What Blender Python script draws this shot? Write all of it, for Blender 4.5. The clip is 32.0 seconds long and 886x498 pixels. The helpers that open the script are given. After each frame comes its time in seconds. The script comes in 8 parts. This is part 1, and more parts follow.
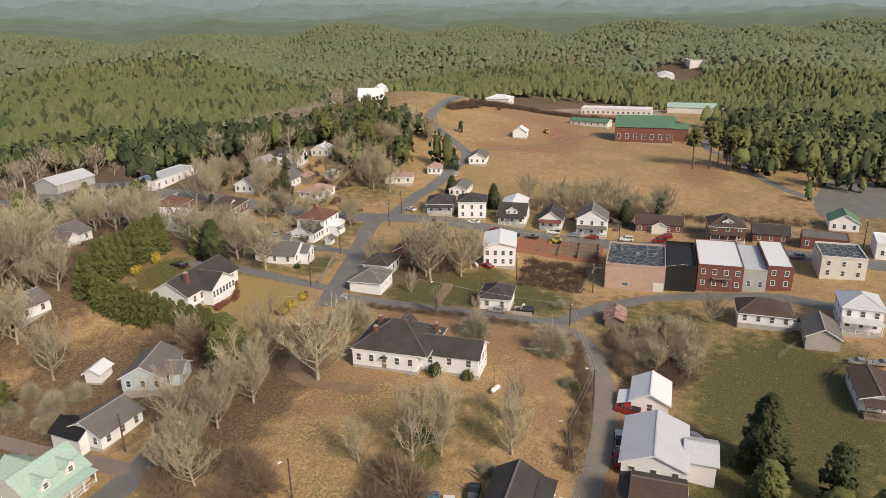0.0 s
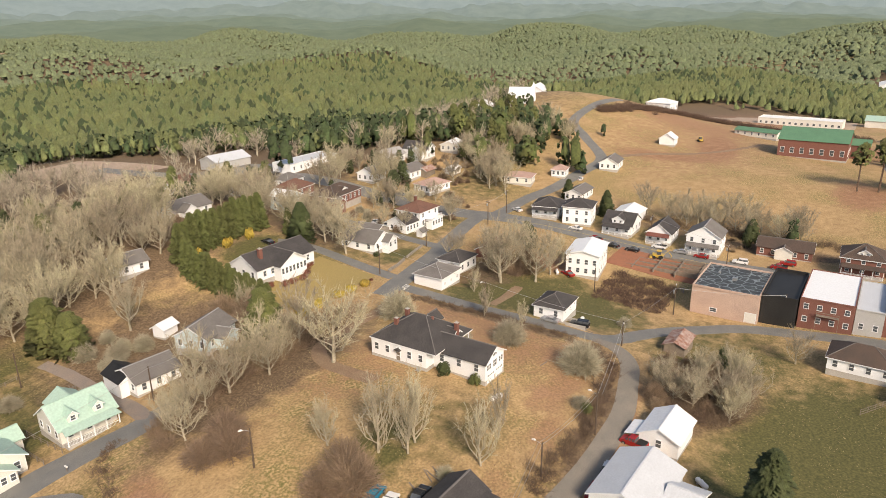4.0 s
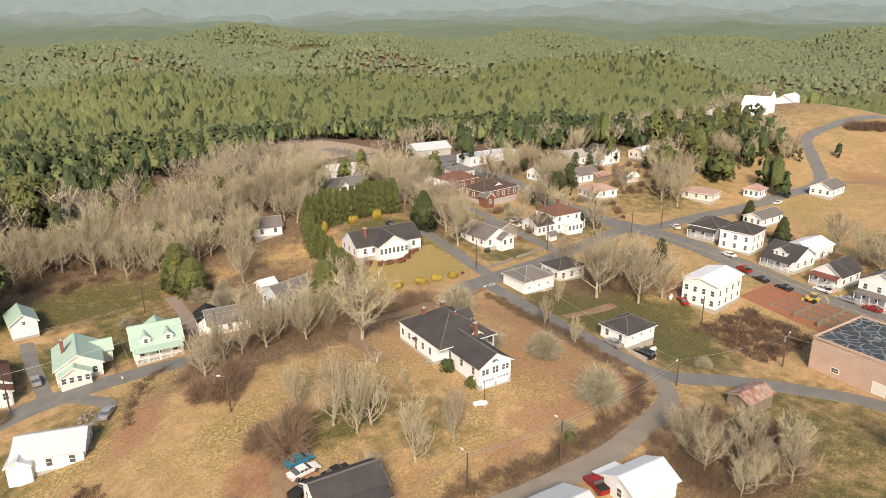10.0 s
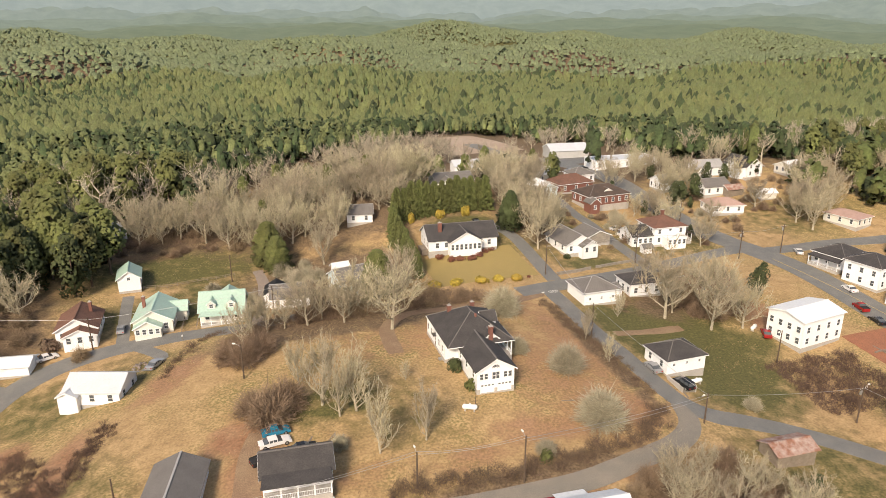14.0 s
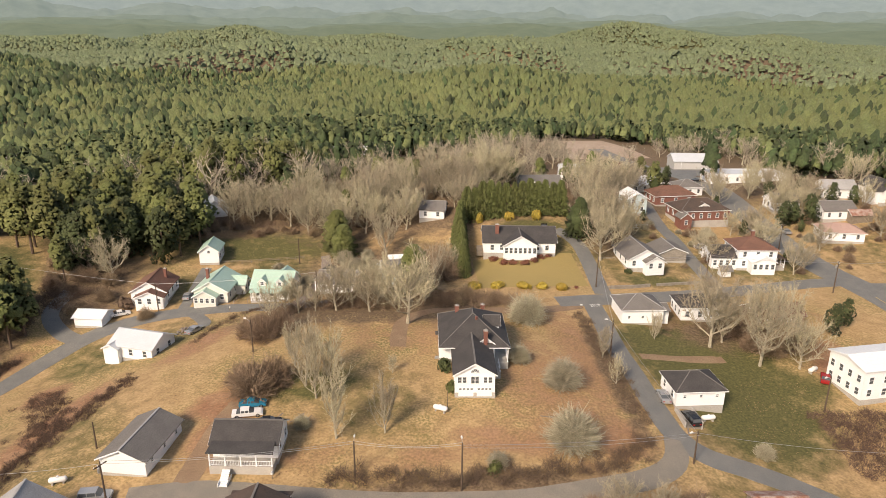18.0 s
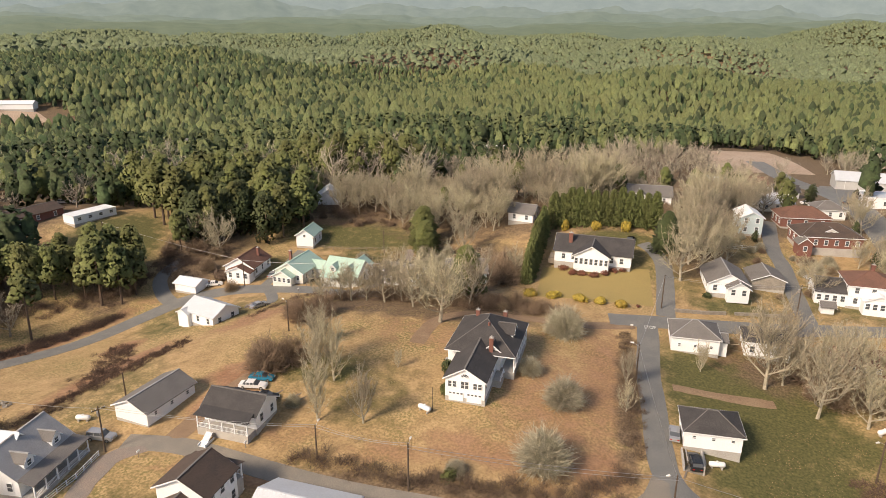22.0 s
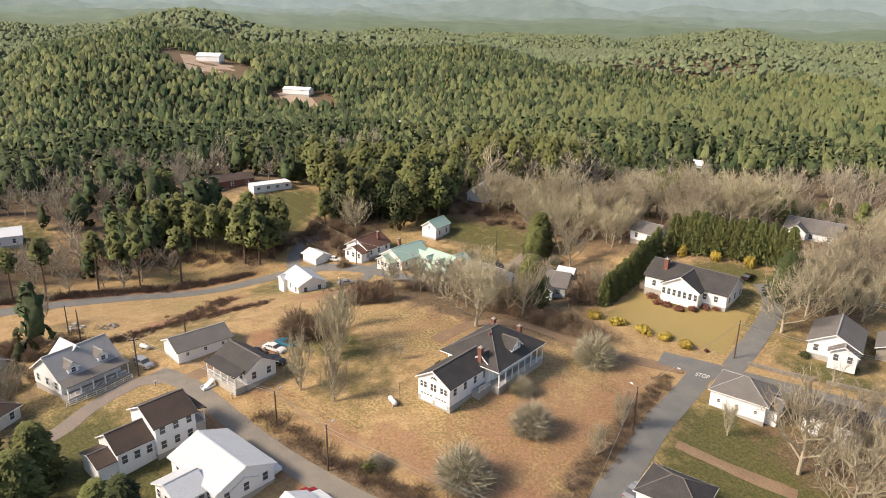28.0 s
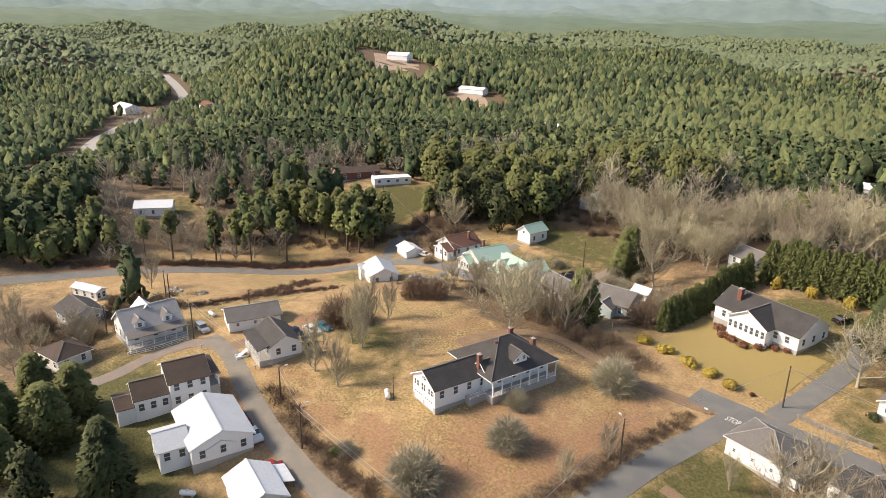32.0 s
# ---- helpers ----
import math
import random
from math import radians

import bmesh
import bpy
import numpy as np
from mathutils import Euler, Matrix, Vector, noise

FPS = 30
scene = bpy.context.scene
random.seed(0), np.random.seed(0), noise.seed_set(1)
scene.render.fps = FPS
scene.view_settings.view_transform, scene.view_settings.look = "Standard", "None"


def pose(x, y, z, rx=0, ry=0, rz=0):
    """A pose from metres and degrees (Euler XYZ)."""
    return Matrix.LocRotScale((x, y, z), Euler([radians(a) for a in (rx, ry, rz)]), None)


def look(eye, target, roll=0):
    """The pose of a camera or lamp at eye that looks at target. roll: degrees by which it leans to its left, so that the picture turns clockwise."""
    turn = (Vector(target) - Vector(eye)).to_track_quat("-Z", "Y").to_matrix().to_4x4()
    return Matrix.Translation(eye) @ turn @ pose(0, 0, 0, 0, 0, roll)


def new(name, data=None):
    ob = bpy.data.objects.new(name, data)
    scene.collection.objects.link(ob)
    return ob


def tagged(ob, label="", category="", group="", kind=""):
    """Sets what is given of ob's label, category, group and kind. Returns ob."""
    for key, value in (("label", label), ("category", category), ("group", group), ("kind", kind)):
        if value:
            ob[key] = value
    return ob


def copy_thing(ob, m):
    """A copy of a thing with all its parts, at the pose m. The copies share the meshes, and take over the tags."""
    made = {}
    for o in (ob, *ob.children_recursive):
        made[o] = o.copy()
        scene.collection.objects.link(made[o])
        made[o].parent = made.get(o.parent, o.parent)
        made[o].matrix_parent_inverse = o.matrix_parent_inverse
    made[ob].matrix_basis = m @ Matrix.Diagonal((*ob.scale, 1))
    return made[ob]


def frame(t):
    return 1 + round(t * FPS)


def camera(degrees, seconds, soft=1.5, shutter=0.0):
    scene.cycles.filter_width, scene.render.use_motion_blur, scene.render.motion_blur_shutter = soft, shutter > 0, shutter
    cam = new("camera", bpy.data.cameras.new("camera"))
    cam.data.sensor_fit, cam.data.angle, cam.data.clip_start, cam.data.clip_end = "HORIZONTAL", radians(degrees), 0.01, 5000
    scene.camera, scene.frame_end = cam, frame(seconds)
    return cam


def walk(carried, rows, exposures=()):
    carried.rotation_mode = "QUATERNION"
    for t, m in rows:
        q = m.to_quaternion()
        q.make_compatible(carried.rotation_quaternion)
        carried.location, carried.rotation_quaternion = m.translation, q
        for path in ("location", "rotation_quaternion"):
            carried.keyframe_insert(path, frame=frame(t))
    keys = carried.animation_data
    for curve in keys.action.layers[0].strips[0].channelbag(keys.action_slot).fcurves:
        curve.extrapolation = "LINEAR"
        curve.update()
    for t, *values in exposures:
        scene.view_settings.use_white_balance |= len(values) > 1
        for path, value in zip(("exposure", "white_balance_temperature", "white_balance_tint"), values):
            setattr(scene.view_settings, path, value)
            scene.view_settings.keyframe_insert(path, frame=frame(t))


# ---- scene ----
cam = camera(65.34, 32.0, soft=0.75)
PATH = [
    (0, (-123.22, -34.50, 68.37), (-31.85, -10.15, 35.83), -1.18),
    (0.5, (-121.69, -38.29, 68.04), (-31.23, -10.59, 35.62), -1.19),
    (1, (-120.15, -42.03, 67.76), (-30.77, -10.94, 35.45), -1.18),
    (1.5, (-118.58, -45.75, 67.56), (-30.41, -11.30, 35.31), -1.12),
    (2, (-116.95, -49.46, 67.44), (-30.05, -11.93, 35.21), -1.00),
    (2.5, (-115.23, -53.16, 67.35), (-29.65, -12.69, 35.11), -0.89),
    (3, (-113.41, -56.77, 67.27), (-29.34, -13.27, 35.01), -0.83),
    (3.5, (-111.52, -60.33, 67.21), (-29.04, -13.84, 35.03), -0.86),
    (5.5, (-102.63, -73.94, 66.82), (-27.17, -16.73, 34.69), -0.60),
    (6, (-100.12, -77.14, 66.72), (-26.64, -17.39, 34.61), -0.56),
    (6.5, (-97.47, -80.24, 66.65), (-26.20, -17.86, 34.55), -0.53),
    (7, (-94.66, -83.28, 66.57), (-25.74, -18.32, 34.46), -0.50),
    (7.5, (-91.70, -86.23, 66.45), (-25.24, -18.72, 34.43), -0.51),
    (8, (-88.65, -89.07, 66.27), (-24.70, -19.15, 34.32), -0.53),
    (8.5, (-85.54, -91.78, 66.07), (-24.11, -19.60, 34.18), -0.51),
    (9, (-82.42, -94.39, 65.85), (-23.97, -19.73, 34.08), -0.56),
    (9.5, (-79.31, -96.94, 65.65), (-23.32, -20.37, 33.99), -0.47),
    (10, (-76.09, -99.36, 65.52), (-22.33, -21.17, 33.96), -0.38),
    (10.5, (-72.76, -101.60, 65.48), (-21.49, -21.76, 33.90), -0.32),
    (11, (-69.32, -103.64, 65.48), (-20.91, -22.06, 33.85), -0.25),
    (11.5, (-65.79, -105.51, 65.48), (-20.57, -22.14, 33.79), -0.20),
    (12, (-62.21, -107.23, 65.45), (-20.22, -22.18, 33.76), -0.20),
    (12.5, (-58.48, -108.90, 65.35), (-19.52, -22.43, 33.64), -0.14),
    (13, (-54.66, -110.50, 65.22), (-18.70, -22.74, 33.53), -0.11),
    (13.5, (-50.81, -112.00, 65.15), (-17.85, -23.05, 33.50), -0.13),
    (14, (-46.92, -113.35, 65.14), (-17.44, -23.19, 33.47), -0.08),
    (14.5, (-42.98, -114.55, 65.17), (-16.67, -23.43, 33.47), -0.03),
    (16.5, (-27.26, -118.02, 65.04), (-12.57, -24.31, 33.36), 0.28),
    (17, (-23.29, -118.60, 64.92), (-11.68, -24.44, 33.30), 0.34),
    (17.5, (-19.31, -119.01, 64.84), (-10.72, -24.51, 33.28), 0.38),
    (18, (-15.30, -119.25, 64.83), (-9.86, -24.53, 33.21), 0.44),
    (18.5, (-11.23, -119.28, 64.88), (-9.12, -24.45, 33.22), 0.52),
    (19, (-7.12, -119.12, 64.96), (-8.59, -24.31, 33.18), 0.54),
    (19.5, (-2.97, -118.82, 65.02), (-7.85, -24.13, 33.23), 0.43),
    (20, (1.24, -118.46, 65.10), (-7.28, -24.05, 33.25), 0.24),
    (20.5, (5.48, -118.05, 65.21), (-6.80, -24.08, 33.31), 0.18),
    (21, (9.70, -117.57, 65.31), (-6.05, -24.12, 33.40), 0.19),
    (21.5, (13.82, -116.93, 65.36), (-4.89, -24.03, 33.44), 0.24),
    (22, (17.94, -116.08, 65.36), (-3.98, -23.87, 33.48), 0.36),
    (22.5, (22.09, -115.02, 65.33), (-3.44, -23.75, 33.44), 0.35),
    (23, (26.14, -113.79, 65.33), (-2.95, -23.58, 33.47), 0.30),
    (23.5, (30.08, -112.45, 65.36), (-2.44, -23.43, 33.46), 0.36),
    (24, (33.89, -111.00, 65.35), (-1.44, -23.06, 33.45), 0.48),
    (24.5, (37.63, -109.42, 65.34), (-0.34, -22.59, 33.42), 0.56),
    (25, (41.32, -107.75, 65.31), (0.52, -22.22, 33.38), 0.62),
    (25.5, (44.93, -105.96, 65.30), (1.06, -21.96, 33.38), 0.73),
    (27.5, (59.24, -97.61, 65.89), (4.95, -20.01, 33.79), 0.82),
    (28, (62.54, -95.27, 66.07), (5.55, -19.65, 33.92), 0.98),
    (28.5, (65.77, -92.77, 66.24), (5.92, -19.43, 34.01), 1.08),
    (29, (68.96, -90.08, 66.35), (6.40, -19.07, 34.04), 1.16),
    (29.5, (72.10, -87.20, 66.38), (7.00, -18.50, 34.09), 1.15),
    (30, (75.13, -84.22, 66.39), (7.46, -18.05, 34.12), 1.00),
    (30.5, (78.00, -81.05, 66.54), (7.85, -17.58, 34.15), 1.09),
    (31, (80.75, -77.82, 66.70), (8.33, -17.00, 34.20), 1.19),
    (31.5, (83.43, -74.56, 66.77), (8.89, -16.37, 34.25), 1.17),
    (32, (86.09, -71.31, 66.76), (9.54, -15.72, 34.34), 1.06),
]
EXPOSURES = ((0, 0.20, 7500, 16), (5, 0.64, 7700, 15), (13, 0.68, 7800, 15), (20, 0.58, 7900, 17), (32, 0.86, 7500, 15))
walk(cam, [(t, look(eye, target, roll)) for t, eye, target, roll in PATH], EXPOSURES)

# ---- sky and sun: bright hazy winter overcast ----
SUN_EL, SUN_AZ = 36.0, 218.0
world = bpy.data.worlds.new("sky")
scene.world = world
world.use_nodes = True
wn = world.node_tree
sky = wn.nodes.new("ShaderNodeTexSky")
sky.sky_type = "NISHITA"
sky.sun_disc = False
sky.sun_elevation = radians(SUN_EL)
sky.sun_rotation = radians(SUN_AZ)
sky.air_density, sky.dust_density, sky.ozone_density = 1.0, 1.5, 1.0
wn.links.new(sky.outputs[0], wn.nodes["Background"].inputs[0])
wn.nodes["Background"].inputs[1].default_value = 0.112
sun_data = bpy.data.lights.new("sun", "SUN")
sun_data.energy, sun_data.angle, sun_data.color = 3.0, radians(15), (1.0, 0.93, 0.82)
sun = new("sun", sun_data)
sa, se = radians(SUN_AZ), radians(SUN_EL)
sun_dir = Vector((math.sin(sa) * math.cos(se), math.cos(sa) * math.cos(se), math.sin(se)))
sun.matrix_world = look(sun_dir * 100, (0, 0, 0))

# ---- materials ----
def material(name, color, rough=0.8, scale=2.0, amount=0.25, fine=18.0, bump=0.0, tint=None, metal=0.0, island=0.0, obvar=0.0, stripe=0.0, stripe_amount=0.0):
    """Two scales of variation, optional relief, optional change from piece to piece."""
    m = bpy.data.materials.new(name)
    m.use_nodes = True
    nt = m.node_tree
    n, l = nt.nodes, nt.links
    b = n["Principled BSDF"]
    b.inputs["Roughness"].default_value = rough
    b.inputs["Metallic"].default_value = metal
    geo = n.new("ShaderNodeNewGeometry")
    big = n.new("ShaderNodeTexNoise")
    big.inputs["Scale"].default_value = 1.0 / scale
    big.inputs["Detail"].default_value = 4.0
    small = n.new("ShaderNodeTexNoise")
    small.inputs["Scale"].default_value = fine / scale
    small.inputs["Detail"].default_value = 3.0
    l.new(geo.outputs["Position"], big.inputs["Vector"])
    l.new(geo.outputs["Position"], small.inputs["Vector"])
    mix = n.new("ShaderNodeMix")
    mix.data_type = "RGBA"
    other = tint or tuple(c * 0.55 for c in color)
    mix.inputs["A"].default_value = (*color, 1)
    mix.inputs["B"].default_value = (*other, 1)
    ramp = n.new("ShaderNodeMapRange")
    ramp.inputs["From Min"].default_value, ramp.inputs["From Max"].default_value = 0.38, 0.68
    l.new(big.outputs["Fac"], ramp.inputs["Value"])
    mul = n.new("ShaderNodeMath")
    mul.operation = "MULTIPLY"
    mul.inputs[1].default_value = min(1.0, amount * 2)
    l.new(ramp.outputs[0], mul.inputs[0])
    l.new(mul.outputs[0], mix.inputs["Factor"])
    hsv = n.new("ShaderNodeHueSaturation")
    l.new(mix.outputs["Result"], hsv.inputs["Color"])
    val = n.new("ShaderNodeMapRange")
    val.inputs["From Min"].default_value, val.inputs["From Max"].default_value = 0.3, 0.7
    val.inputs["To Min"].default_value, val.inputs["To Max"].default_value = 1 - amount, 1 + amount
    l.new(small.outputs["Fac"], val.inputs["Value"])
    last = val.outputs[0]
    for src, amt in ((geo.outputs["Random Per Island"], island), (None, obvar)):
        if amt:
            if src is None:
                info = n.new("ShaderNodeObjectInfo")
                src = info.outputs["Random"]
            r = n.new("ShaderNodeMapRange")
            r.inputs["To Min"].default_value, r.inputs["To Max"].default_value = 1 - amt, 1 + amt
            l.new(src, r.inputs["Value"])
            k = n.new("ShaderNodeMath")
            k.operation = "MULTIPLY"
            l.new(last, k.inputs[0])
            l.new(r.outputs[0], k.inputs[1])
            last = k.outputs[0]
            hue = n.new("ShaderNodeMapRange")
            hue.inputs["To Min"].default_value, hue.inputs["To Max"].default_value = 0.5 - 0.06 * amt, 0.5 + 0.06 * amt
            l.new(src, hue.inputs["Value"])
            l.new(hue.outputs[0], hsv.inputs["Hue"])
    l.new(last, hsv.inputs["Value"])
    l.new(hsv.outputs[0], b.inputs["Base Color"])
    height = small.outputs["Fac"]
    if stripe:
        sep = n.new("ShaderNodeSeparateXYZ")
        l.new(geo.outputs["Position"], sep.inputs[0])
        saw = n.new("ShaderNodeMath")
        saw.operation = "MULTIPLY"
        saw.inputs[1].default_value = 1.0 / stripe
        l.new(sep.outputs["Z"], saw.inputs[0])
        fr = n.new("ShaderNodeMath")
        fr.operation = "FRACT"
        l.new(saw.outputs[0], fr.inputs[0])
        height = fr.outputs[0]
    if bump:
        bp = n.new("ShaderNodeBump")
        bp.inputs["Strength"].default_value = bump
        bp.inputs["Distance"].default_value = 0.05
        l.new(height, bp.inputs["Height"])
        l.new(bp.outputs[0], b.inputs["Normal"])
    return m


def ground_material():
    m = bpy.data.materials.new("winter_grass")
    m.use_nodes = True
    n, l = m.node_tree.nodes, m.node_tree.links
    b = n["Principled BSDF"]
    b.inputs["Roughness"].default_value = 0.95
    geo = n.new("ShaderNodeNewGeometry")
    attr = n.new("ShaderNodeAttribute")
    attr.attribute_name = "cover"
    sep = n.new("ShaderNodeSeparateColor")
    l.new(attr.outputs["Color"], sep.inputs[0])

    def noise_node(scale, detail=4.0):
        k = n.new("ShaderNodeTexNoise")
        k.inputs["Scale"].default_value = scale
        k.inputs["Detail"].default_value = detail
        l.new(geo.outputs["Position"], k.inputs["Vector"])
        return k.outputs["Fac"]

    def blend(fac, a, c):
        k = n.new("ShaderNodeMix")
        k.data_type = "RGBA"
        l.new(fac, k.inputs["Factor"])
        for key, v in (("A", a), ("B", c)):
            if isinstance(v, tuple):
                k.inputs[key].default_value = (*v, 1)
            else:
                l.new(v, k.inputs[key])
        return k.outputs["Result"]

    def band(src, lo, hi):
        k = n.new("ShaderNodeMapRange")
        k.inputs["From Min"].default_value, k.inputs["From Max"].default_value = lo, hi
        l.new(src, k.inputs["Value"])
        return k.outputs[0]

    def edge(weight, rough):
        """A cover's weight with a ragged edge."""
        k = n.new("ShaderNodeMath")
        k.operation = "ADD"
        l.new(weight, k.inputs[0])
        l.new(rough, k.inputs[1])
        return band(k.outputs[0], 0.72, 1.25)

    n1, n2, n3 = noise_node(0.05), noise_node(0.35, 6.0), noise_node(2.2, 5.0)
    straw = blend(band(n2, 0.35, 0.65), (0.42, 0.285, 0.143), (0.325, 0.214, 0.104))
    olive = blend(band(n2, 0.35, 0.7), (0.20, 0.175, 0.058), (0.28, 0.21, 0.085))
    base = blend(band(n1, 0.45, 0.62), straw, blend(band(n3, 0.4, 0.6), olive, straw))
    lush = blend(band(n3, 0.3, 0.7), (0.07, 0.075, 0.02), (0.118, 0.104, 0.036))
    base = blend(edge(sep.outputs["Green"], n2), base, lush)
    soil = blend(band(n2, 0.35, 0.65), (0.245, 0.122, 0.066), (0.325, 0.19, 0.108))
    base = blend(edge(sep.outputs["Red"], n2), base, soil)
    litter = blend(band(n3, 0.35, 0.65), (0.115, 0.076, 0.043), (0.175, 0.122, 0.074))
    base = blend(edge(sep.outputs["Blue"], n2), base, litter)
    hsv = n.new("ShaderNodeHueSaturation")
    l.new(base, hsv.inputs["Color"])
    v = n.new("ShaderNodeMapRange")
    v.inputs["From Min"].default_value, v.inputs["From Max"].default_value = 0.3, 0.7
    v.inputs["To Min"].default_value, v.inputs["To Max"].default_value = 0.76, 1.22
    l.new(n3, v.inputs["Value"])
    l.new(v.outputs[0], hsv.inputs["Value"])
    l.new(hsv.outputs[0], b.inputs["Base Color"])
    bp = n.new("ShaderNodeBump")
    bp.inputs["Strength"].default_value = 0.28
    bp.inputs["Distance"].default_value = 0.1
    l.new(n3, bp.inputs["Height"])
    l.new(bp.outputs[0], b.inputs["Normal"])
    return m


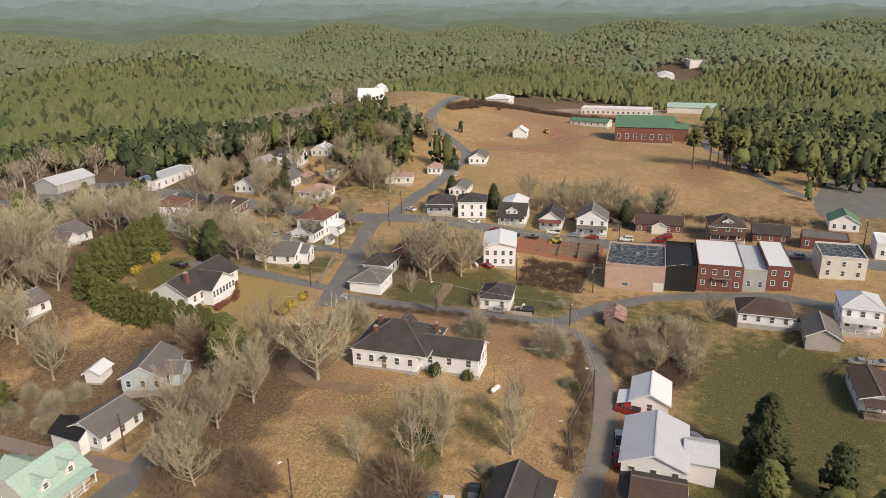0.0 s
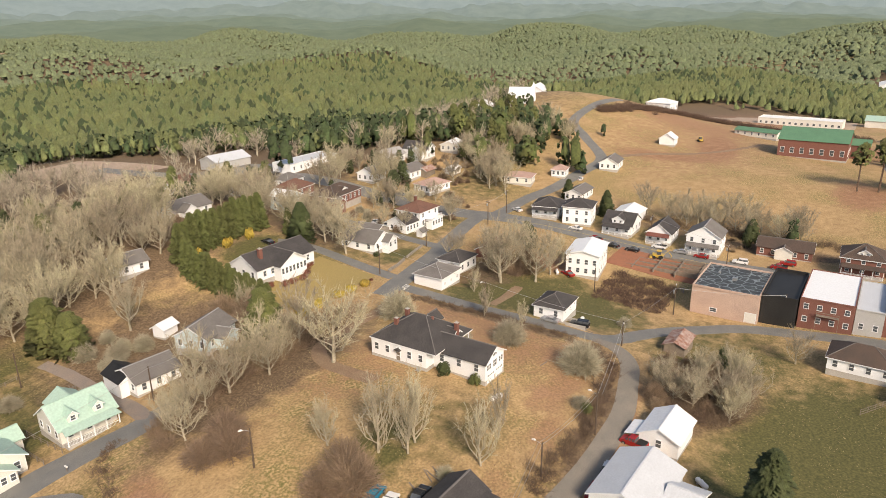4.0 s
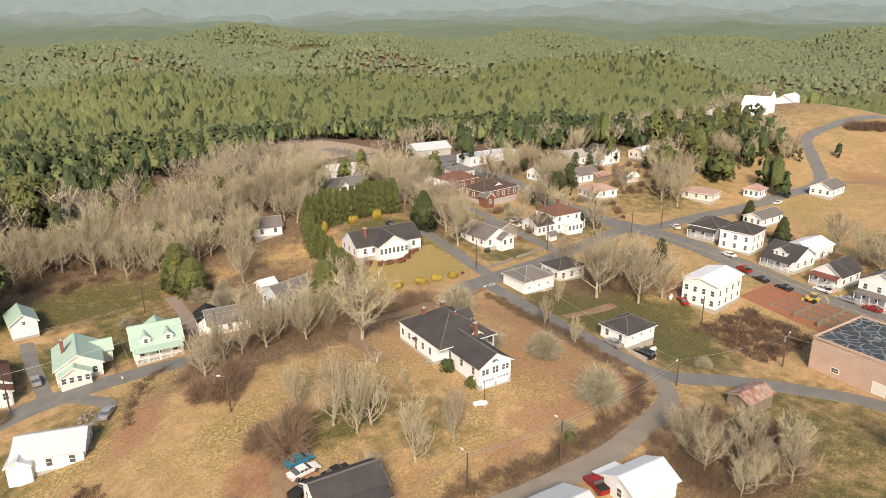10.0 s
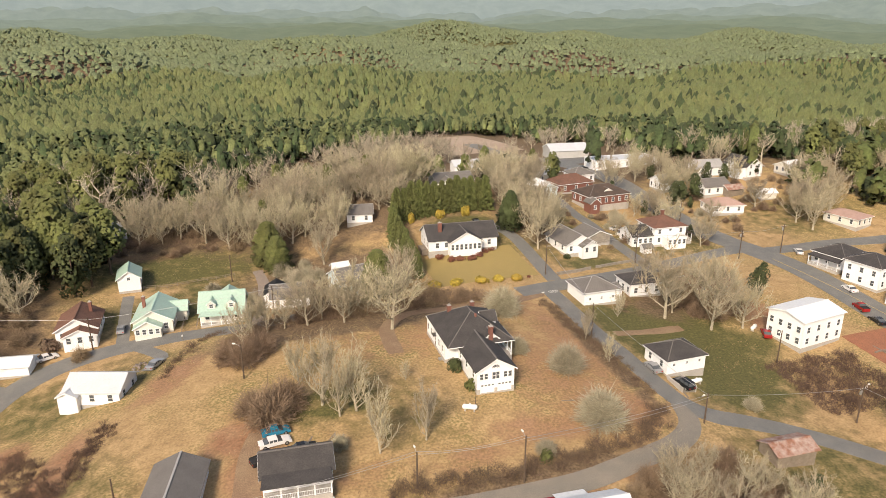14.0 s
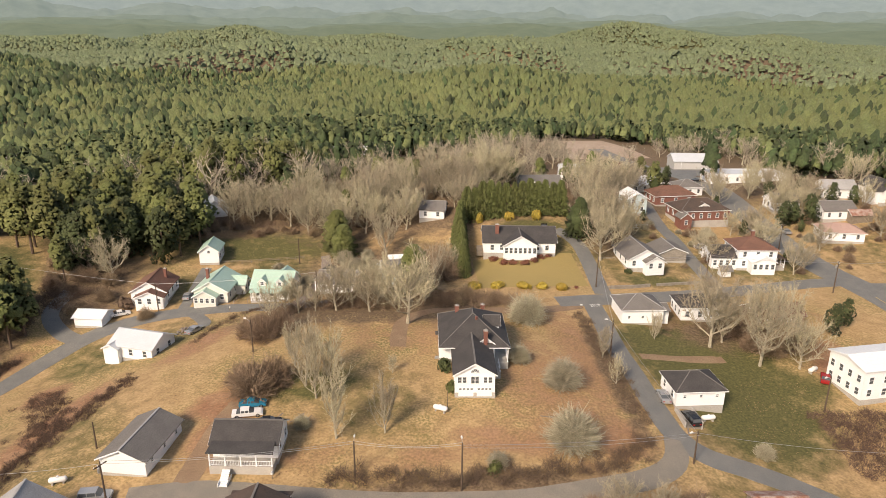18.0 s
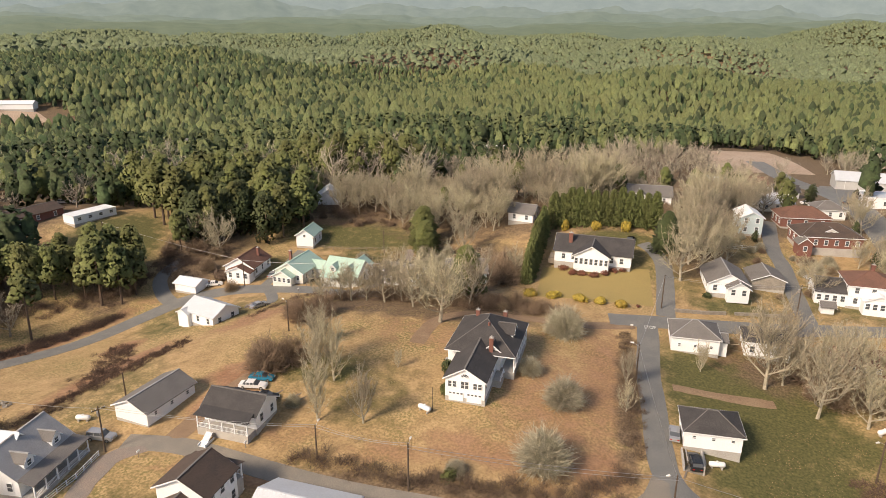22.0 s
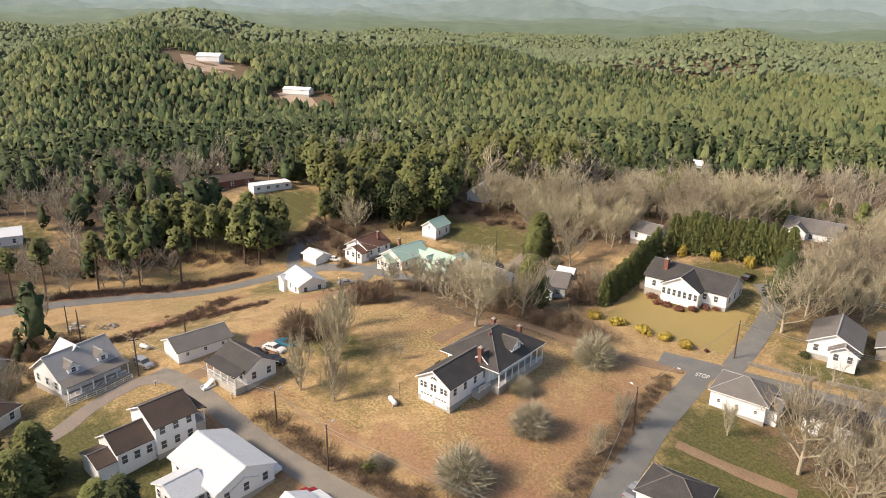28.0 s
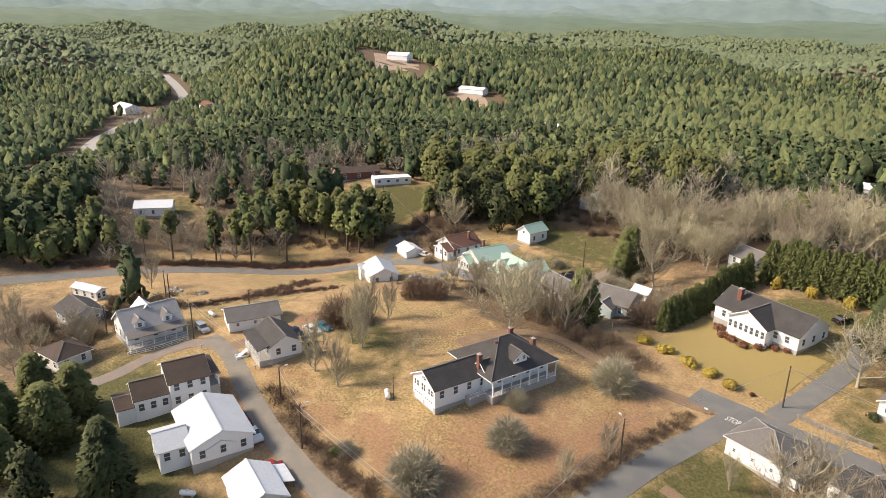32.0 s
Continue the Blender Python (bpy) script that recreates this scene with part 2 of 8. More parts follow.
M = {}
for spec in (
    ("white_siding", (0.81, 0.83, 0.85), 0.6, 3.0, 0.06, 20, 0.35, (0.73, 0.73, 0.72), 0, 0, 0.03, 0.16),
    ("cream_siding", (0.70, 0.69, 0.64), 0.65, 3.0, 0.08, 20, 0.35, None, 0, 0, 0.04, 0.16),
    ("grey_siding", (0.45, 0.45, 0.44), 0.65, 3.0, 0.1, 20, 0.35, None, 0, 0, 0, 0.16),
    ("blue_siding", (0.50, 0.60, 0.62), 0.65, 3.0, 0.08, 20, 0.35, None, 0, 0, 0, 0.16),
    ("trim_white", (0.78, 0.80, 0.81), 0.5, 2.0, 0.04),
    ("red_brick", (0.205, 0.088, 0.068), 0.85, 1.5, 0.22, 14, 0.3, (0.17, 0.07, 0.05), 0, 0, 0, 0.08),
    ("pink_brick", (0.52, 0.38, 0.31), 0.85, 3.0, 0.15, 14, 0.3, (0.33, 0.24, 0.2), 0, 0, 0, 0.08),
    ("block", (0.42, 0.40, 0.37), 0.9, 2.0, 0.15, 12, 0.2),
    ("dark_shingle", (0.045, 0.042, 0.042), 0.85, 2.5, 0.3, 16, 0.5, (0.075, 0.068, 0.065)),
    ("brown_shingle", (0.085, 0.058, 0.045), 0.9, 2.5, 0.3, 16, 0.5, (0.05, 0.04, 0.035)),
    ("grey_shingle", (0.16, 0.15, 0.14), 0.9, 2.5, 0.22, 16, 0.5, (0.11, 0.1, 0.095)),
    ("green_metal", (0.36, 0.52, 0.44), 0.45, 4.0, 0.1, 10, 0.1, (0.45, 0.56, 0.47)),
    ("school_green", (0.10, 0.22, 0.13), 0.5, 4.0, 0.15),
    ("silver_metal", (0.54, 0.57, 0.60), 0.45, 3.0, 0.06, 10, 0.1),
    ("white_metal", (0.74, 0.77, 0.79), 0.5, 5.0, 0.06, 10, 0.1, (0.66, 0.66, 0.63)),
    ("rust_metal", (0.26, 0.12, 0.08), 0.8, 1.2, 0.35, 12, 0.3, (0.48, 0.42, 0.38)),
    ("russet_shingle", (0.17, 0.085, 0.06), 0.9, 2.5, 0.3, 16, 0.5, (0.11, 0.06, 0.045)),
    ("pale_earth", (0.40, 0.31, 0.235), 0.95, 14.0, 0.2, 14, 0.3, (0.30, 0.19, 0.13)),
    ("red_roof", (0.20, 0.07, 0.05), 0.8, 2.0, 0.25, 14, 0.3),
    ("pink_roof", (0.40, 0.27, 0.23), 0.8, 2.0, 0.15, 14, 0.3),
    ("tar_roof", (0.028, 0.032, 0.035), 0.6, 2.2, 0.5, 9, 0.2, (0.13, 0.17, 0.18)),
    ("black_tar", (0.018, 0.018, 0.018), 0.6, 4.0, 0.4),
    ("asphalt", (0.155, 0.157, 0.15), 0.75, 3.0, 0.28, 30, 0.2, (0.22, 0.212, 0.19)),
    ("old_asphalt", (0.20, 0.183, 0.155), 0.85, 3.0, 0.28, 30, 0.2, (0.27, 0.235, 0.19)),
    ("dirt", (0.23, 0.15, 0.095), 0.95, 2.5, 0.3, 14, 0.3, (0.29, 0.21, 0.13)),
    ("lawn", (0.30, 0.225, 0.085), 0.95, 6.0, 0.15, 30, 0.2, (0.235, 0.195, 0.075)),
    ("pale_shingle", (0.34, 0.335, 0.33), 0.8, 2.5, 0.15, 16, 0.4),
    ("gravel", (0.22, 0.19, 0.165), 0.95, 3.0, 0.25, 25, 0.4, (0.30, 0.22, 0.17)),
    ("concrete", (0.42, 0.40, 0.37), 0.9, 2.0, 0.15, 20, 0.2),
    ("road_paint", (0.75, 0.74, 0.70), 0.7, 0.6, 0.15, 10),
    ("wood_grey", (0.23, 0.19, 0.15), 0.9, 0.8, 0.25, 14, 0.3),
    ("pole_wood", (0.10, 0.07, 0.05), 0.9, 0.6, 0.25, 14, 0.3),
    ("bark", (0.39, 0.345, 0.26), 0.95, 0.7, 0.3, 10, 0.3),
    ("twig", (0.375, 0.33, 0.23), 0.95, 3.0, 0.2, 8, 0, (0.29, 0.235, 0.17), 0, 0.3, 0.25),
    ("twig_olive", (0.40, 0.37, 0.27), 0.95, 1.0, 0.3, 8, 0, (0.25, 0.205, 0.14), 0, 0.3, 0.1),
    ("twig_red", (0.27, 0.195, 0.13), 0.95, 3.0, 0.2, 8, 0, None, 0, 0.3, 0.2),
    ("twig_wood", (0.40, 0.352, 0.275), 0.95, 10.0, 0.32, 20, 0, (0.25, 0.205, 0.155), 0, 0.35),
    # Distance haze is put into this base colour: paler, cooler green.
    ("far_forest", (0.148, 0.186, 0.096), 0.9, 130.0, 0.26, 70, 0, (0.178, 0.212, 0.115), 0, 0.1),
    ("pine_bark", (0.13, 0.09, 0.065), 0.95, 0.7, 0.3, 10, 0.3),
    ("pine", (0.115, 0.13, 0.038), 0.85, 1.6, 0.35, 8, 0, (0.14, 0.145, 0.05), 0, 0.22, 0.2),
    ("dark_conifer", (0.05, 0.066, 0.022), 0.85, 1.6, 0.35, 8, 0, (0.068, 0.084, 0.03), 0, 0.22, 0.12),
    ("arborvitae", (0.088, 0.1, 0.028), 0.85, 1.2, 0.3, 8, 0, (0.065, 0.078, 0.022), 0, 0.2, 0.1),
    ("forsythia", (0.42, 0.30, 0.05), 0.85, 0.7, 0.3, 8, 0, (0.22, 0.20, 0.05), 0, 0.25, 0.1),
    ("azalea", (0.20, 0.07, 0.045), 0.85, 0.7, 0.3, 8, 0, (0.10, 0.07, 0.04), 0, 0.25, 0.1),
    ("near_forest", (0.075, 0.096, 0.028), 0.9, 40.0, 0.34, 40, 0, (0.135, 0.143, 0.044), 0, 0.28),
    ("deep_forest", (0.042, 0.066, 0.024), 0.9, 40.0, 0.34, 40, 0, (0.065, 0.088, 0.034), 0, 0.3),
    # Lighter than near_forest: some distance haze is mixed into the colour.
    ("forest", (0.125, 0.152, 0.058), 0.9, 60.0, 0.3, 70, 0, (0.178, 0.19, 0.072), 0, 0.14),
    ("brush", (0.155, 0.11, 0.074), 0.95, 3.0, 0.3, 8, 0, (0.13, 0.08, 0.06), 0, 0.2, 0.15),
    ("deadwood", (0.13, 0.082, 0.06), 0.95, 3.0, 0.35, 8, 0, (0.13, 0.085, 0.06), 0, 0.3),
    ("galvanised", (0.5, 0.5, 0.5), 0.4, 1.0, 0.1, 10, 0, None, 0.8),
    ("tyre", (0.02, 0.02, 0.02), 0.8, 1.0, 0.1),
    ("lamp_head", (0.7, 0.7, 0.68), 0.4, 1.0, 0.05),
    ("paint_white", (0.75, 0.75, 0.74), 0.25, 2.0, 0.04),
    ("paint_silver", (0.42, 0.43, 0.44), 0.25, 2.0, 0.04, 18, 0, None, 0.4),
    ("paint_blue", (0.02, 0.20, 0.32), 0.25, 2.0, 0.04),
    ("paint_red", (0.30, 0.02, 0.02), 0.25, 2.0, 0.04),
    ("paint_black", (0.02, 0.022, 0.025), 0.25, 2.0, 0.04),
    ("paint_yellow", (0.55, 0.38, 0.08), 0.4, 2.0, 0.08),
    ("stone", (0.30, 0.27, 0.23), 0.9, 1.0, 0.3, 10, 0.3),
):
    keys = ("color", "rough", "scale", "amount", "fine", "bump", "tint", "metal", "island", "obvar", "stripe")
    M[spec[0]] = material(spec[0], **dict(zip(keys, spec[1:])))
M["grass"] = ground_material()
glass = bpy.data.materials.new("window_glass")
glass.use_nodes = True
gb = glass.node_tree.nodes["Principled BSDF"]
gb.inputs["Base Color"].default_value = (0.085, 0.095, 0.105, 1)
gb.inputs["Roughness"].default_value = 0.08
M["glass"] = glass



def cracked_tar():
    """Black roofing felt with pale, branching lines of worn sealant."""
    m = material("cracked_tar", (0.03, 0.034, 0.037), 0.6, 2.2, 0.4, 9, 0.2, (0.06, 0.075, 0.08))
    n, l = m.node_tree.nodes, m.node_tree.links
    b = n["Principled BSDF"]
    old = b.inputs["Base Color"].links[0].from_socket
    geo = n.new("ShaderNodeNewGeometry")
    no = n.new("ShaderNodeTexNoise")
    no.inputs["Scale"].default_value = 0.55
    no.inputs["Detail"].default_value = 3
    add = n.new("ShaderNodeMix")
    add.data_type = "RGBA"
    add.blend_type = "ADD"
    add.inputs["Factor"].default_value = 1.6
    add.clamp_result = False
    vo = n.new("ShaderNodeTexVoronoi")
    vo.feature = "DISTANCE_TO_EDGE"
    vo.inputs["Scale"].default_value = 0.42
    l.new(geo.outputs["Position"], no.inputs["Vector"])
    l.new(geo.outputs["Position"], add.inputs["A"])
    l.new(no.outputs["Color"], add.inputs["B"])
    l.new(add.outputs["Result"], vo.inputs["Vector"])
    ra = n.new("ShaderNodeMapRange")
    ra.inputs["From Min"].default_value, ra.inputs["From Max"].default_value = 0.03, 0.075
    ra.inputs["To Min"].default_value, ra.inputs["To Max"].default_value = 0.8, 0.0
    l.new(vo.outputs["Distance"], ra.inputs["Value"])
    mx = n.new("ShaderNodeMix")
    mx.data_type = "RGBA"
    mx.inputs["B"].default_value = (0.27, 0.31, 0.32, 1)
    l.new(ra.outputs[0], mx.inputs["Factor"])
    l.new(old, mx.inputs["A"])
    l.new(mx.outputs["Result"], b.inputs["Base Color"])
    return m


M["tar_roof"] = cracked_tar()
# ---- helpers ----
def mesh_from(verts, faces, mat, smooth=False):
    me = bpy.data.meshes.new("mesh")
    me.from_pydata([tuple(v) for v in verts], [], faces)
    me.materials.append(M[mat])
    if smooth:
        me.polygons.foreach_set("use_smooth", [True] * len(me.polygons))
    me.update()
    return me


def big_mesh(verts, tris, mat, normals=None):
    """A mesh of triangles from arrays."""
    me = bpy.data.meshes.new("mesh")
    verts = np.asarray(verts, np.float32)
    tris = np.asarray(tris, np.int32)
    me.vertices.add(len(verts))
    me.vertices.foreach_set("co", verts.ravel())
    me.loops.add(tris.size)
    me.loops.foreach_set("vertex_index", tris.ravel())
    me.polygons.add(len(tris))
    me.polygons.foreach_set("loop_start", np.arange(0, tris.size, 3, dtype=np.int32))
    me.update(calc_edges=True)
    me.materials.append(M[mat])
    if normals is not None:
        me.polygons.foreach_set("use_smooth", np.ones(len(tris), bool))
        me.normals_split_custom_set_from_vertices(np.asarray(normals, np.float32))
    return me


def part(name, me, parent, label="", m=None):
    ob = new(name, me)
    ob.parent = parent
    if m is not None:
        ob.matrix_basis = m
    if label:
        tagged(ob, label)
    return ob


def thing(name, x, y, z, rz=0.0, label="", category="", group="", kind=""):
    ob = new(name)
    ob.empty_display_size = 0.5
    ob.matrix_basis = pose(x, y, z, 0, 0, rz)
    return tagged(ob, label, category, group, kind)


def box(x0, x1, y0, y1, z0, z1):
    v = [(x, y, z) for z in (z0, z1) for y in (y0, y1) for x in (x0, x1)]
    f = [(0, 2, 3, 1), (4, 5, 7, 6), (0, 1, 5, 4), (2, 6, 7, 3), (0, 4, 6, 2), (1, 3, 7, 5)]
    return v, f


def boxes(specs):
    v, f = [], []
    for s in specs:
        a, b = box(*s)
        f += [tuple(i + len(v) for i in q) for q in b]
        v += a
    return v, f


def tube(points, radii, sides=6, cap=True):
    v, f = [], []
    pts = [Vector(p) for p in points]
    for i, p in enumerate(pts):
        d = (pts[min(i + 1, len(pts) - 1)] - pts[max(i - 1, 0)]).normalized()
        a = d.orthogonal().normalized()
        b = d.cross(a)
        for k in range(sides):
            t = 2 * math.pi * k / sides
            v.append(p + radii[i] * (a * math.cos(t) + b * math.sin(t)))
    for i in range(len(pts) - 1):
        for k in range(sides):
            f.append((i * sides + k, i * sides + (k + 1) % sides, (i + 1) * sides + (k + 1) % sides, (i + 1) * sides + k))
    if cap:
        f.append(tuple(range(sides))[::-1])
        f.append(tuple(range((len(pts) - 1) * sides, len(pts) * sides)))
    return v, f


# ---- the lie of the land ----
GX, GY = np.linspace(-150, 190, 9), np.linspace(-100, 150.2, 7)
AMPS = np.array([
    [-1.3, -2.3, -3, -3.2, 7.8, -1.1, -3.3],
    [-3.6, -2.5, 0.7, -9.1, 0.4, 1.7, -0.2],
    [-1.3, 1.6, 0.9, 2.4, -1.8, 1.4, 1],
    [0, -1.5, -0.1, 5.6, -6.5, 3.9, -0.4],
    [-2.2, -2.4, 4.5, -1, 4.3, 9.5, -0.5],
    [0.7, -2.1, -4.3, 0.6, -0.9, 1.5, 1.2],
    [-0.5, -0.5, -0.7, 2, -0.3, 1.3, 3.3],
    [-0.9, -2.3, -2.3, -0.8, 0, 4.1, 2.7],
    [0.2, 0.5, 0.9, -0.6, 1.8, 5.9, 2.4],
])


def step(v, a, b):
    t = np.clip((v - a) / (b - a), 0, 1)
    return t * t * (3 - 2 * t)


def bump(x, y, cx, cy, sx, sy, h):
    return h * np.exp(-(((x - cx) / sx) ** 2 + ((y - cy) / sy) ** 2))


def land(x, y):
    """Height of the ground; x and y are arrays."""
    x, y = np.asarray(x, float), np.asarray(y, float)
    z = -4 + bump(x, y, 305, 90, 85, 65, 22) + bump(x, y, 250, -20, 90, 80, 3) + bump(x, y, 325, 138, 48, 38, 8)
    for i, cx in enumerate(GX):
        for j, cy in enumerate(GY):
            z = z + AMPS[i, j] * np.exp(-((x - cx) ** 2 + (y - cy) ** 2) / 44.0**2)
    d = np.hypot(x - 20, y - 10)
    far = step(d, 230, 520) * (1 - bump(x, y, 310, 30, 190, 150, 1))
    roll = (1 + 0.9 * step(d, 450, 900)) * (9 * np.sin(x / 170 + 1) * np.cos(y / 205) + 6 * np.sin((x + y) / 95) + 6 * np.cos((x - 1.7 * y) / 128 + 2) + 3 * np.sin(x / 41) * np.sin(y / 47))
    z = z + far * (roll - 10 + 24 * step(d, 900, 3200))
    z = z + bump(x, y, -600, 350, 150, 140, 26) + bump(x, y, -830, 520, 240, 200, 70) + bump(x, y, 150, 640, 180, 120, 14)
    z = z + bump(x, y, 420, 900, 220, 160, 11) + bump(x, y, -250, 900, 260, 130, 16) + bump(x, y, 700, 1800, 260, 170, 24)
    k = 1 - step(off_highway(x, y), 20, 110)
    return z * (1 - k) - 24 * k


HIGHWAY = ((-325, -62), (-362, -29), (-388, -10), (-464, 20), (-535, 60), (-592, 102), (-672, 139), (-820, 171), (-960, 195))


def off_highway(x, y):
    """Distance from the broad road in the western valley."""
    best = np.full(np.shape(x), 1e9)
    for (ax, ay), (bx, by) in zip(HIGHWAY, HIGHWAY[1:]):
        t = np.clip(((x - ax) * (bx - ax) + (y - ay) * (by - ay)) / ((bx - ax) ** 2 + (by - ay) ** 2), 0, 1)
        best = np.minimum(best, np.hypot(x - ax - t * (bx - ax), y - ay - t * (by - ay)))
    return best


def zat(x, y):
    return float(land(x, y))


# ---- ground, one sheet out to the horizon ----
def axis(lo, hi, fine, reach):
    core = list(np.arange(lo, hi + 0.01, fine))
    up, s = [], fine
    while (up[-1] if up else hi) < reach:
        s *= 1.09
        up.append((up[-1] if up else hi) + s)
    down, s = [], fine
    while (down[-1] if down else lo) > -reach:
        s *= 1.09
        down.append((down[-1] if down else lo) - s)
    return np.array(down[::-1] + core + up)


def oval(x, y, cx, cy, sx, sy, turn=0.0):
    c, s = math.cos(radians(turn)), math.sin(radians(turn))
    u, v = (x - cx) * c + (y - cy) * s, -(x - cx) * s + (y - cy) * c
    return np.exp(-((u / sx) ** 2 + (v / sy) ** 2) ** 2)


def build_ground():
    xs, ys = axis(-190, 190, 1.6, 4700), axis(-110, 170, 1.6, 4700)
    X, Y = np.meshgrid(xs, ys)
    Z = land(X, Y) - 70 * step(np.hypot(X, Y), 2060, 2500)
    nx, ny = len(xs), len(ys)
    verts = np.stack([X.ravel(), Y.ravel(), Z.ravel()], 1)
    i = (np.arange(ny - 1)[:, None] * nx + np.arange(nx - 1)).ravel()
    tris = np.concatenate([np.stack([i, i + 1, i + nx + 1], 1), np.stack([i, i + nx + 1, i + nx], 1)])
    me = big_mesh(verts, tris, "grass")
    me.polygons.foreach_set("use_smooth", np.ones(len(tris), bool))
    d = np.hypot(X - 10, Y - 20)
    red, green = np.zeros_like(X), np.zeros_like(X)
    for cx, cy, sx, sy, a, w in SOIL:
        red = np.maximum(red, w * oval(X, Y, cx, cy, sx, sy, a))
    for cx, cy, sx, sy, a, w in LUSH:
        green = np.maximum(green, w * oval(X, Y, cx, cy, sx, sy, a))
    leaf = step(d, 150, 190) * (1 - oval(X, Y, 280, -25, 230, 155)) + oval(X, Y, -20, 118, 70, 24) + oval(X, Y, 70, 140, 70, 40) + oval(X, Y, -150, 5, 60, 12, 75)
    for cx, cy, sx, sy, a, w in LITTER:
        leaf = np.maximum(leaf, w * oval(X, Y, cx, cy, sx, sy, a))
    for cx, cy, sx, sy, a, w in LUSH[-3:]:
        leaf = leaf * (1 - oval(X, Y, cx, cy, sx, sy, a))
    leaf = leaf * (1 - step(d, 900, 1300))
    green = np.maximum(green, 0.9 * step(d, 900, 1300))
    col = np.stack([red, green, np.clip(leaf, 0, 1), np.ones_like(X)], -1).reshape(-1, 4)
    layer = me.color_attributes.new("cover", "FLOAT_COLOR", "POINT")
    layer.data.foreach_set("color", col.astype(np.float32).ravel())
    tagged(new("ground", me), "straw-coloured winter grass with patches of red clay", "ground", kind="structure")


SOIL = (  # centre, half sizes, turn, weight
    (14, -7, 15, 20, 8, 0.56), (-12, 15, 24, 13, 0, 0.42), (21, 6, 6, 26, 0, 0.62), (270, 10, 80, 50, 0, 0.42), (-88, 8, 5, 6, 0, 0.9), (-49, -9, 6, 5, 30, 0.9), (77, 10, 7, 4, 20, 0.9), (18, -44, 16, 9, -10, 0.5),
    (14, -15, 12, 3.5, 20, 0.62), (2, -21, 13, 4, -8, 0.62), (21, -20, 7, 6, 40, 0.72), (-12, -25, 9, 3, 10, 0.6), (20, 22, 4, 10, 60, 0.5), (-46, -18, 6, 9, 10, 0.85), (-25, -36, 26, 2.5, 0, 0.7),
    (10, -33, 14, 2.5, 15, 0.8), (228, 14, 9, 32, 10, 0.85), (262, -2, 44, 13, 8, 0.85), (200, -68, 22, 12, 0, 0.85), (440, 20, 110, 90, 0, 0.85), (310, 20, 30, 40, 0, 0.7), (300, -75, 30, 12, 0, 0.7), (97, -16, 9, 15, 0, 0.95), (-75, 99, 16, 4, 0, 0.6), (-126, -12, 5, 58, -25, 1.0),
    (-10, 29, 22, 1.8, -4, 0.9), (60, 30, 30, 12, 0, 0.5), (-60, 20, 5, 12, -30, 0.7), (-79, -8, 4, 18, -14, 0.9), (78, 15, 5, 4, 0, 0.9), (10, 9, 6, 3, 30, 0.5), (18, -3, 4, 9, 20, 0.5), (-30, -24, 8, 3, 0, 0.5), (-8, 14, 8, 2.5, -20, 0.55), (-20, 12, 9, 3, 20, 0.45),
)
LUSH = (
    (-33, -5, 12, 7, 0, 0.7), (10, -70, 42, 24, -10, 0.95), (43, 1, 10, 16, 0, 0.95), (58, 2, 16, 8, 0, 0.85), (52, -14, 9, 9, -10, 0.85), (48, 20, 14, 7, 0, 0.7), (-60, 62, 30, 12, 0, 0.75),
    (-60, 90, 34, 14, 0, 0.8), (-70, 30, 12, 12, 0, 0.5), (-22, -10, 12, 12, 0, 0.5), (-75, -15, 14, 20, 0, 0.42), (128, 75, 30, 14, 0, 0.4), (40, 66, 30, 18, 0, 0.5), (50, 50, 12, 5, 0, 0.8), (50, -4, 17, 24, -8, 0.9), (48, 14, 20, 24, 0, 0.95), (142, 68, 30, 18, 0, 0.52), (85, 62, 32, 15, 0, 0.55), (22, 80, 13, 5.5, 0, 0.95), (58, 74, 9, 16, 0, 0.6), (125, 15, 12, 40, 0, 0.5), (-38, -58, 26, 18, 0, 0.95), (-52, 68, 14, 20, 0, 0.7), (45, -45, 22, 22, 0, 0.6), (-25, -58, 22, 12, 0, 0.95), (17, 52, 14, 9, 0, 0.45), (-84, 25, 12, 14, 0, 0.6), (-131, 62, 17, 22, 20, 0.95), (-185, -5, 18, 12, 0, 0.7), (135, 68, 20, 16, 0, 0.2),
)
LITTER = (
    (-24, 66, 26, 20, 0, 0.88), (40, 150, 60, 30, 0, 0.9),     (-22, 30, 34, 10, 0, 0.9), (-20, 60, 22, 20, 0, 0.8), (0, 102, 55, 20, 0, 0.88), (-60, 112, 40, 12, 0, 0.9), (25.3, 2, 2.6, 26, 0, 0.9), (20, -45, 18, 10, -20, 0.9), (58, 22, 14, 9, 0, 0.7), (-105, 70, 14, 30, 20, 1.0), (-95, 150, 60, 40, 0, 1.0),
    (130, -40, 6, 60, -5, 0.8), (45, 80, 12, 20, 0, 0.8), (-2, -31, 30, 3, 3, 0.8), (-118, 45, 9, 20, 15, 0.9), (-90, -65, 40, 20, 0, 0.8),
)
build_ground()


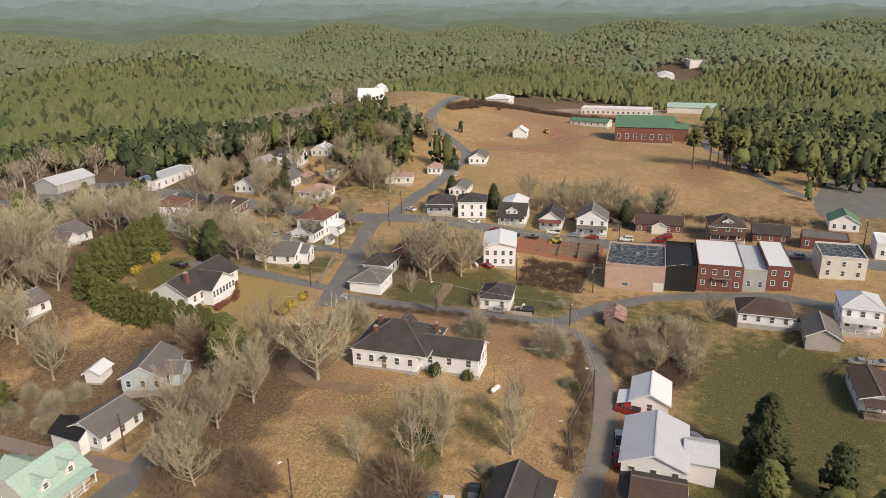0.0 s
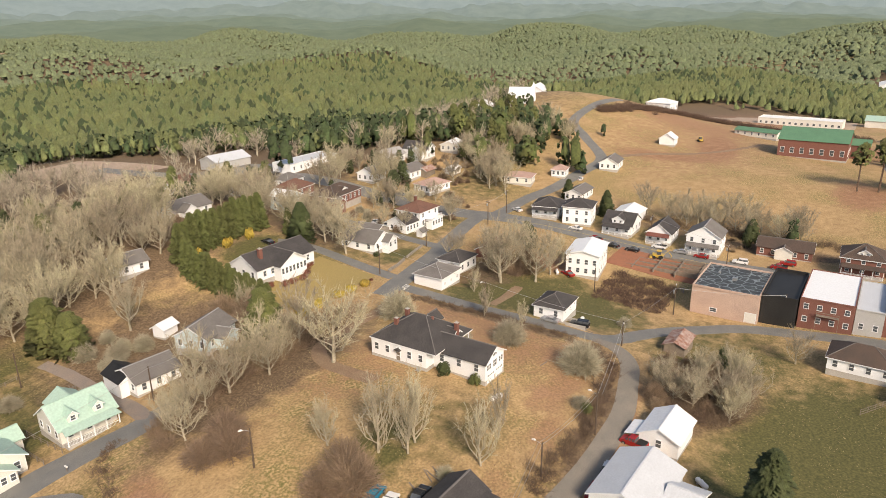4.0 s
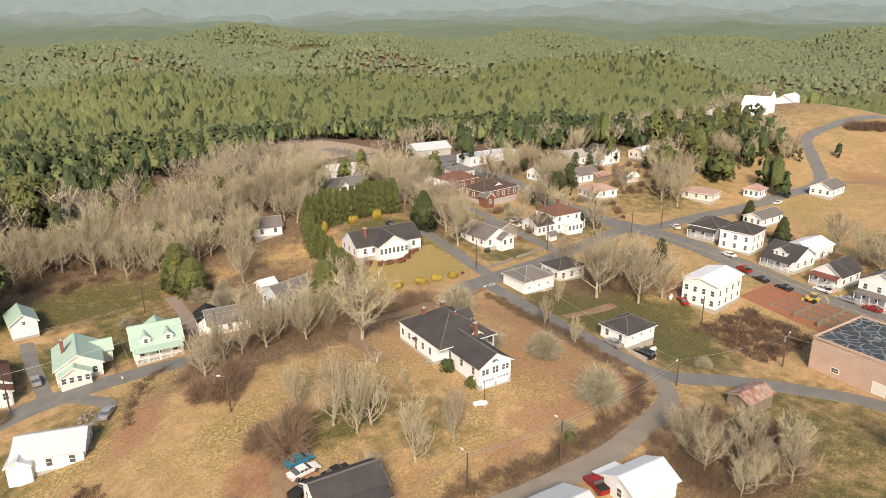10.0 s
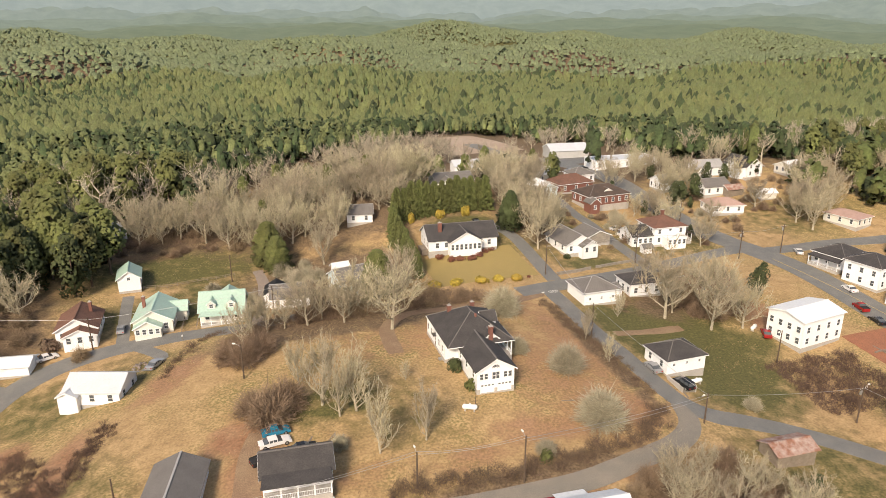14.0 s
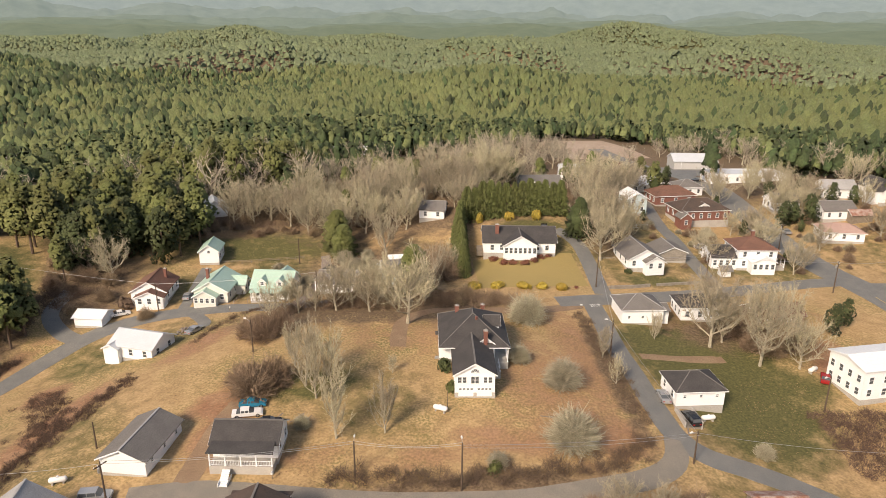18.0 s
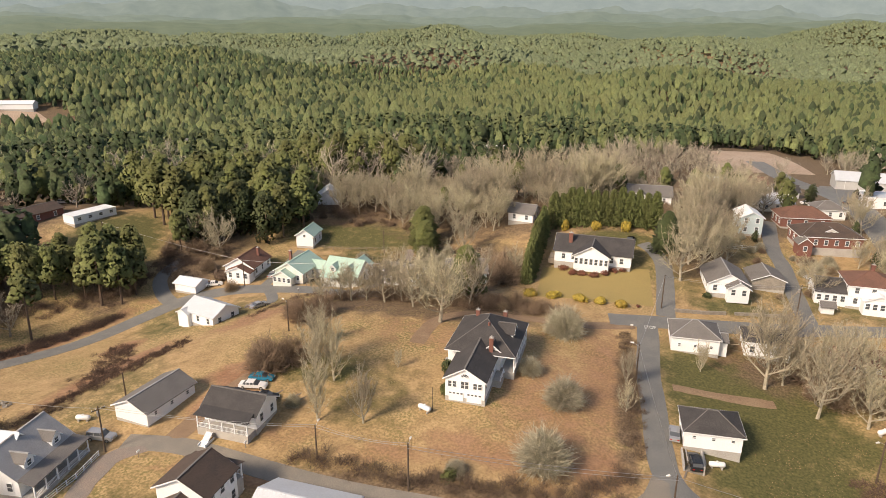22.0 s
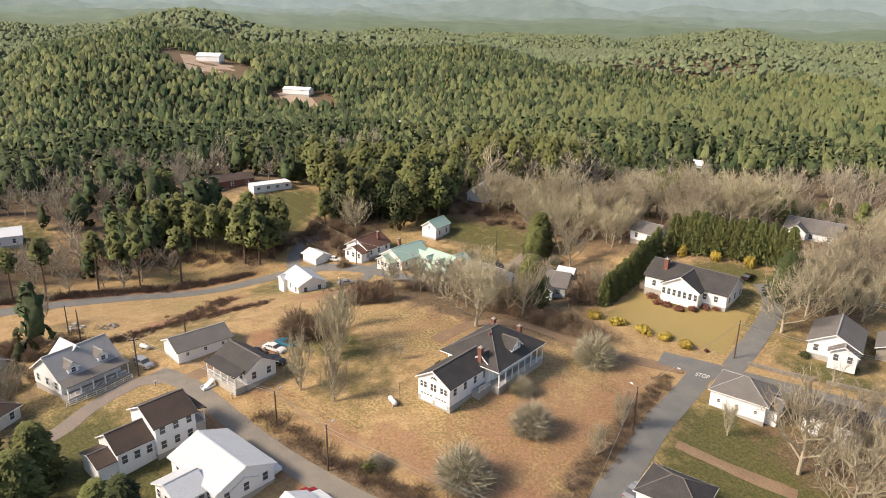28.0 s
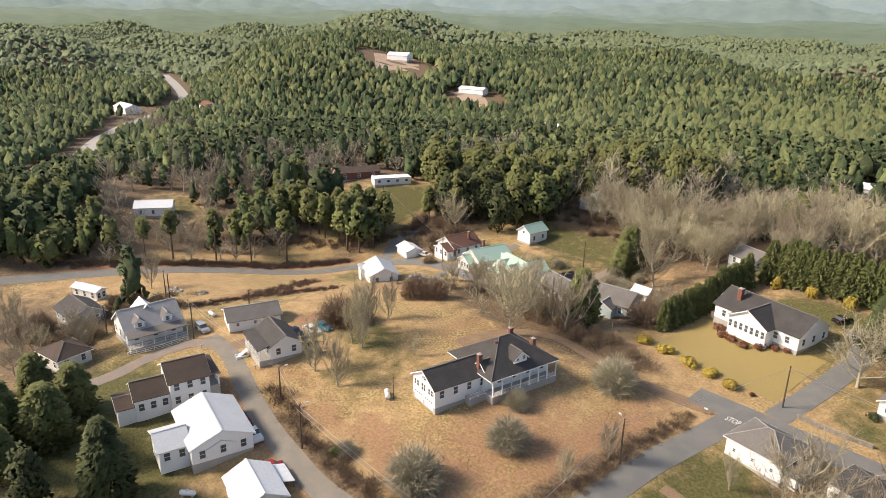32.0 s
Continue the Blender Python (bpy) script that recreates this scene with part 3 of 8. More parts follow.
def ribbon(pts, width, lift, n_across=6, step_len=1.5, wobble=0.0):
    """A strip that lies on the land along a smooth line."""
    p = np.array(pts, float)
    out = []
    for i in range(len(p) - 1):
        a, b, c, e = p[max(i - 1, 0)], p[i], p[i + 1], p[min(i + 2, len(p) - 1)]
        k = max(2, int(np.linalg.norm(c - b) / step_len))
        for t in np.arange(k) / k:
            out.append(0.5 * ((2 * b) + (c - a) * t + (2 * a - 5 * b + 4 * c - e) * t**2 + (3 * b - a - 3 * c + e) * t**3))
    out.append(p[-1])
    q = np.array(out)
    tan = np.gradient(q, axis=0)
    tan /= np.linalg.norm(tan, axis=1)[:, None]
    nor = np.stack([-tan[:, 1], tan[:, 0]], 1)
    rng = np.random.default_rng(len(q))
    w0 = width / 2 + wobble * np.convolve(rng.normal(size=len(q) + 4), np.ones(5) / 5, "valid")
    w1 = width / 2 + wobble * np.convolve(rng.normal(size=len(q) + 4), np.ones(5) / 5, "valid")
    verts, faces = [], []
    m = n_across + 2
    for i in range(len(q)):
        for k in range(m):
            s = 0 if k == 0 else (1 if k == m - 1 else (k - 1) / (n_across - 1))
            o = q[i] + nor[i] * (-w0[i] + s * (w0[i] + w1[i]))
            edge_drop = -0.25 if k in (0, m - 1) else lift + 0.04 * (1 - (2 * s - 1) ** 2)
            verts.append((o[0], o[1], zat(*o) + edge_drop))
    for i in range(len(q) - 1):
        for k in range(m - 1):
            a = i * m + k
            faces.append((a, a + 1, a + m + 1, a + m))
    return verts, faces


ROADS = (
    ("road", "asphalt", 4.8, 0.05, "patched grey asphalt street", ((30, 37), (30, 26), (29.5, 13), (30, 1), (30.5, -11), (31.5, -18), (35, -22.5), (41, -25), (49, -29), (57, -36), (64, -45), (67, -57), (68, -75), (64, -86), (58, -97))),
    ("road", "old_asphalt", 4.0, 0.055, "narrow grey asphalt lane below the lot", ((31, -19), (28.5, -25), (23, -29), (14, -31.5), (3, -33.8), (-8, -34.3), (-18, -34), (-28, -33), (-38, -31.6), (-47, -30.6), (-57, -31.5))),
    ("road", "gravel", 3.6, 0.045, "gravel drive between two houses", ((-52, -31), (-56.5, -36), (-55.5, -45), (-53, -53), (-52, -64))),
    ("road", "asphalt", 5.6, 0.065, "grey asphalt street with worn edges", ((21.5, 34.8), (25, 35.3), (31, 36.5), (42, 38.6), (58, 42), (75, 46), (92, 49.5), (104, 50.5))),
    ("road", "asphalt", 9.5, 0.075, "wide grey asphalt main street", ((92, 262), (97, 225), (104, 190), (105, 160), (104, 125), (102.5, 100), (102.5, 77), (104, 58), (106.5, 46), (108, 30), (106.5, 3), (106, -17), (106.5, -36), (106, -64), (101, -90), (95, -106), (86, -125))),
    ("road", "asphalt", 5.5, 0.06, "grey asphalt side road with a stub", ((104, 47), (118, 46), (135, 46), (156, 43), (182, 41), (206, 40), (232, 58), (252, 72), (285, 72), (320, 68))),
    ("road", "asphalt", 6.4, 0.05, "dark grey asphalt road at the foot of the slope", ((-150, -90), (-142, -66), (-132, -37), (-118, -7), (-106, 12), (-99, 28), (-93, 38), (-85, 43.5), (-75, 45.6), (-64, 45.0), (-55, 43.2), (-47, 40.6), (-40, 39.8), (-33, 40.8))),
    ("road", "gravel", 3.0, 0.04, "gravel lane beside a hedge of saplings", ((-43.4, 41), (-40.6, 51), (-39.4, 61), (-38.6, 73), (-39.5, 82))),
    ("driveway", "asphalt", 4.4, 0.05, "dark asphalt driveway beside a lawn", ((34.5, 40), (34.8, 48), (35.2, 58), (35, 68), (33, 74), (30, 78))),
    ("driveway", "asphalt", 4.6, 0.05, "grey asphalt side street between houses", ((67, 45), (67.5, 65), (68, 81), (67.5, 94), (71, 120))),
    ("driveway", "asphalt", 3.0, 0.05, "asphalt drive beside a green-roofed house", ((-72.5, 45), (-73, 55), (-73.5, 66), (-73.5, 75))),
    ("driveway", "dirt", 2.2, 0.03, "worn brown earth track across grass", ((53, 11), (44, 10), (34, 9.5))),
    ("driveway", "dirt", 3.2, 0.03, "bare earth track behind a house", ((27, 33), (16, 29.5), (2, 28.5), (-10, 28), (-16, 20), (-17, 8))),
    ("driveway", "dirt", 4.0, 0.03, "muddy gravel drive with puddles", ((-49, -30), (-48, -22), (-47, -15), (-45, -9))),
    ("driveway", "asphalt", 4.0, 0.045, "asphalt spur into the trees", ((-94, 37), (-101, 42), (-107, 50), (-106, 60))),
    ("driveway", "asphalt", 3.0, 0.045, "curving asphalt drive", ((-69, 44), (-65, 38), (-63, 33), (-66, 28))),
    ("driveway", "asphalt", 4.0, 0.045, "grey lane in the far field", ((163.7, -116), (174, -105), (186, -98), (204, -92), (227, -89), (241, -83), (256, -77), (285, -78))),
    ("parking_lot", "pale_earth", 44, 0.04, "open lot of pale bare earth at the forest edge", ((92, 232), (90, 262), (84, 296))),
    ("parking_lot", "asphalt", 24, 0.05, "faded asphalt parking lot with parked cars", ((116, 168), (118, 186), (120, 204))),
    ("parking_lot", "pale_earth", 16, 0.04, "cleared patch of pale earth in the forest", ((-60, 262), (-42, 266), (-26, 262))),
    ("parking_lot", "asphalt", 30, 0.05, "wide grey asphalt lot at the field's end", ((146, -121), (160, -122), (178, -128), (196, -138))),
    ("clearing", "pale_earth", 110, 0.05, "pale open field in the far woods", ((520, 1625), (620, 1590), (735, 1545))),
    ("road", "concrete", 9, 0.05, "pale road through the far woods", ((1198, -87), (1000, -110), (860, -128), (722, -148))),
    ("clearing", "pale_earth", 80, 0.03, "graded terrace of pale reddish earth", ((395, 85), (425, 40), (440, -10), (440, -60))),
    ("clearing", "pale_earth", 46, 0.04, "cleared hilltop of pale reddish earth", ((-585, 345), (-556, 330), (-524, 310))),
    ("clearing", "pale_earth", 24, 0.04, "pale earth clearing on the hill", ((-436, 330), (-412, 320), (-394, 310))),
    ("driveway", "dirt", 3.0, 0.03, "pale earth track across the field", ((206, 40), (225, 25), (240, 5), (262, -10), (290, -20))),
)
tagged(new("road", mesh_from(*ribbon(HIGHWAY, 11, 0.1, step_len=8), "concrete")), "pale concrete highway in the valley", "road", kind="structure")
for name, mat, width, lift, label, pts in ROADS:
    tagged(new(name, mesh_from(*ribbon(pts, width, lift, wobble=0.35 if mat in ("gravel", "dirt") else 0.1), mat)), label, name.replace("_", " "), kind="structure")

tagged(new("lawn", mesh_from(*ribbon([(3.6, 53.2), (17, 53.4), (31.6, 53.8)], 19.0, 0.035, 14, 1.5, 0.15), "lawn")), "mown tan winter lawn with a crisp edge", "lawn", kind="structure")

# ---- far ridges and mountains behind everything, their haze painted as glow ----
def hazed_material(name, low, high, glow):
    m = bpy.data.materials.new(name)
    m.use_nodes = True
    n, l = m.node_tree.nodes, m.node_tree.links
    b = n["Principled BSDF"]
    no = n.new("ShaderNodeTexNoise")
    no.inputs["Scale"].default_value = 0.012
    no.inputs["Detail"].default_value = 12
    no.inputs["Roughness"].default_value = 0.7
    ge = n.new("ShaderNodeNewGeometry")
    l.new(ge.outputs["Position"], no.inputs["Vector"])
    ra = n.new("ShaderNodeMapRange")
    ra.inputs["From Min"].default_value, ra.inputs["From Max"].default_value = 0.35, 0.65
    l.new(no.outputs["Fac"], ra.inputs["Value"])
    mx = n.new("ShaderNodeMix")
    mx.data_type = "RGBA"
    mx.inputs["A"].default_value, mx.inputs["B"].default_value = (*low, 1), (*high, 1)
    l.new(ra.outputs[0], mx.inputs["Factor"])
    # The glow imitates haze between viewer and hills; nothing here emits light.
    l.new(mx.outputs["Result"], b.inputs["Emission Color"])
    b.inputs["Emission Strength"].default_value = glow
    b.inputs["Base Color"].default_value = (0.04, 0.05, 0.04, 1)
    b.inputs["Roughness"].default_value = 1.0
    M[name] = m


def ridge(mat, r0, r1, z0, base, rough, seed, label, fall=0.0):
    """A chain of hills with an uneven crest; it falls away towards the open country in the south-east."""
    v, f = [], []
    n = 900
    for i in range(n + 1):
        deg = -50 + 280 * i / n
        a = radians(deg)
        h = base - fall * (1 - float(step(deg, -4, 22)))
        for k, w in ((1.0, 6), (0.55, 15), (0.28, 37), (0.12, 90), (0.05, 260)):
            h += rough * k * noise.noise(Vector((a * w, seed * 7.3, k)))
        for u in (0, 0.3, 0.6, 0.85, 1.0):
            r = r0 + (r1 - r0) * u + 70 * noise.noise(Vector((a * 25, u * 3, seed)))
            lump = rough * 0.35 * noise.noise(Vector((a * 45, u * 6, seed + 3))) if u < 1 else 0
            v.append((r * math.cos(a), r * math.sin(a), z0 + (h - z0) * (1 - (1 - u) ** 1.5) + lump))
    for i in range(n):
        for k in range(4):
            q = i * 5 + k
            f.append((q, q + 5, q + 6, q + 1))
    tagged(new("backdrop", mesh_from(v, f, mat, True)), label, "mountains", kind="structure")


# Haze put into the glow colours: bluer and paler with each ridge.
hazed_material("ridge_near", (0.062, 0.098, 0.06), (0.10, 0.138, 0.082), 0.8)
hazed_material("ridge_second", (0.078, 0.122, 0.09), (0.118, 0.162, 0.118), 0.8)
hazed_material("ridge_mid", (0.10, 0.15, 0.135), (0.142, 0.196, 0.172), 0.8)
hazed_material("ridge_back", (0.125, 0.182, 0.188), (0.17, 0.23, 0.228), 0.8)
hazed_material("ridge_far", (0.165, 0.232, 0.262), (0.205, 0.275, 0.302), 0.8)
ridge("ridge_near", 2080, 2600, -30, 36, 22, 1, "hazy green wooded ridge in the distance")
ridge("ridge_second", 2650, 3050, -10, 50, 26, 2, "hazy pale green ridge behind the nearer hills", 8)
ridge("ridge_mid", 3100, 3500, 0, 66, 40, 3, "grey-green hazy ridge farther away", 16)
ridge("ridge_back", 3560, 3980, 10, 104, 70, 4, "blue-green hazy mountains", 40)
ridge("ridge_far", 4050, 4650, 20, 246, 70, 5, "hazy blue-grey wooded mountains on the skyline", 100)

# ---- buildings ----
def wall_block(parent, x0, x1, y0, y1, z0, h, mat, gable=None, rise=0.0, name="wall"):
    """A closed body of walls; gable: the ridge's direction, with the gable ends carried up."""
    v, f = box(x0, x1, y0, y1, z0, h)
    if gable == "x":
        ym = (y0 + y1) / 2
        v += [(x0, ym, h + rise), (x1, ym, h + rise)]
        f = [f[0], f[2], f[3], (0, 4, 8, 6, 2), (1, 3, 7, 9, 5), (4, 5, 9, 8), (7, 6, 8, 9)]
    elif gable == "y":
        xm = (x0 + x1) / 2
        v += [(xm, y0, h + rise), (xm, y1, h + rise)]
        f = [f[0], (0, 1, 5, 8, 4), (2, 6, 9, 7, 3), f[4], f[5], (5, 7, 9, 8), (6, 4, 8, 9)]
    return part(name, mesh_from(v, f, mat), parent)


CAPS = {"dark_shingle": "grey_shingle", "grey_shingle": "pale_shingle", "brown_shingle": "grey_shingle"}  # paler worn caps


def gable_roof(parent, x0, x1, y0, y1, h, rise, mat, ridge="x", over=0.45, thick=0.16, fascia="trim_white"):
    """Two slopes with thickness and overhang, a ridge cap and rake boards."""
    a0, a1, b0, b1 = (x0, x1, y0, y1) if ridge == "x" else (y0, y1, x0, x1)
    half = (b1 - b0) / 2
    slope = rise / half
    e = half + over
    prof = [(-e, h - slope * over + 0.03), (0, h + rise + 0.03), (e, h - slope * over + 0.03), (e, h - slope * over + thick), (0, h + rise + thick + 0.03), (-e, h - slope * over + thick)]
    bm_ = (b0 + b1) / 2
    v = []
    for a in (a0 - over, a1 + over):
        for b, z in prof:
            v.append((a, bm_ + b, z) if ridge == "x" else (bm_ + b, a, z))
    f = [(k, (k + 1) % 6, 6 + (k + 1) % 6, 6 + k) for k in range(6)]
    f += [(0, 5, 4, 1), (1, 4, 3, 2), (7, 10, 11, 6), (8, 9, 10, 7)]
    if ridge == "x":
        f = [q[::-1] for q in f]
    roof = part("roof", mesh_from(v, f, mat), parent)
    zt = h + rise + thick
    r = (a0 - over, a1 + over, bm_ - 0.16, bm_ + 0.16) if ridge == "x" else (bm_ - 0.16, bm_ + 0.16, a0 - over, a1 + over)
    part("ridge_cap", mesh_from(*box(*r, zt - 0.02, zt + 0.07), CAPS.get(mat, mat)), roof)
    if fascia:
        for a in (a0 - over - 0.03, a1 + over + 0.0):
            v2, f2 = [], []
            for s in (-1, 1):
                n = len(v2)
                for aa in (a, a + 0.03):
                    for b, z in ((0, h + rise), (s * e, h - slope * over)):
                        for dz in (-0.1, thick - 0.02):
                            v2.append((aa, bm_ + b, z + dz) if ridge == "x" else (bm_ + b, aa, z + dz))
                f2 += [tuple(n + i for i in q) for q in ((0, 1, 3, 2), (4, 6, 7, 5), (0, 2, 6, 4), (1, 5, 7, 3), (2, 3, 7, 6), (0, 4, 5, 1))]
            part("rake_board", mesh_from(v2, f2, fascia), roof)
    return roof


def hip_roof(parent, x0, x1, y0, y1, h, rise, mat, over=0.5, thick=0.18, fascia="trim_white"):
    x0, x1, y0, y1 = x0 - over, x1 + over, y0 - over, y1 + over
    w, d = x1 - x0, y1 - y0
    k = min(w, d) / 2
    if w >= d:
        ra, rb = (x0 + k, (y0 + y1) / 2), (x1 - k, (y0 + y1) / 2)
    else:
        ra, rb = ((x0 + x1) / 2, y0 + k), ((x0 + x1) / 2, y1 - k)
    z0 = h - 0.12
    if abs(w - d) < 0.2:
        ra, rb = (ra[0] - 0.05, ra[1]), (rb[0] + 0.05, rb[1])
        w, d = 1, 0
    v = [(x0, y0, z0), (x1, y0, z0), (x1, y1, z0), (x0, y1, z0)]
    v += [(a, b, z0 + thick) for a, b, _ in v]
    v += [(*ra, h + rise), (*rb, h + rise)]
    f = [(3, 2, 1, 0)]
    if w >= d:
        f += [(4, 5, 9, 8), (6, 7, 8, 9), (5, 6, 9), (7, 4, 8)]
    else:
        f += [(4, 5, 8), (5, 6, 9, 8), (6, 7, 9), (7, 4, 8, 9)]
    roof = part("roof", mesh_from(v, f, mat), parent)
    fv, ff = boxes(((x0, x1, y0 - 0.03, y0, z0, z0 + thick), (x0, x1, y1, y1 + 0.03, z0, z0 + thick), (x0 - 0.03, x0, y0, y1, z0, z0 + thick), (x1, x1 + 0.03, y0, y1, z0, z0 + thick)))
    part("fascia", mesh_from(fv, ff, fascia or mat), roof)
    for a, b in ((0, 8), (3, 8), (1, 9), (2, 9), (-1, -1)):
        p, q = (Vector(v[8]), Vector(v[9])) if a < 0 else (Vector(v[4 + a]), Vector(v[(8 if w >= d else (8 if a in (0, 1) else 9)) if b == 8 or w < d else 9]))
        part("ridge_cap", mesh_from(*tube([p, q], [0.1, 0.1], 4), CAPS.get(mat, mat)), roof)
    return roof


def flat_roof(parent, x0, x1, y0, y1, h, mat, wall, parapet=0.5):
    roof = part("roof", mesh_from(*box(x0 + 0.25, x1 - 0.25, y0 + 0.25, y1 - 0.25, h - 0.2, h + 0.04), mat), parent)
    pv, pf = boxes(((x0, x1, y0, y0 + 0.25, h - 0.2, h + parapet), (x0, x1, y1 - 0.25, y1, h - 0.2, h + parapet), (x0, x0 + 0.25, y0 + 0.25, y1 - 0.25, h - 0.2, h + parapet), (x1 - 0.25, x1, y0 + 0.25, y1 - 0.25, h - 0.2, h + parapet)))
    part("parapet", mesh_from(pv, pf, wall), parent)
    return roof


WINDOW_MESHES = {}


def window(parent, m, w=0.9, h=1.4, mat="trim_white"):
    key = (w, h, mat)
    if key not in WINDOW_MESHES:
        t = 0.11
        fv, ff = boxes(((-w / 2 - t, w / 2 + t, -0.07, 0.05, h / 2, h / 2 + t), (-w / 2 - t - 0.04, w / 2 + t + 0.04, -0.10, 0.05, -h / 2 - t, -h / 2), (-w / 2 - t, -w / 2, -0.07, 0.05, -h / 2, h / 2), (w / 2, w / 2 + t, -0.07, 0.05, -h / 2, h / 2), (-w / 2, w / 2, -0.05, 0.03, -0.03, 0.03)))
        gv, gf = box(-w / 2, w / 2, -0.02, 0.02, -h / 2, h / 2)
        WINDOW_MESHES[key] = (mesh_from(fv, ff, mat), mesh_from(gv, gf, "glass"))
    fm, gm = WINDOW_MESHES[key]
    ob = part("window", fm, parent, m=m)
    part("pane", gm, ob)
    return ob


def place_on(x0, x1, y0, y1, side, u, z):
    """The pose of something on an outer wall: u runs from 0 to 1 along it."""
    if side == "S":
        return pose(x0 + (x1 - x0) * u, y0 - 0.02, z)
    if side == "N":
        return pose(x1 + (x0 - x1) * u, y1 + 0.02, z, 0, 0, 180)
    if side == "E":
        return pose(x1 + 0.02, y0 + (y1 - y0) * u, z, 0, 0, 90)
    return pose(x0 - 0.02, y1 + (y0 - y1) * u, z, 0, 0, -90)


def windows(parent, x0, x1, y0, y1, spec, zbase=0.0):
    """spec: side, count, height of the middle, and optionally width and height."""
    for side, count, z, *size in spec:
        w, h = size if size else (0.9, 1.4)
        for k in range(count):
            window(parent, place_on(x0, x1, y0, y1, side, (k + 0.5) / count if count > 1 else 0.5, zbase + z), w, h)


def door(parent, m, w=0.95, h=2.05, mat="trim_white", leaf="wood_grey"):
    fv, ff = boxes(((-w / 2 - 0.1, -w / 2, -0.06, 0.05, 0, h + 0.1), (w / 2, w / 2 + 0.1, -0.06, 0.05, 0, h + 0.1), (-w / 2, w / 2, -0.06, 0.05, h, h + 0.1)))
    d = part("door", mesh_from(*box(-w / 2, w / 2, -0.03, 0.04, 0, h), leaf), parent, m=m)
    part("frame", mesh_from(fv, ff, mat), d)
    part("handle", mesh_from(*box(w / 2 - 0.14, w / 2 - 0.08, -0.09, -0.03, 0.98, 1.04), "galvanised"), d)
    return d


def garage_door(parent, m, w=2.6, h=2.1, lights=4):
    d = part("garage_door", mesh_from(*box(-w / 2, w / 2, -0.04, 0.04, 0, h), "trim_white"), parent, m=m)
    for k in range(4):
        part("panel", mesh_from(*box(-w / 2 + 0.06, w / 2 - 0.06, -0.06, -0.04, k * h / 4 + 0.05, (k + 1) * h / 4 - 0.05), "trim_white"), d)
    for k in range(lights):
        x = -w / 2 + w * (k + 0.5) / lights
        part("pane", mesh_from(*box(x - 0.2, x + 0.2, -0.075, -0.06, h * 0.78, h * 0.94), "glass"), d)
    return d


def chimney(parent, x, y, z0, z1, s=0.7, mat="red_brick"):
    c = part("chimney", mesh_from(*boxes(((x - s / 2, x + s / 2, y - s / 2, y + s / 2, z0, z1), (x - s / 2 - 0.08, x + s / 2 + 0.08, y - s / 2 - 0.08, y + s / 2 + 0.08, z1 - 0.3, z1 - 0.1))), mat), parent)
    part("cap", mesh_from(*box(x - s / 2 - 0.03, x + s / 2 + 0.03, y - s / 2 - 0.03, y + s / 2 + 0.03, z1, z1 + 0.08), "concrete"), c)
    part("flue", mesh_from(*tube([(x, y, z1), (x, y, z1 + 0.4)], [0.14, 0.12], 8), "block"), c)
    return c


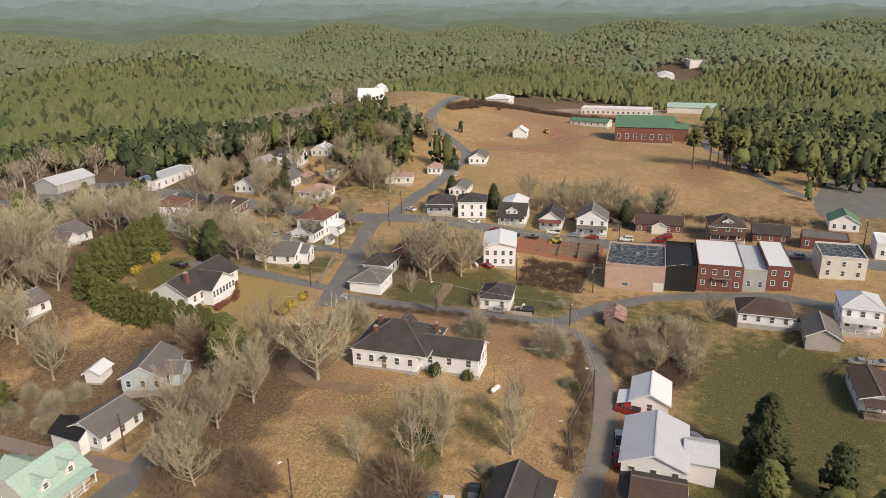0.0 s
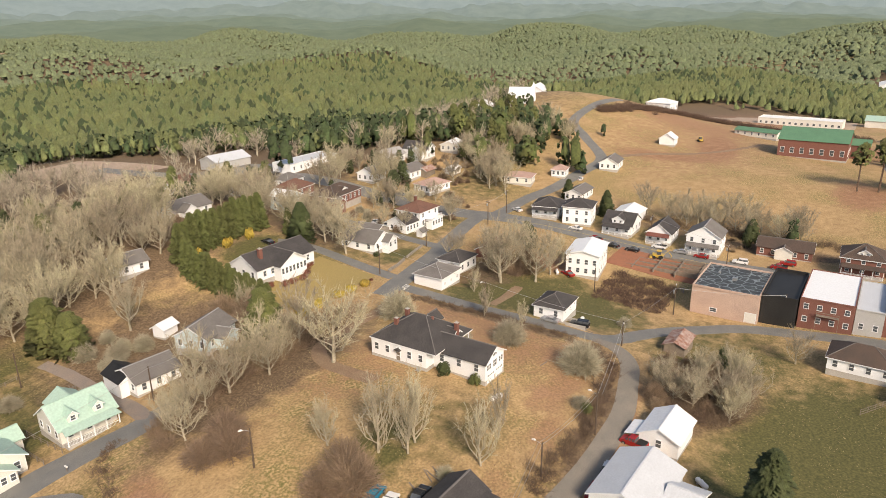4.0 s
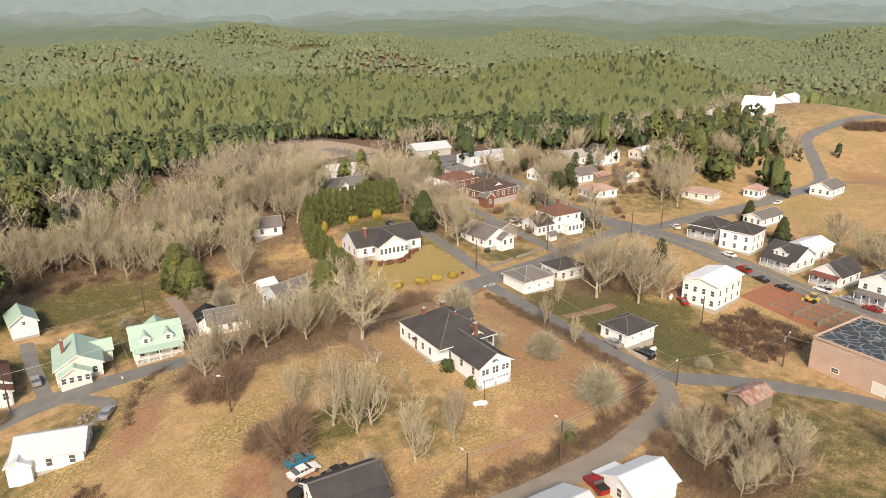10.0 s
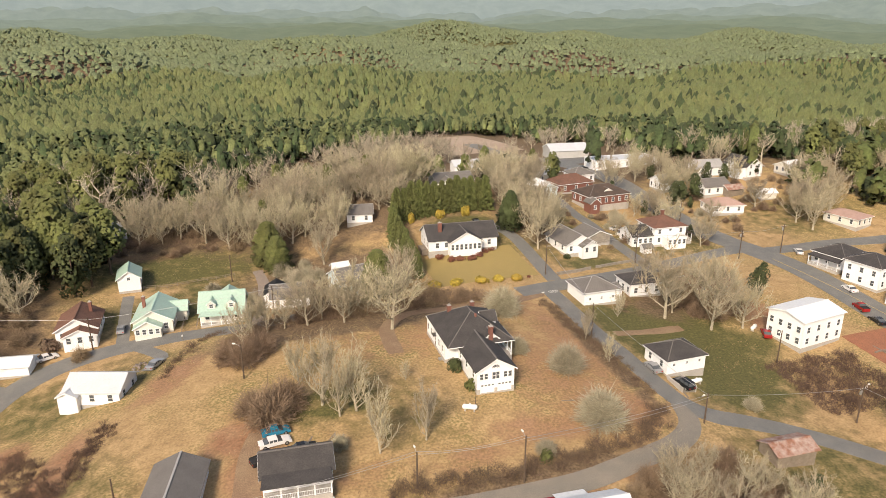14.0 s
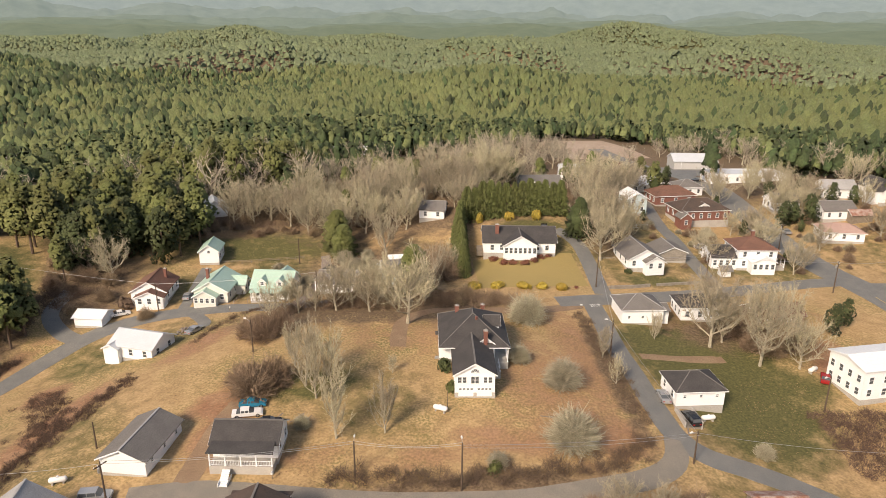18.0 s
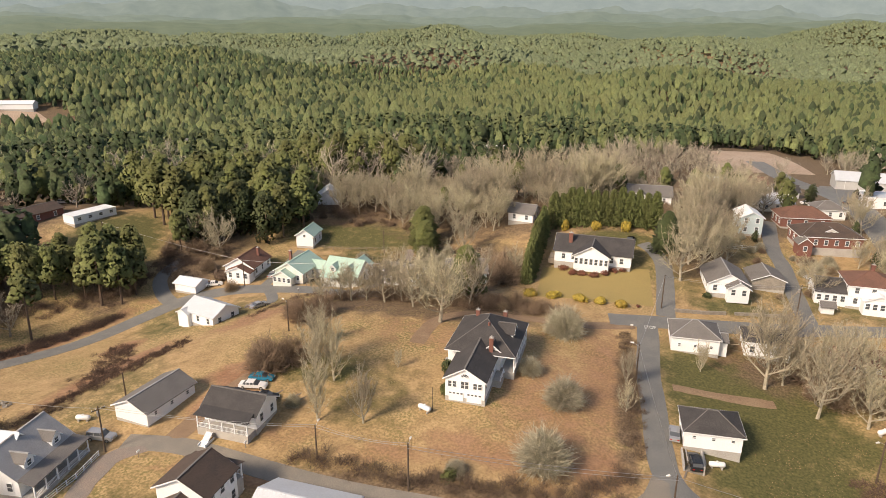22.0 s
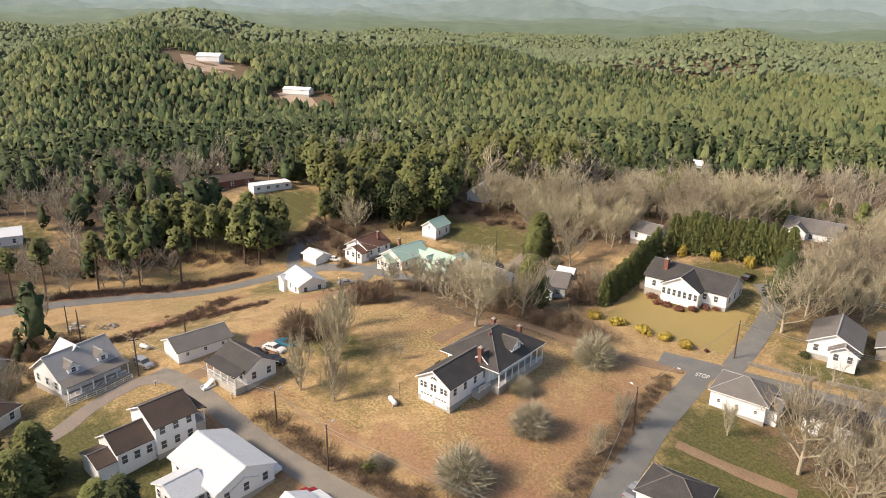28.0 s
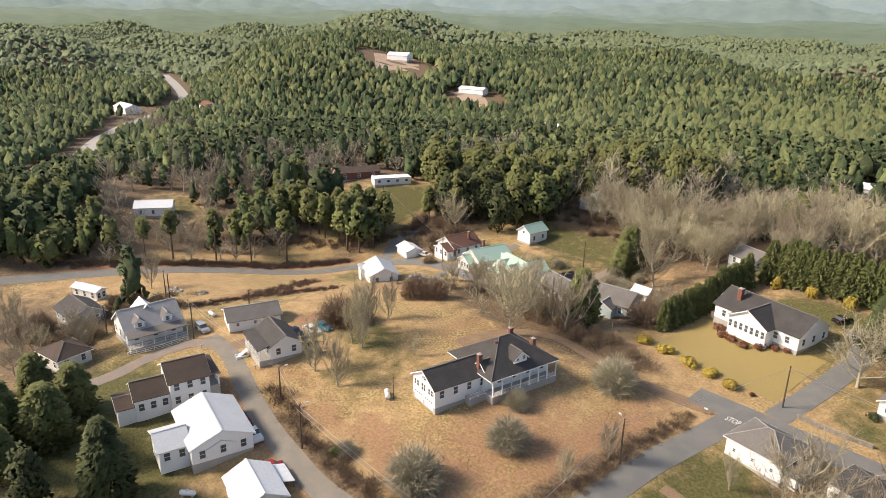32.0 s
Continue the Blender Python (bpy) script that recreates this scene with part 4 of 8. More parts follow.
def porch(parent, x0, x1, y0, y1, floor, top, posts, mat="trim_white", rail=True, roof_mat=None, side="S"):
    """A deck with posts along its outer side, rails, and a shallow roof where one is named."""
    part("deck", mesh_from(*box(x0, x1, y0, y1, -1.5, floor), "wood_grey" if mat == "wood_grey" else "concrete"), parent)
    line = {"S": ((x0, y0), (x1, y0)), "N": ((x0, y1), (x1, y1)), "E": ((x1, y0), (x1, y1)), "W": ((x0, y0), (x0, y1))}[side]
    (ax, ay), (bx, by) = line
    inx = {"E": -0.12, "W": 0.12}.get(side, 0)
    iny = {"S": 0.12, "N": -0.12}.get(side, 0)
    pm = mesh_from(*boxes(((-0.09, 0.09, -0.09, 0.09, floor, top), (-0.13, 0.13, -0.13, 0.13, floor, floor + 0.18), (-0.13, 0.13, -0.13, 0.13, top - 0.15, top))), mat)
    for k in range(posts):
        t = k / (posts - 1)
        part("post", pm, parent, m=pose(ax + (bx - ax) * t + inx + (0.1 * (1 - 2 * t) if side in "SN" else 0), ay + (by - ay) * t + iny + (0.1 * (1 - 2 * t) if side in "EW" else 0), 0))
    if rail:
        r = []
        if side in "SN":
            r = [(ax, bx, ay + iny - 0.03, ay + iny + 0.03, floor + 0.85, floor + 0.93), (ax, bx, ay + iny - 0.03, ay + iny + 0.03, floor + 0.1, floor + 0.16)]
            r += [(ax + d, ax + d + 0.04, ay + iny - 0.02, ay + iny + 0.02, floor + 0.16, floor + 0.85) for d in np.arange(0.2, bx - ax, 0.24)]
        else:
            r = [(ax + inx - 0.03, ax + inx + 0.03, ay, by, floor + 0.85, floor + 0.93), (ax + inx - 0.03, ax + inx + 0.03, ay, by, floor + 0.1, floor + 0.16)]
            r += [(ax + inx - 0.02, ax + inx + 0.02, ay + d, ay + d + 0.04, floor + 0.16, floor + 0.85) for d in np.arange(0.2, by - ay, 0.24)]
        part("railing", mesh_from(*boxes(r), mat), parent)
    if roof_mat:
        drop_z = 0.45
        zi, zo = top + 0.15 + drop_z, top + 0.1
        q = {"S": ((x0, y1, zi), (x1, y1, zi), (x1 + 0.3, y0 - 0.3, zo), (x0 - 0.3, y0 - 0.3, zo)), "N": ((x1, y0, zi), (x0, y0, zi), (x0 - 0.3, y1 + 0.3, zo), (x1 + 0.3, y1 + 0.3, zo)),
             "E": ((x0, y1, zi), (x0, y0, zi), (x1 + 0.3, y0 - 0.3, zo), (x1 + 0.3, y1 + 0.3, zo))}.get(side) or ((x1, y0, zi), (x1, y1, zi), (x0 - 0.3, y1 + 0.3, zo), (x0 - 0.3, y0 - 0.3, zo))
        v = list(q) + [(a, b, c - 0.14) for a, b, c in q]
        part("porch_roof", mesh_from(v, [(3, 2, 1, 0), (4, 5, 6, 7), (0, 1, 5, 4), (1, 2, 6, 5), (2, 3, 7, 6), (3, 0, 4, 7)], roof_mat), parent)


FOOTPRINTS = []


def free(p, room):
    """Which of many spots are clear of houses and roads."""
    ok = np.ones(len(p), bool)
    for hx, hy, r in FOOTPRINTS:
        ok &= (np.abs(p[:, 0] - hx) >= r + room) | (np.abs(p[:, 1] - hy) >= r + room)
    for name, mat, width, lift, label, pts in ROADS:
        for (ax, ay), (bx, by) in zip(pts, pts[1:]):
            d = (bx - ax) ** 2 + (by - ay) ** 2
            t = np.clip(((p[:, 0] - ax) * (bx - ax) + (p[:, 1] - ay) * (by - ay)) / d, 0, 1)
            ok &= np.hypot(p[:, 0] - ax - t * (bx - ax), p[:, 1] - ay - t * (by - ay)) >= width / 2 + room
    return ok


def built(x, y, room):
    """Whether a spot is taken by a house or a road."""
    for hx, hy, r in FOOTPRINTS:
        if abs(x - hx) < r + room and abs(y - hy) < r + room:
            return True
    for name, mat, width, lift, label, pts in ROADS:
        for (ax, ay), (bx, by) in zip(pts, pts[1:]):
            d = (bx - ax) ** 2 + (by - ay) ** 2
            t = min(1, max(0, ((x - ax) * (bx - ax) + (y - ay) * (by - ay)) / d))
            if math.hypot(x - ax - t * (bx - ax), y - ay - t * (by - ay)) < width / 2 + 0.6 * room:
                return True
    return False


def low_ground(x, y, L, W, rot):
    c, s = math.cos(radians(rot)), math.sin(radians(rot))
    zs = [zat(x + c * a - s * b, y + s * a + c * b) for a in (-L / 2, 0, L / 2) for b in (-W / 2, 0, W / 2)]
    return min(zs), sum(zs) / len(zs)


def house(name, x, y, rot, L, W, h, roof, rise, roof_mat, wall_mat, label, ridge="x", wins=(), base=0.35, over=0.45, category="house", fascia="trim_white", group="", foundation="block", parapet=0.5):
    """One plain building about its middle; more bodies may be added to what it returns, in the same local axes (z = 0 at the ground)."""
    lo, mean = low_ground(x, y, L, W, rot)
    FOOTPRINTS.append((x, y, max(L, W) / 2))
    t = thing(name, x, y, mean, rot, label, category, group)
    x0, x1, y0, y1 = -L / 2, L / 2, -W / 2, W / 2
    if foundation:
        part("foundation", mesh_from(*box(x0 + 0.04, x1 - 0.04, y0 + 0.04, y1 - 0.04, lo - mean - 0.6, base), foundation), t)
    eave = base + h
    wall_block(t, x0, x1, y0, y1, base if foundation else lo - mean - 0.5, eave, wall_mat, ridge if roof == "gable" else None, rise)
    if roof == "gable":
        gable_roof(t, x0, x1, y0, y1, eave, rise, roof_mat, ridge, over, fascia=fascia)
    elif roof == "hip":
        hip_roof(t, x0, x1, y0, y1, eave, rise, roof_mat, over, fascia=fascia)
    elif roof == "flat":
        flat_roof(t, x0, x1, y0, y1, eave, roof_mat, wall_mat, parapet)
    windows(t, x0, x1, y0, y1, wins, base)
    return t


def gable_front(t, x0, x1, y0, y1, z0, h, rise, wall_mat, roof_mat, ridge, over=0.4, wins=(), fascia="trim_white"):
    wall_block(t, x0, x1, y0, y1, z0, h, wall_mat, ridge, rise)
    gable_roof(t, x0, x1, y0, y1, h, rise, roof_mat, ridge, over, fascia=fascia)
    windows(t, x0, x1, y0, y1, wins)


# the long white house on the knoll
def knoll_house():
    FOOTPRINTS.append((-1, 2, 11))
    z = zat(-2, 3)
    t = thing("house", -2, 2, z, -2, "white clapboard house with dark hip roof and long gabled wing", "house")
    part("foundation", mesh_from(*boxes(((-7.0, 4.0, -0.6, 13.0, -1.6, 0.9), (-4.3, 3.0, -12.2, -0.6, -1.8, 0.2))), "block"), t)
    wall_block(t, -6.9, 3.9, -0.5, 13.0, 0.9, 4.3, "white_siding")
    hip_roof(t, -6.6, 6.2, -2.4, 12.9, 4.35, 4.3, "dark_shingle", 0.45)
    wall_block(t, -4.3, 2.9, -12.2, -0.45, 0.2, 3.95, "white_siding", "y", 2.1)
    gable_roof(t, -4.3, 2.9, -12.2, 0.6, 3.95, 2.1, "dark_shingle", "y", 0.42)
    # stepped gable of the cross wing beside the wing's chimney
    gable_front(t, 0.4, 3.6, -1.9, 1.6, 0.9, 4.9, 1.3, "white_siding", "dark_shingle", "y", 0.3)
    windows(t, -4.3, 2.9, -12.2, -0.5, (("E", 4, 2.6, 0.9, 1.4), ("W", 3, 2.6, 0.9, 1.4)))
    for u in (0.12, 0.24, 0.45, 0.55, 0.76, 0.88):
        window(t, place_on(-4.3, 2.9, -12.2, -0.5, "S", u, 2.75), 0.62, 1.35 if 0.4 < u < 0.6 else 1.1)
    fan = [(0, 0, 0)] + [(0.75 * math.cos(a), 0, 0.62 * math.sin(a)) for a in np.linspace(0, math.pi, 11)]
    fanv = [(a, b - 0.03, c) for a, b, c in fan] + [(a, b + 0.05, c) for a, b, c in fan]
    w = part("fan_window", mesh_from(fanv, [tuple(range(12))] + [(k, k + 1, k + 13, k + 12) for k in range(1, 11)], "glass"), t, "half-round gable window", place_on(-4.3, 2.9, -12.2, -0.5, "S", 0.5, 4.25))
    part("sill", mesh_from(*box(-0.9, 0.9, -0.1, 0.05, -0.12, 0.0), "trim_white"), w)
    for k in range(5):
        a = math.pi * (k + 0.5) / 5
        part("muntin", mesh_from(*tube([(0, -0.05, 0), (0.75 * math.cos(a), -0.05, 0.62 * math.sin(a))], [0.03, 0.03], 4), "trim_white"), w)
    for u in (0.28, 0.74):
        garage_door(t, place_on(-4.3, 2.9, -12.2, -0.5, "S", u, -0.55), 2.7, 1.75, 4)
    windows(t, -6.9, 3.9, -0.5, 13.0, (("W", 5, 2.7), ("N", 3, 2.7)))
    door(t, place_on(-6.9, 3.9, -0.5, 13.0, "W", 0.5, 0.9))
    hood = part("door_hood", mesh_from([(-0.8, -0.7, 0), (0.8, -0.7, 0), (0, -0.7, 0.5), (-0.8, 0, 0), (0.8, 0, 0), (0, 0, 0.5)], [(0, 1, 2), (3, 5, 4), (0, 2, 5, 3), (1, 4, 5, 2), (0, 3, 4, 1)], "dark_shingle"), t, m=place_on(-6.9, 3.9, -0.5, 13.0, "W", 0.5, 3.2))
    # porch along the east side, under the main roof
    porch(t, 3.9, 6.4, -2.2, 12.9, 0.95, 4.25, 8, side="E")
    windows(t, -6.9, 3.9, -0.5, 13.0, (("E", 4, 2.6),))
    porch(t, 3.0, 4.6, -5.8, -2.2, 0.9, 1.0, 3, side="E", rail=True)
    # dormer on the east slope
    gable_front(t, 2.2, 5.0, 3.6, 6.6, 5.4, 6.3, 1.3, "white_siding", "dark_shingle", "x", 0.35, (("E", 2, 6.3, 0.5, 0.7),))
    for cx, cy, top in ((1.9, -2.0, 7.6), (2.2, 10.4, 7.7), (-3.2, 9.2, 8.0)):
        chimney(t, cx, cy, 4.2, top, 0.75)
    part("vent_pipe", mesh_from(*tube([(0.4, 2.8, 6.5), (0.4, 2.8, 8.4)], [0.28, 0.26], 8), "red_brick"), t, "small round brick flue")
    part("step", mesh_from(*boxes(((-8.4, -6.9, 5.5, 7.4, -0.8, 0.3), (-9.0, -8.4, 5.7, 7.2, -0.8, 0.05))), "concrete"), t)
    part("heat_pump", mesh_from(*boxes(((-7.8, -6.9, 0.6, 1.5, -0.6, 0.45), (-7.75, -6.95, 0.65, 1.45, 0.45, 0.52))), "galvanised"), t, "grey heat pump")


knoll_house()

W2 = (("S", 3, 1.5), ("W", 3, 1.5), ("E", 2, 1.5))
W4 = (("S", 3, 1.5), ("W", 3, 1.5), ("E", 3, 1.5), ("N", 2, 1.5))


def two_floor(n=3):
    return tuple((s, n, z) for s in "SWEN" for z in (1.5, 4.2))


# the white house with a clipped hedge
t = house("house", 16.8, 67, -4, 20, 10.5, 3.2, "gable", 3.0, "dark_shingle", "white_siding", "low white house with a dark gabled roof behind a lawn", wins=(("N", 4, 1.6), ("W", 3, 1.6), ("E", 3, 1.6)), base=0.6)
gable_front(t, -4.5, 4.5, -8.0, 0.0, -0.6, 3.8, 2.6, "white_siding", "dark_shingle", "y", 0.5, (("S", 7, 2.2, 0.75, 1.5),))
windows(t, -10, 10, -5.25, 5.25, (("S", 2, 2.2),))
window(t, place_on(-10, 10, -5.25, 5.25, "S", 0.12, 2.2)), window(t, place_on(-10, 10, -5.25, 5.25, "S", 0.88, 2.2))
chimney(t, -6.2, -2.4, 4.0, 8.0, 1.0)
part("deck", mesh_from(*box(-11.8, -10, -4, 1, -0.8, 0.7), "wood_grey"), t)

# beside the gravel yard
t = house("house", -40.4, -22.0, -4, 10.2, 6.6, 2.7, "gable", 1.9, "dark_shingle", "white_siding", "small white house with a charcoal roof and a front porch", wins=(("E", 2, 1.5), ("W", 2, 1.5), ("S", 3, 1.5), ("N", 3, 1.5)), base=0.9)
porch(t, -5.0, 4.8, -5.6, -3.3, 0.9, 3.3, 5, roof_mat="dark_shingle")
stair = part("stair", mesh_from(*boxes(((-0.72, -0.62, -8.5, -6.0, -2.6, -0.2), (0.62, 0.72, -8.5, -6.0, -2.6, -0.2))), "trim_white"), t, m=pose(-2.2, 0, 0))
for k in range(8):
    part("tread", mesh_from(*box(-0.6, 0.6, -6.32 - 0.3 * k, -6.0 - 0.3 * k, 0.5 - 0.19 * k, 0.7 - 0.19 * k), "trim_white"), stair)
house("garage", -58, -21.0, -10, 7.5, 11.5, 2.6, "gable", 1.7, "grey_shingle", "white_siding", "white garage shed with a grey shingle roof", ridge="y", wins=(("E", 3, 1.6, 0.6, 0.7), ("W", 2, 1.6, 0.6, 0.7)), category="garage", base=0.15)
t = house("house", -73.5, 22.5, -18, 10.5, 8.0, 2.8, "gable", 1.9, "silver_metal", "white_siding", "small white house with a pale metal roof on the slope", wins=W2)
gable_front(t, -6.2, -2.5, -5.0, 0, -1.2, 2.6, 0.9, "white_siding", "silver_metal", "y", 0.3)
t = house("shed", -94.3, 46.0, -8, 7.2, 5.4, 2.2, "gable", 1.0, "white_metal", "white_siding", "white storage shed with a pale roof", category="shed", base=0.1)
t = house("house", -82.5, 57.5, 0, 9.0, 10.5, 2.9, "gable", 2.6, "russet_shingle", "white_siding", "white bungalow with a dark red-brown roof and porch", ridge="y", wins=W4, base=0.7)
gable_front(t, -2.6, 4.5, -7.8, -4.6, -0.8, 2.9, 1.5, "white_siding", "russet_shingle", "y", 0.4, (("S", 3, 1.9),))
chimney(t, 2.4, 2, 4.5, 7.3, 0.7)
t = house("house", -65.2, 55.3, -5, 8.8, 11.5, 3.0, "gable", 2.5, "green_metal", "cream_siding", "pale bungalow with a mint green metal roof", ridge="y", wins=W4, base=0.8)
gable_front(t, -3.8, 2.0, -8.0, -4.5, -0.8, 3.0, 1.6, "cream_siding", "green_metal", "y", 0.4, (("S", 4, 2.0, 0.8, 1.2),))
gable_front(t, 2.0, 6.8, 1.0, 5.0, -0.8, 3.2, 1.6, "cream_siding", "green_metal", "x", 0.4, (("E", 2, 2.0),))
chimney(t, -2.5, 0, 4.5, 7.8, 0.7)
t = house("house", -49.5, 53.0, -7, 10.2, 9.0, 2.9, "gable", 3.2, "green_metal", "cream_siding", "pale story-and-a-half house with a mint green roof and two dormers", wins=W4, base=0.8)
for dx in (-2.3, 2.3):
    gable_front(t, dx - 0.9, dx + 0.9, -4.1, -0.6, 3.8, 5.3, 0.8, "cream_siding", "green_metal", "y", 0.25, (("S", 1, 4.8, 0.8, 0.9),))
gable_front(t, -2.0, 3.5, 3.5, 8.5, -0.8, 3.3, 1.8, "cream_siding", "green_metal", "y", 0.4)
porch(t, -4.8, 4.8, -6.4, -4.5, 0.8, 3.2, 5, roof_mat="green_metal")
house("garage", -73.4, 81.0, 3, 5.6, 8.0, 3.6, "gable", 1.9, "green_metal", "white_siding", "tall white garage with a mint green roof", ridge="y", wins=(("S", 1, 3.4, 0.7, 0.8), ("E", 2, 1.6)), category="garage", base=0.2)
t = house("house", -33.0, 54.5, -8, 9.5, 8.5, 2.7, "gable", 2.0, "grey_shingle", "white_siding", "white house with a grey roof half hidden by trees", wins=W4, base=0.6)
gable_front(t, -6.5, -1.0, -1.0, 6.0, -0.6, 3.0, 1.6, "white_siding", "black_tar", "y", 0.35)
t = house("house", -16.5, 56.0, 14, 10.5, 8.5, 2.9, "gable", 2.4, "grey_shingle", "blue_siding", "pale blue-grey house with a grey roof and porch", wins=W4, base=0.9)
gable_front(t, -2.5, 2.5, -6.8, -3.5, -0.5, 3.2, 1.4, "blue_siding", "grey_shingle", "y", 0.35)
house("shed", -17.8, 68.5, 8, 4.2, 3.4, 2.2, "gable", 1.0, "white_metal", "white_siding", "small white shed with a pale roof", category="shed", base=0.1)
house("garage", -6.2, 97.0, -10, 8.0, 7.5, 2.8, "gable", 2.0, "grey_shingle", "white_siding", "white outbuilding with a dark grey roof", wins=(("S", 2, 1.5), ("E", 2, 1.5)), category="garage", base=0.2)
t = house("barn", -82.5, 120.5, 20, 8.0, 9.0, 3.2, "gable", 2.7, "white_metal", "white_siding", "weathered white barn with a rounded pale roof", ridge="y", category="barn", base=0.1)

# along the cross street
t = house("house", 49.5, 60.5, 3, 9.5, 12.0, 2.7, "gable", 2.5, "grey_shingle", "white_siding", "white cottage with a grey roof and brick porch piers", ridge="y", wins=W4, base=0.6)
gable_front(t, -0.5, 4.5, -8.2, -5.6, -0.8, 3.0, 1.5, "white_siding", "grey_shingle", "y", 0.45, (("S", 2, 1.9),))
house("garage", 60.5, 67.0, 3, 8.0, 8.5, 2.5, "gable", 1.6, "grey_shingle", "stone", "grey-roofed garage with a stone front", ridge="y", category="garage", base=0.1)
t = house("house", 84.0, 64.5, -3, 11.0, 10.0, 5.4, "hip", 2.6, "russet_shingle", "white_siding", "white two-story house with a russet roof", wins=two_floor(3), base=0.5)
gable_front(t, -12.5, -5.4, -4.5, 3.5, -0.6, 3.6, 2.3, "white_siding", "dark_shingle", "x", 0.4, (("S", 4, 2.0), ("W", 2, 2.0)))
gable_front(t, -2.5, 4.0, -8.0, -4.9, -0.6, 3.4, 1.4, "white_siding", "white_metal", "y", 0.4, (("S", 4, 2.0),))
porch(t, 5.5, 8.3, -4.5, 2.0, 0.5, 3.0, 4, side="E", roof_mat="brown_shingle")
chimney(t, 0.5, 1, 6, 9.8, 0.8)
house("shed", 72.8, 55.6, 0, 2.8, 2.2, 1.9, "gable", 0.8, "grey_shingle", "white_siding", "small white garden shed", category="shed", base=0.1)
t = house("garage", 39.4, 29.0, 0, 9.6, 8.6, 3.3, "hip", 2.4, "grey_shingle", "white_siding", "white outbuilding with a pale hipped roof at the corner", wins=(("S", 3, 1.5, 0.5, 0.6), ("E", 1, 1.6)), category="garage", base=0.2)
gable_front(t, 3.6, 6.6, -3.0, 2.5, -0.8, 2.6, 0.8, "white_siding", "grey_shingle", "x", 0.3)
house("house", 54.5, 31.5, -3, 9.0, 7.5, 3.2, "hip", 2.1, "dark_shingle", "white_siding", "white outbuilding with a dark hipped roof", wins=W4, base=0.2, category="outbuilding")
t = house("garage", 39.0, -5.5, 1, 9.2, 7.6, 3.0, "hip", 2.3, "dark_shingle", "white_siding", "white garage with a black hipped roof beside the lane", wins=(("S", 3, 2.0, 0.5, 0.5), ("W", 2, 1.7)), category="garage", base=0.9)
part("carport", mesh_from(*boxes(((-4.2, -1.4, -7.4, -3.8, -1.6, -0.9), (-4.3, -4.1, -7.4, -3.8, -1.6, 0.6), (-1.5, -1.3, -7.4, -3.8, -1.6, 0.4))), "block"), t)
house("house", 72.5, 28.5, 0, 12.0, 6.5, 2.6, "gable", 1.7, "red_roof", "red_brick", "low brick building with a rusty red roof behind bare trees", wins=(("S", 5, 1.4, 0.8, 0.8),), base=0.2)
t = house("house", 82.5, 99.5, 5, 17.0, 11.0, 3.2, "hip", 3.0, "brown_shingle", "red_brick", "brick house with a wide brown hipped roof", wins=(("S", 6, 1.6), ("W", 3, 1.6), ("E", 3, 1.6)), base=1.8)
gable_front(t, -9.6, -5.8, -8.0, -4.0, -1.0, 3.6, 1.5, "red_brick", "grey_shingle", "y", 0.4, (("S", 1, 2.0),))
gable_front(t, -1.4, 1.6, -3.8, 0, 5.0, 6.3, 0.8, "cream_siding", "brown_shingle", "y", 0.3, (("S", 2, 5.8, 0.6, 0.5),))
t = house("house", 33, 122, 0, 14, 10, 2.8, "gable", 2.4, "grey_shingle", "white_siding", "white house with a grey roof behind the tall hedge", wins=W4)
gable_front(t, -6, -1, -8, -5, -0.5, 3.4, 2, "white_siding", "grey_shingle", "y")

# the white two-story block and the shops on the main street
house("house", 79.5, 1.0, 8, 13.5, 9.5, 6.4, "gable", 1.1, "white_metal", "white_siding", "white two-story building with a pale metal roof", wins=two_floor(4), base=0.5)
t = house("shop", 79.0, -40.3, -2, 20.0, 16.6, 7.2, "flat", 0, "tar_roof", "pink_brick", "pinkish brick store with a black tarred roof", wins=(("W", 0, 1),), base=0.0, foundation="", category="shop")
door(t, place_on(-10, 10, -8.3, 8.3, "W", 0.9, 0.0), 2.6, 2.6, leaf="cream_siding"), window(t, place_on(-10, 10, -8.3, 8.3, "W", 0.35, 1.6), 1.6, 1.0), part("vent", mesh_from(*boxes(((-1, 0.2, -1, 0.2, 7.2, 8.0), (3, 3.6, 4, 4.6, 7.2, 7.8))), "galvanised"), t)
house("shop", 81.5, -53.0, -2, 22.0, 8.2, 6.8, "flat", 0, "black_tar", "black_tar", "black flat-roofed gap building between shops", base=0, foundation="", category="shop", parapet=0.8)
t = house("shop", 83.0, -63.5, -2, 23.5, 12.0, 7.2, "flat", 0, "white_metal", "red_brick", "red brick store with a white flat roof", wins=(("W", 4, 5.4, 1.0, 1.3), ("W", 4, 2.0, 1.0, 1.3)), base=0, foundation="", category="shop", parapet=0.25)
part("fire_stair", mesh_from(*boxes(((-12.9, -11.75, -3, 2, 3.6, 3.75), (-12.9, -12.8, -3, 2, 4.6, 4.7), (-12.9, -12.8, -3, -2.9, 0, 4.7), (-12.9, -12.8, 1.9, 2, 0, 4.7))), "wood_grey"), t)
house("shop", 82.5, -72.6, -2, 22.0, 6.0, 6.0, "flat", 0, "silver_metal", "grey_siding", "grey metal-clad shop between brick stores", wins=(("W", 2, 2.0),), base=0, foundation="", category="shop", parapet=0.2)
house("shop", 83.5, -79.0, -2, 23.0, 6.6, 6.8, "flat", 0, "white_metal", "red_brick", "brick shop with a bright white roof", wins=(("W", 2, 2.0), ("W", 2, 5.0)), base=0, foundation="", category="shop", parapet=0.2)
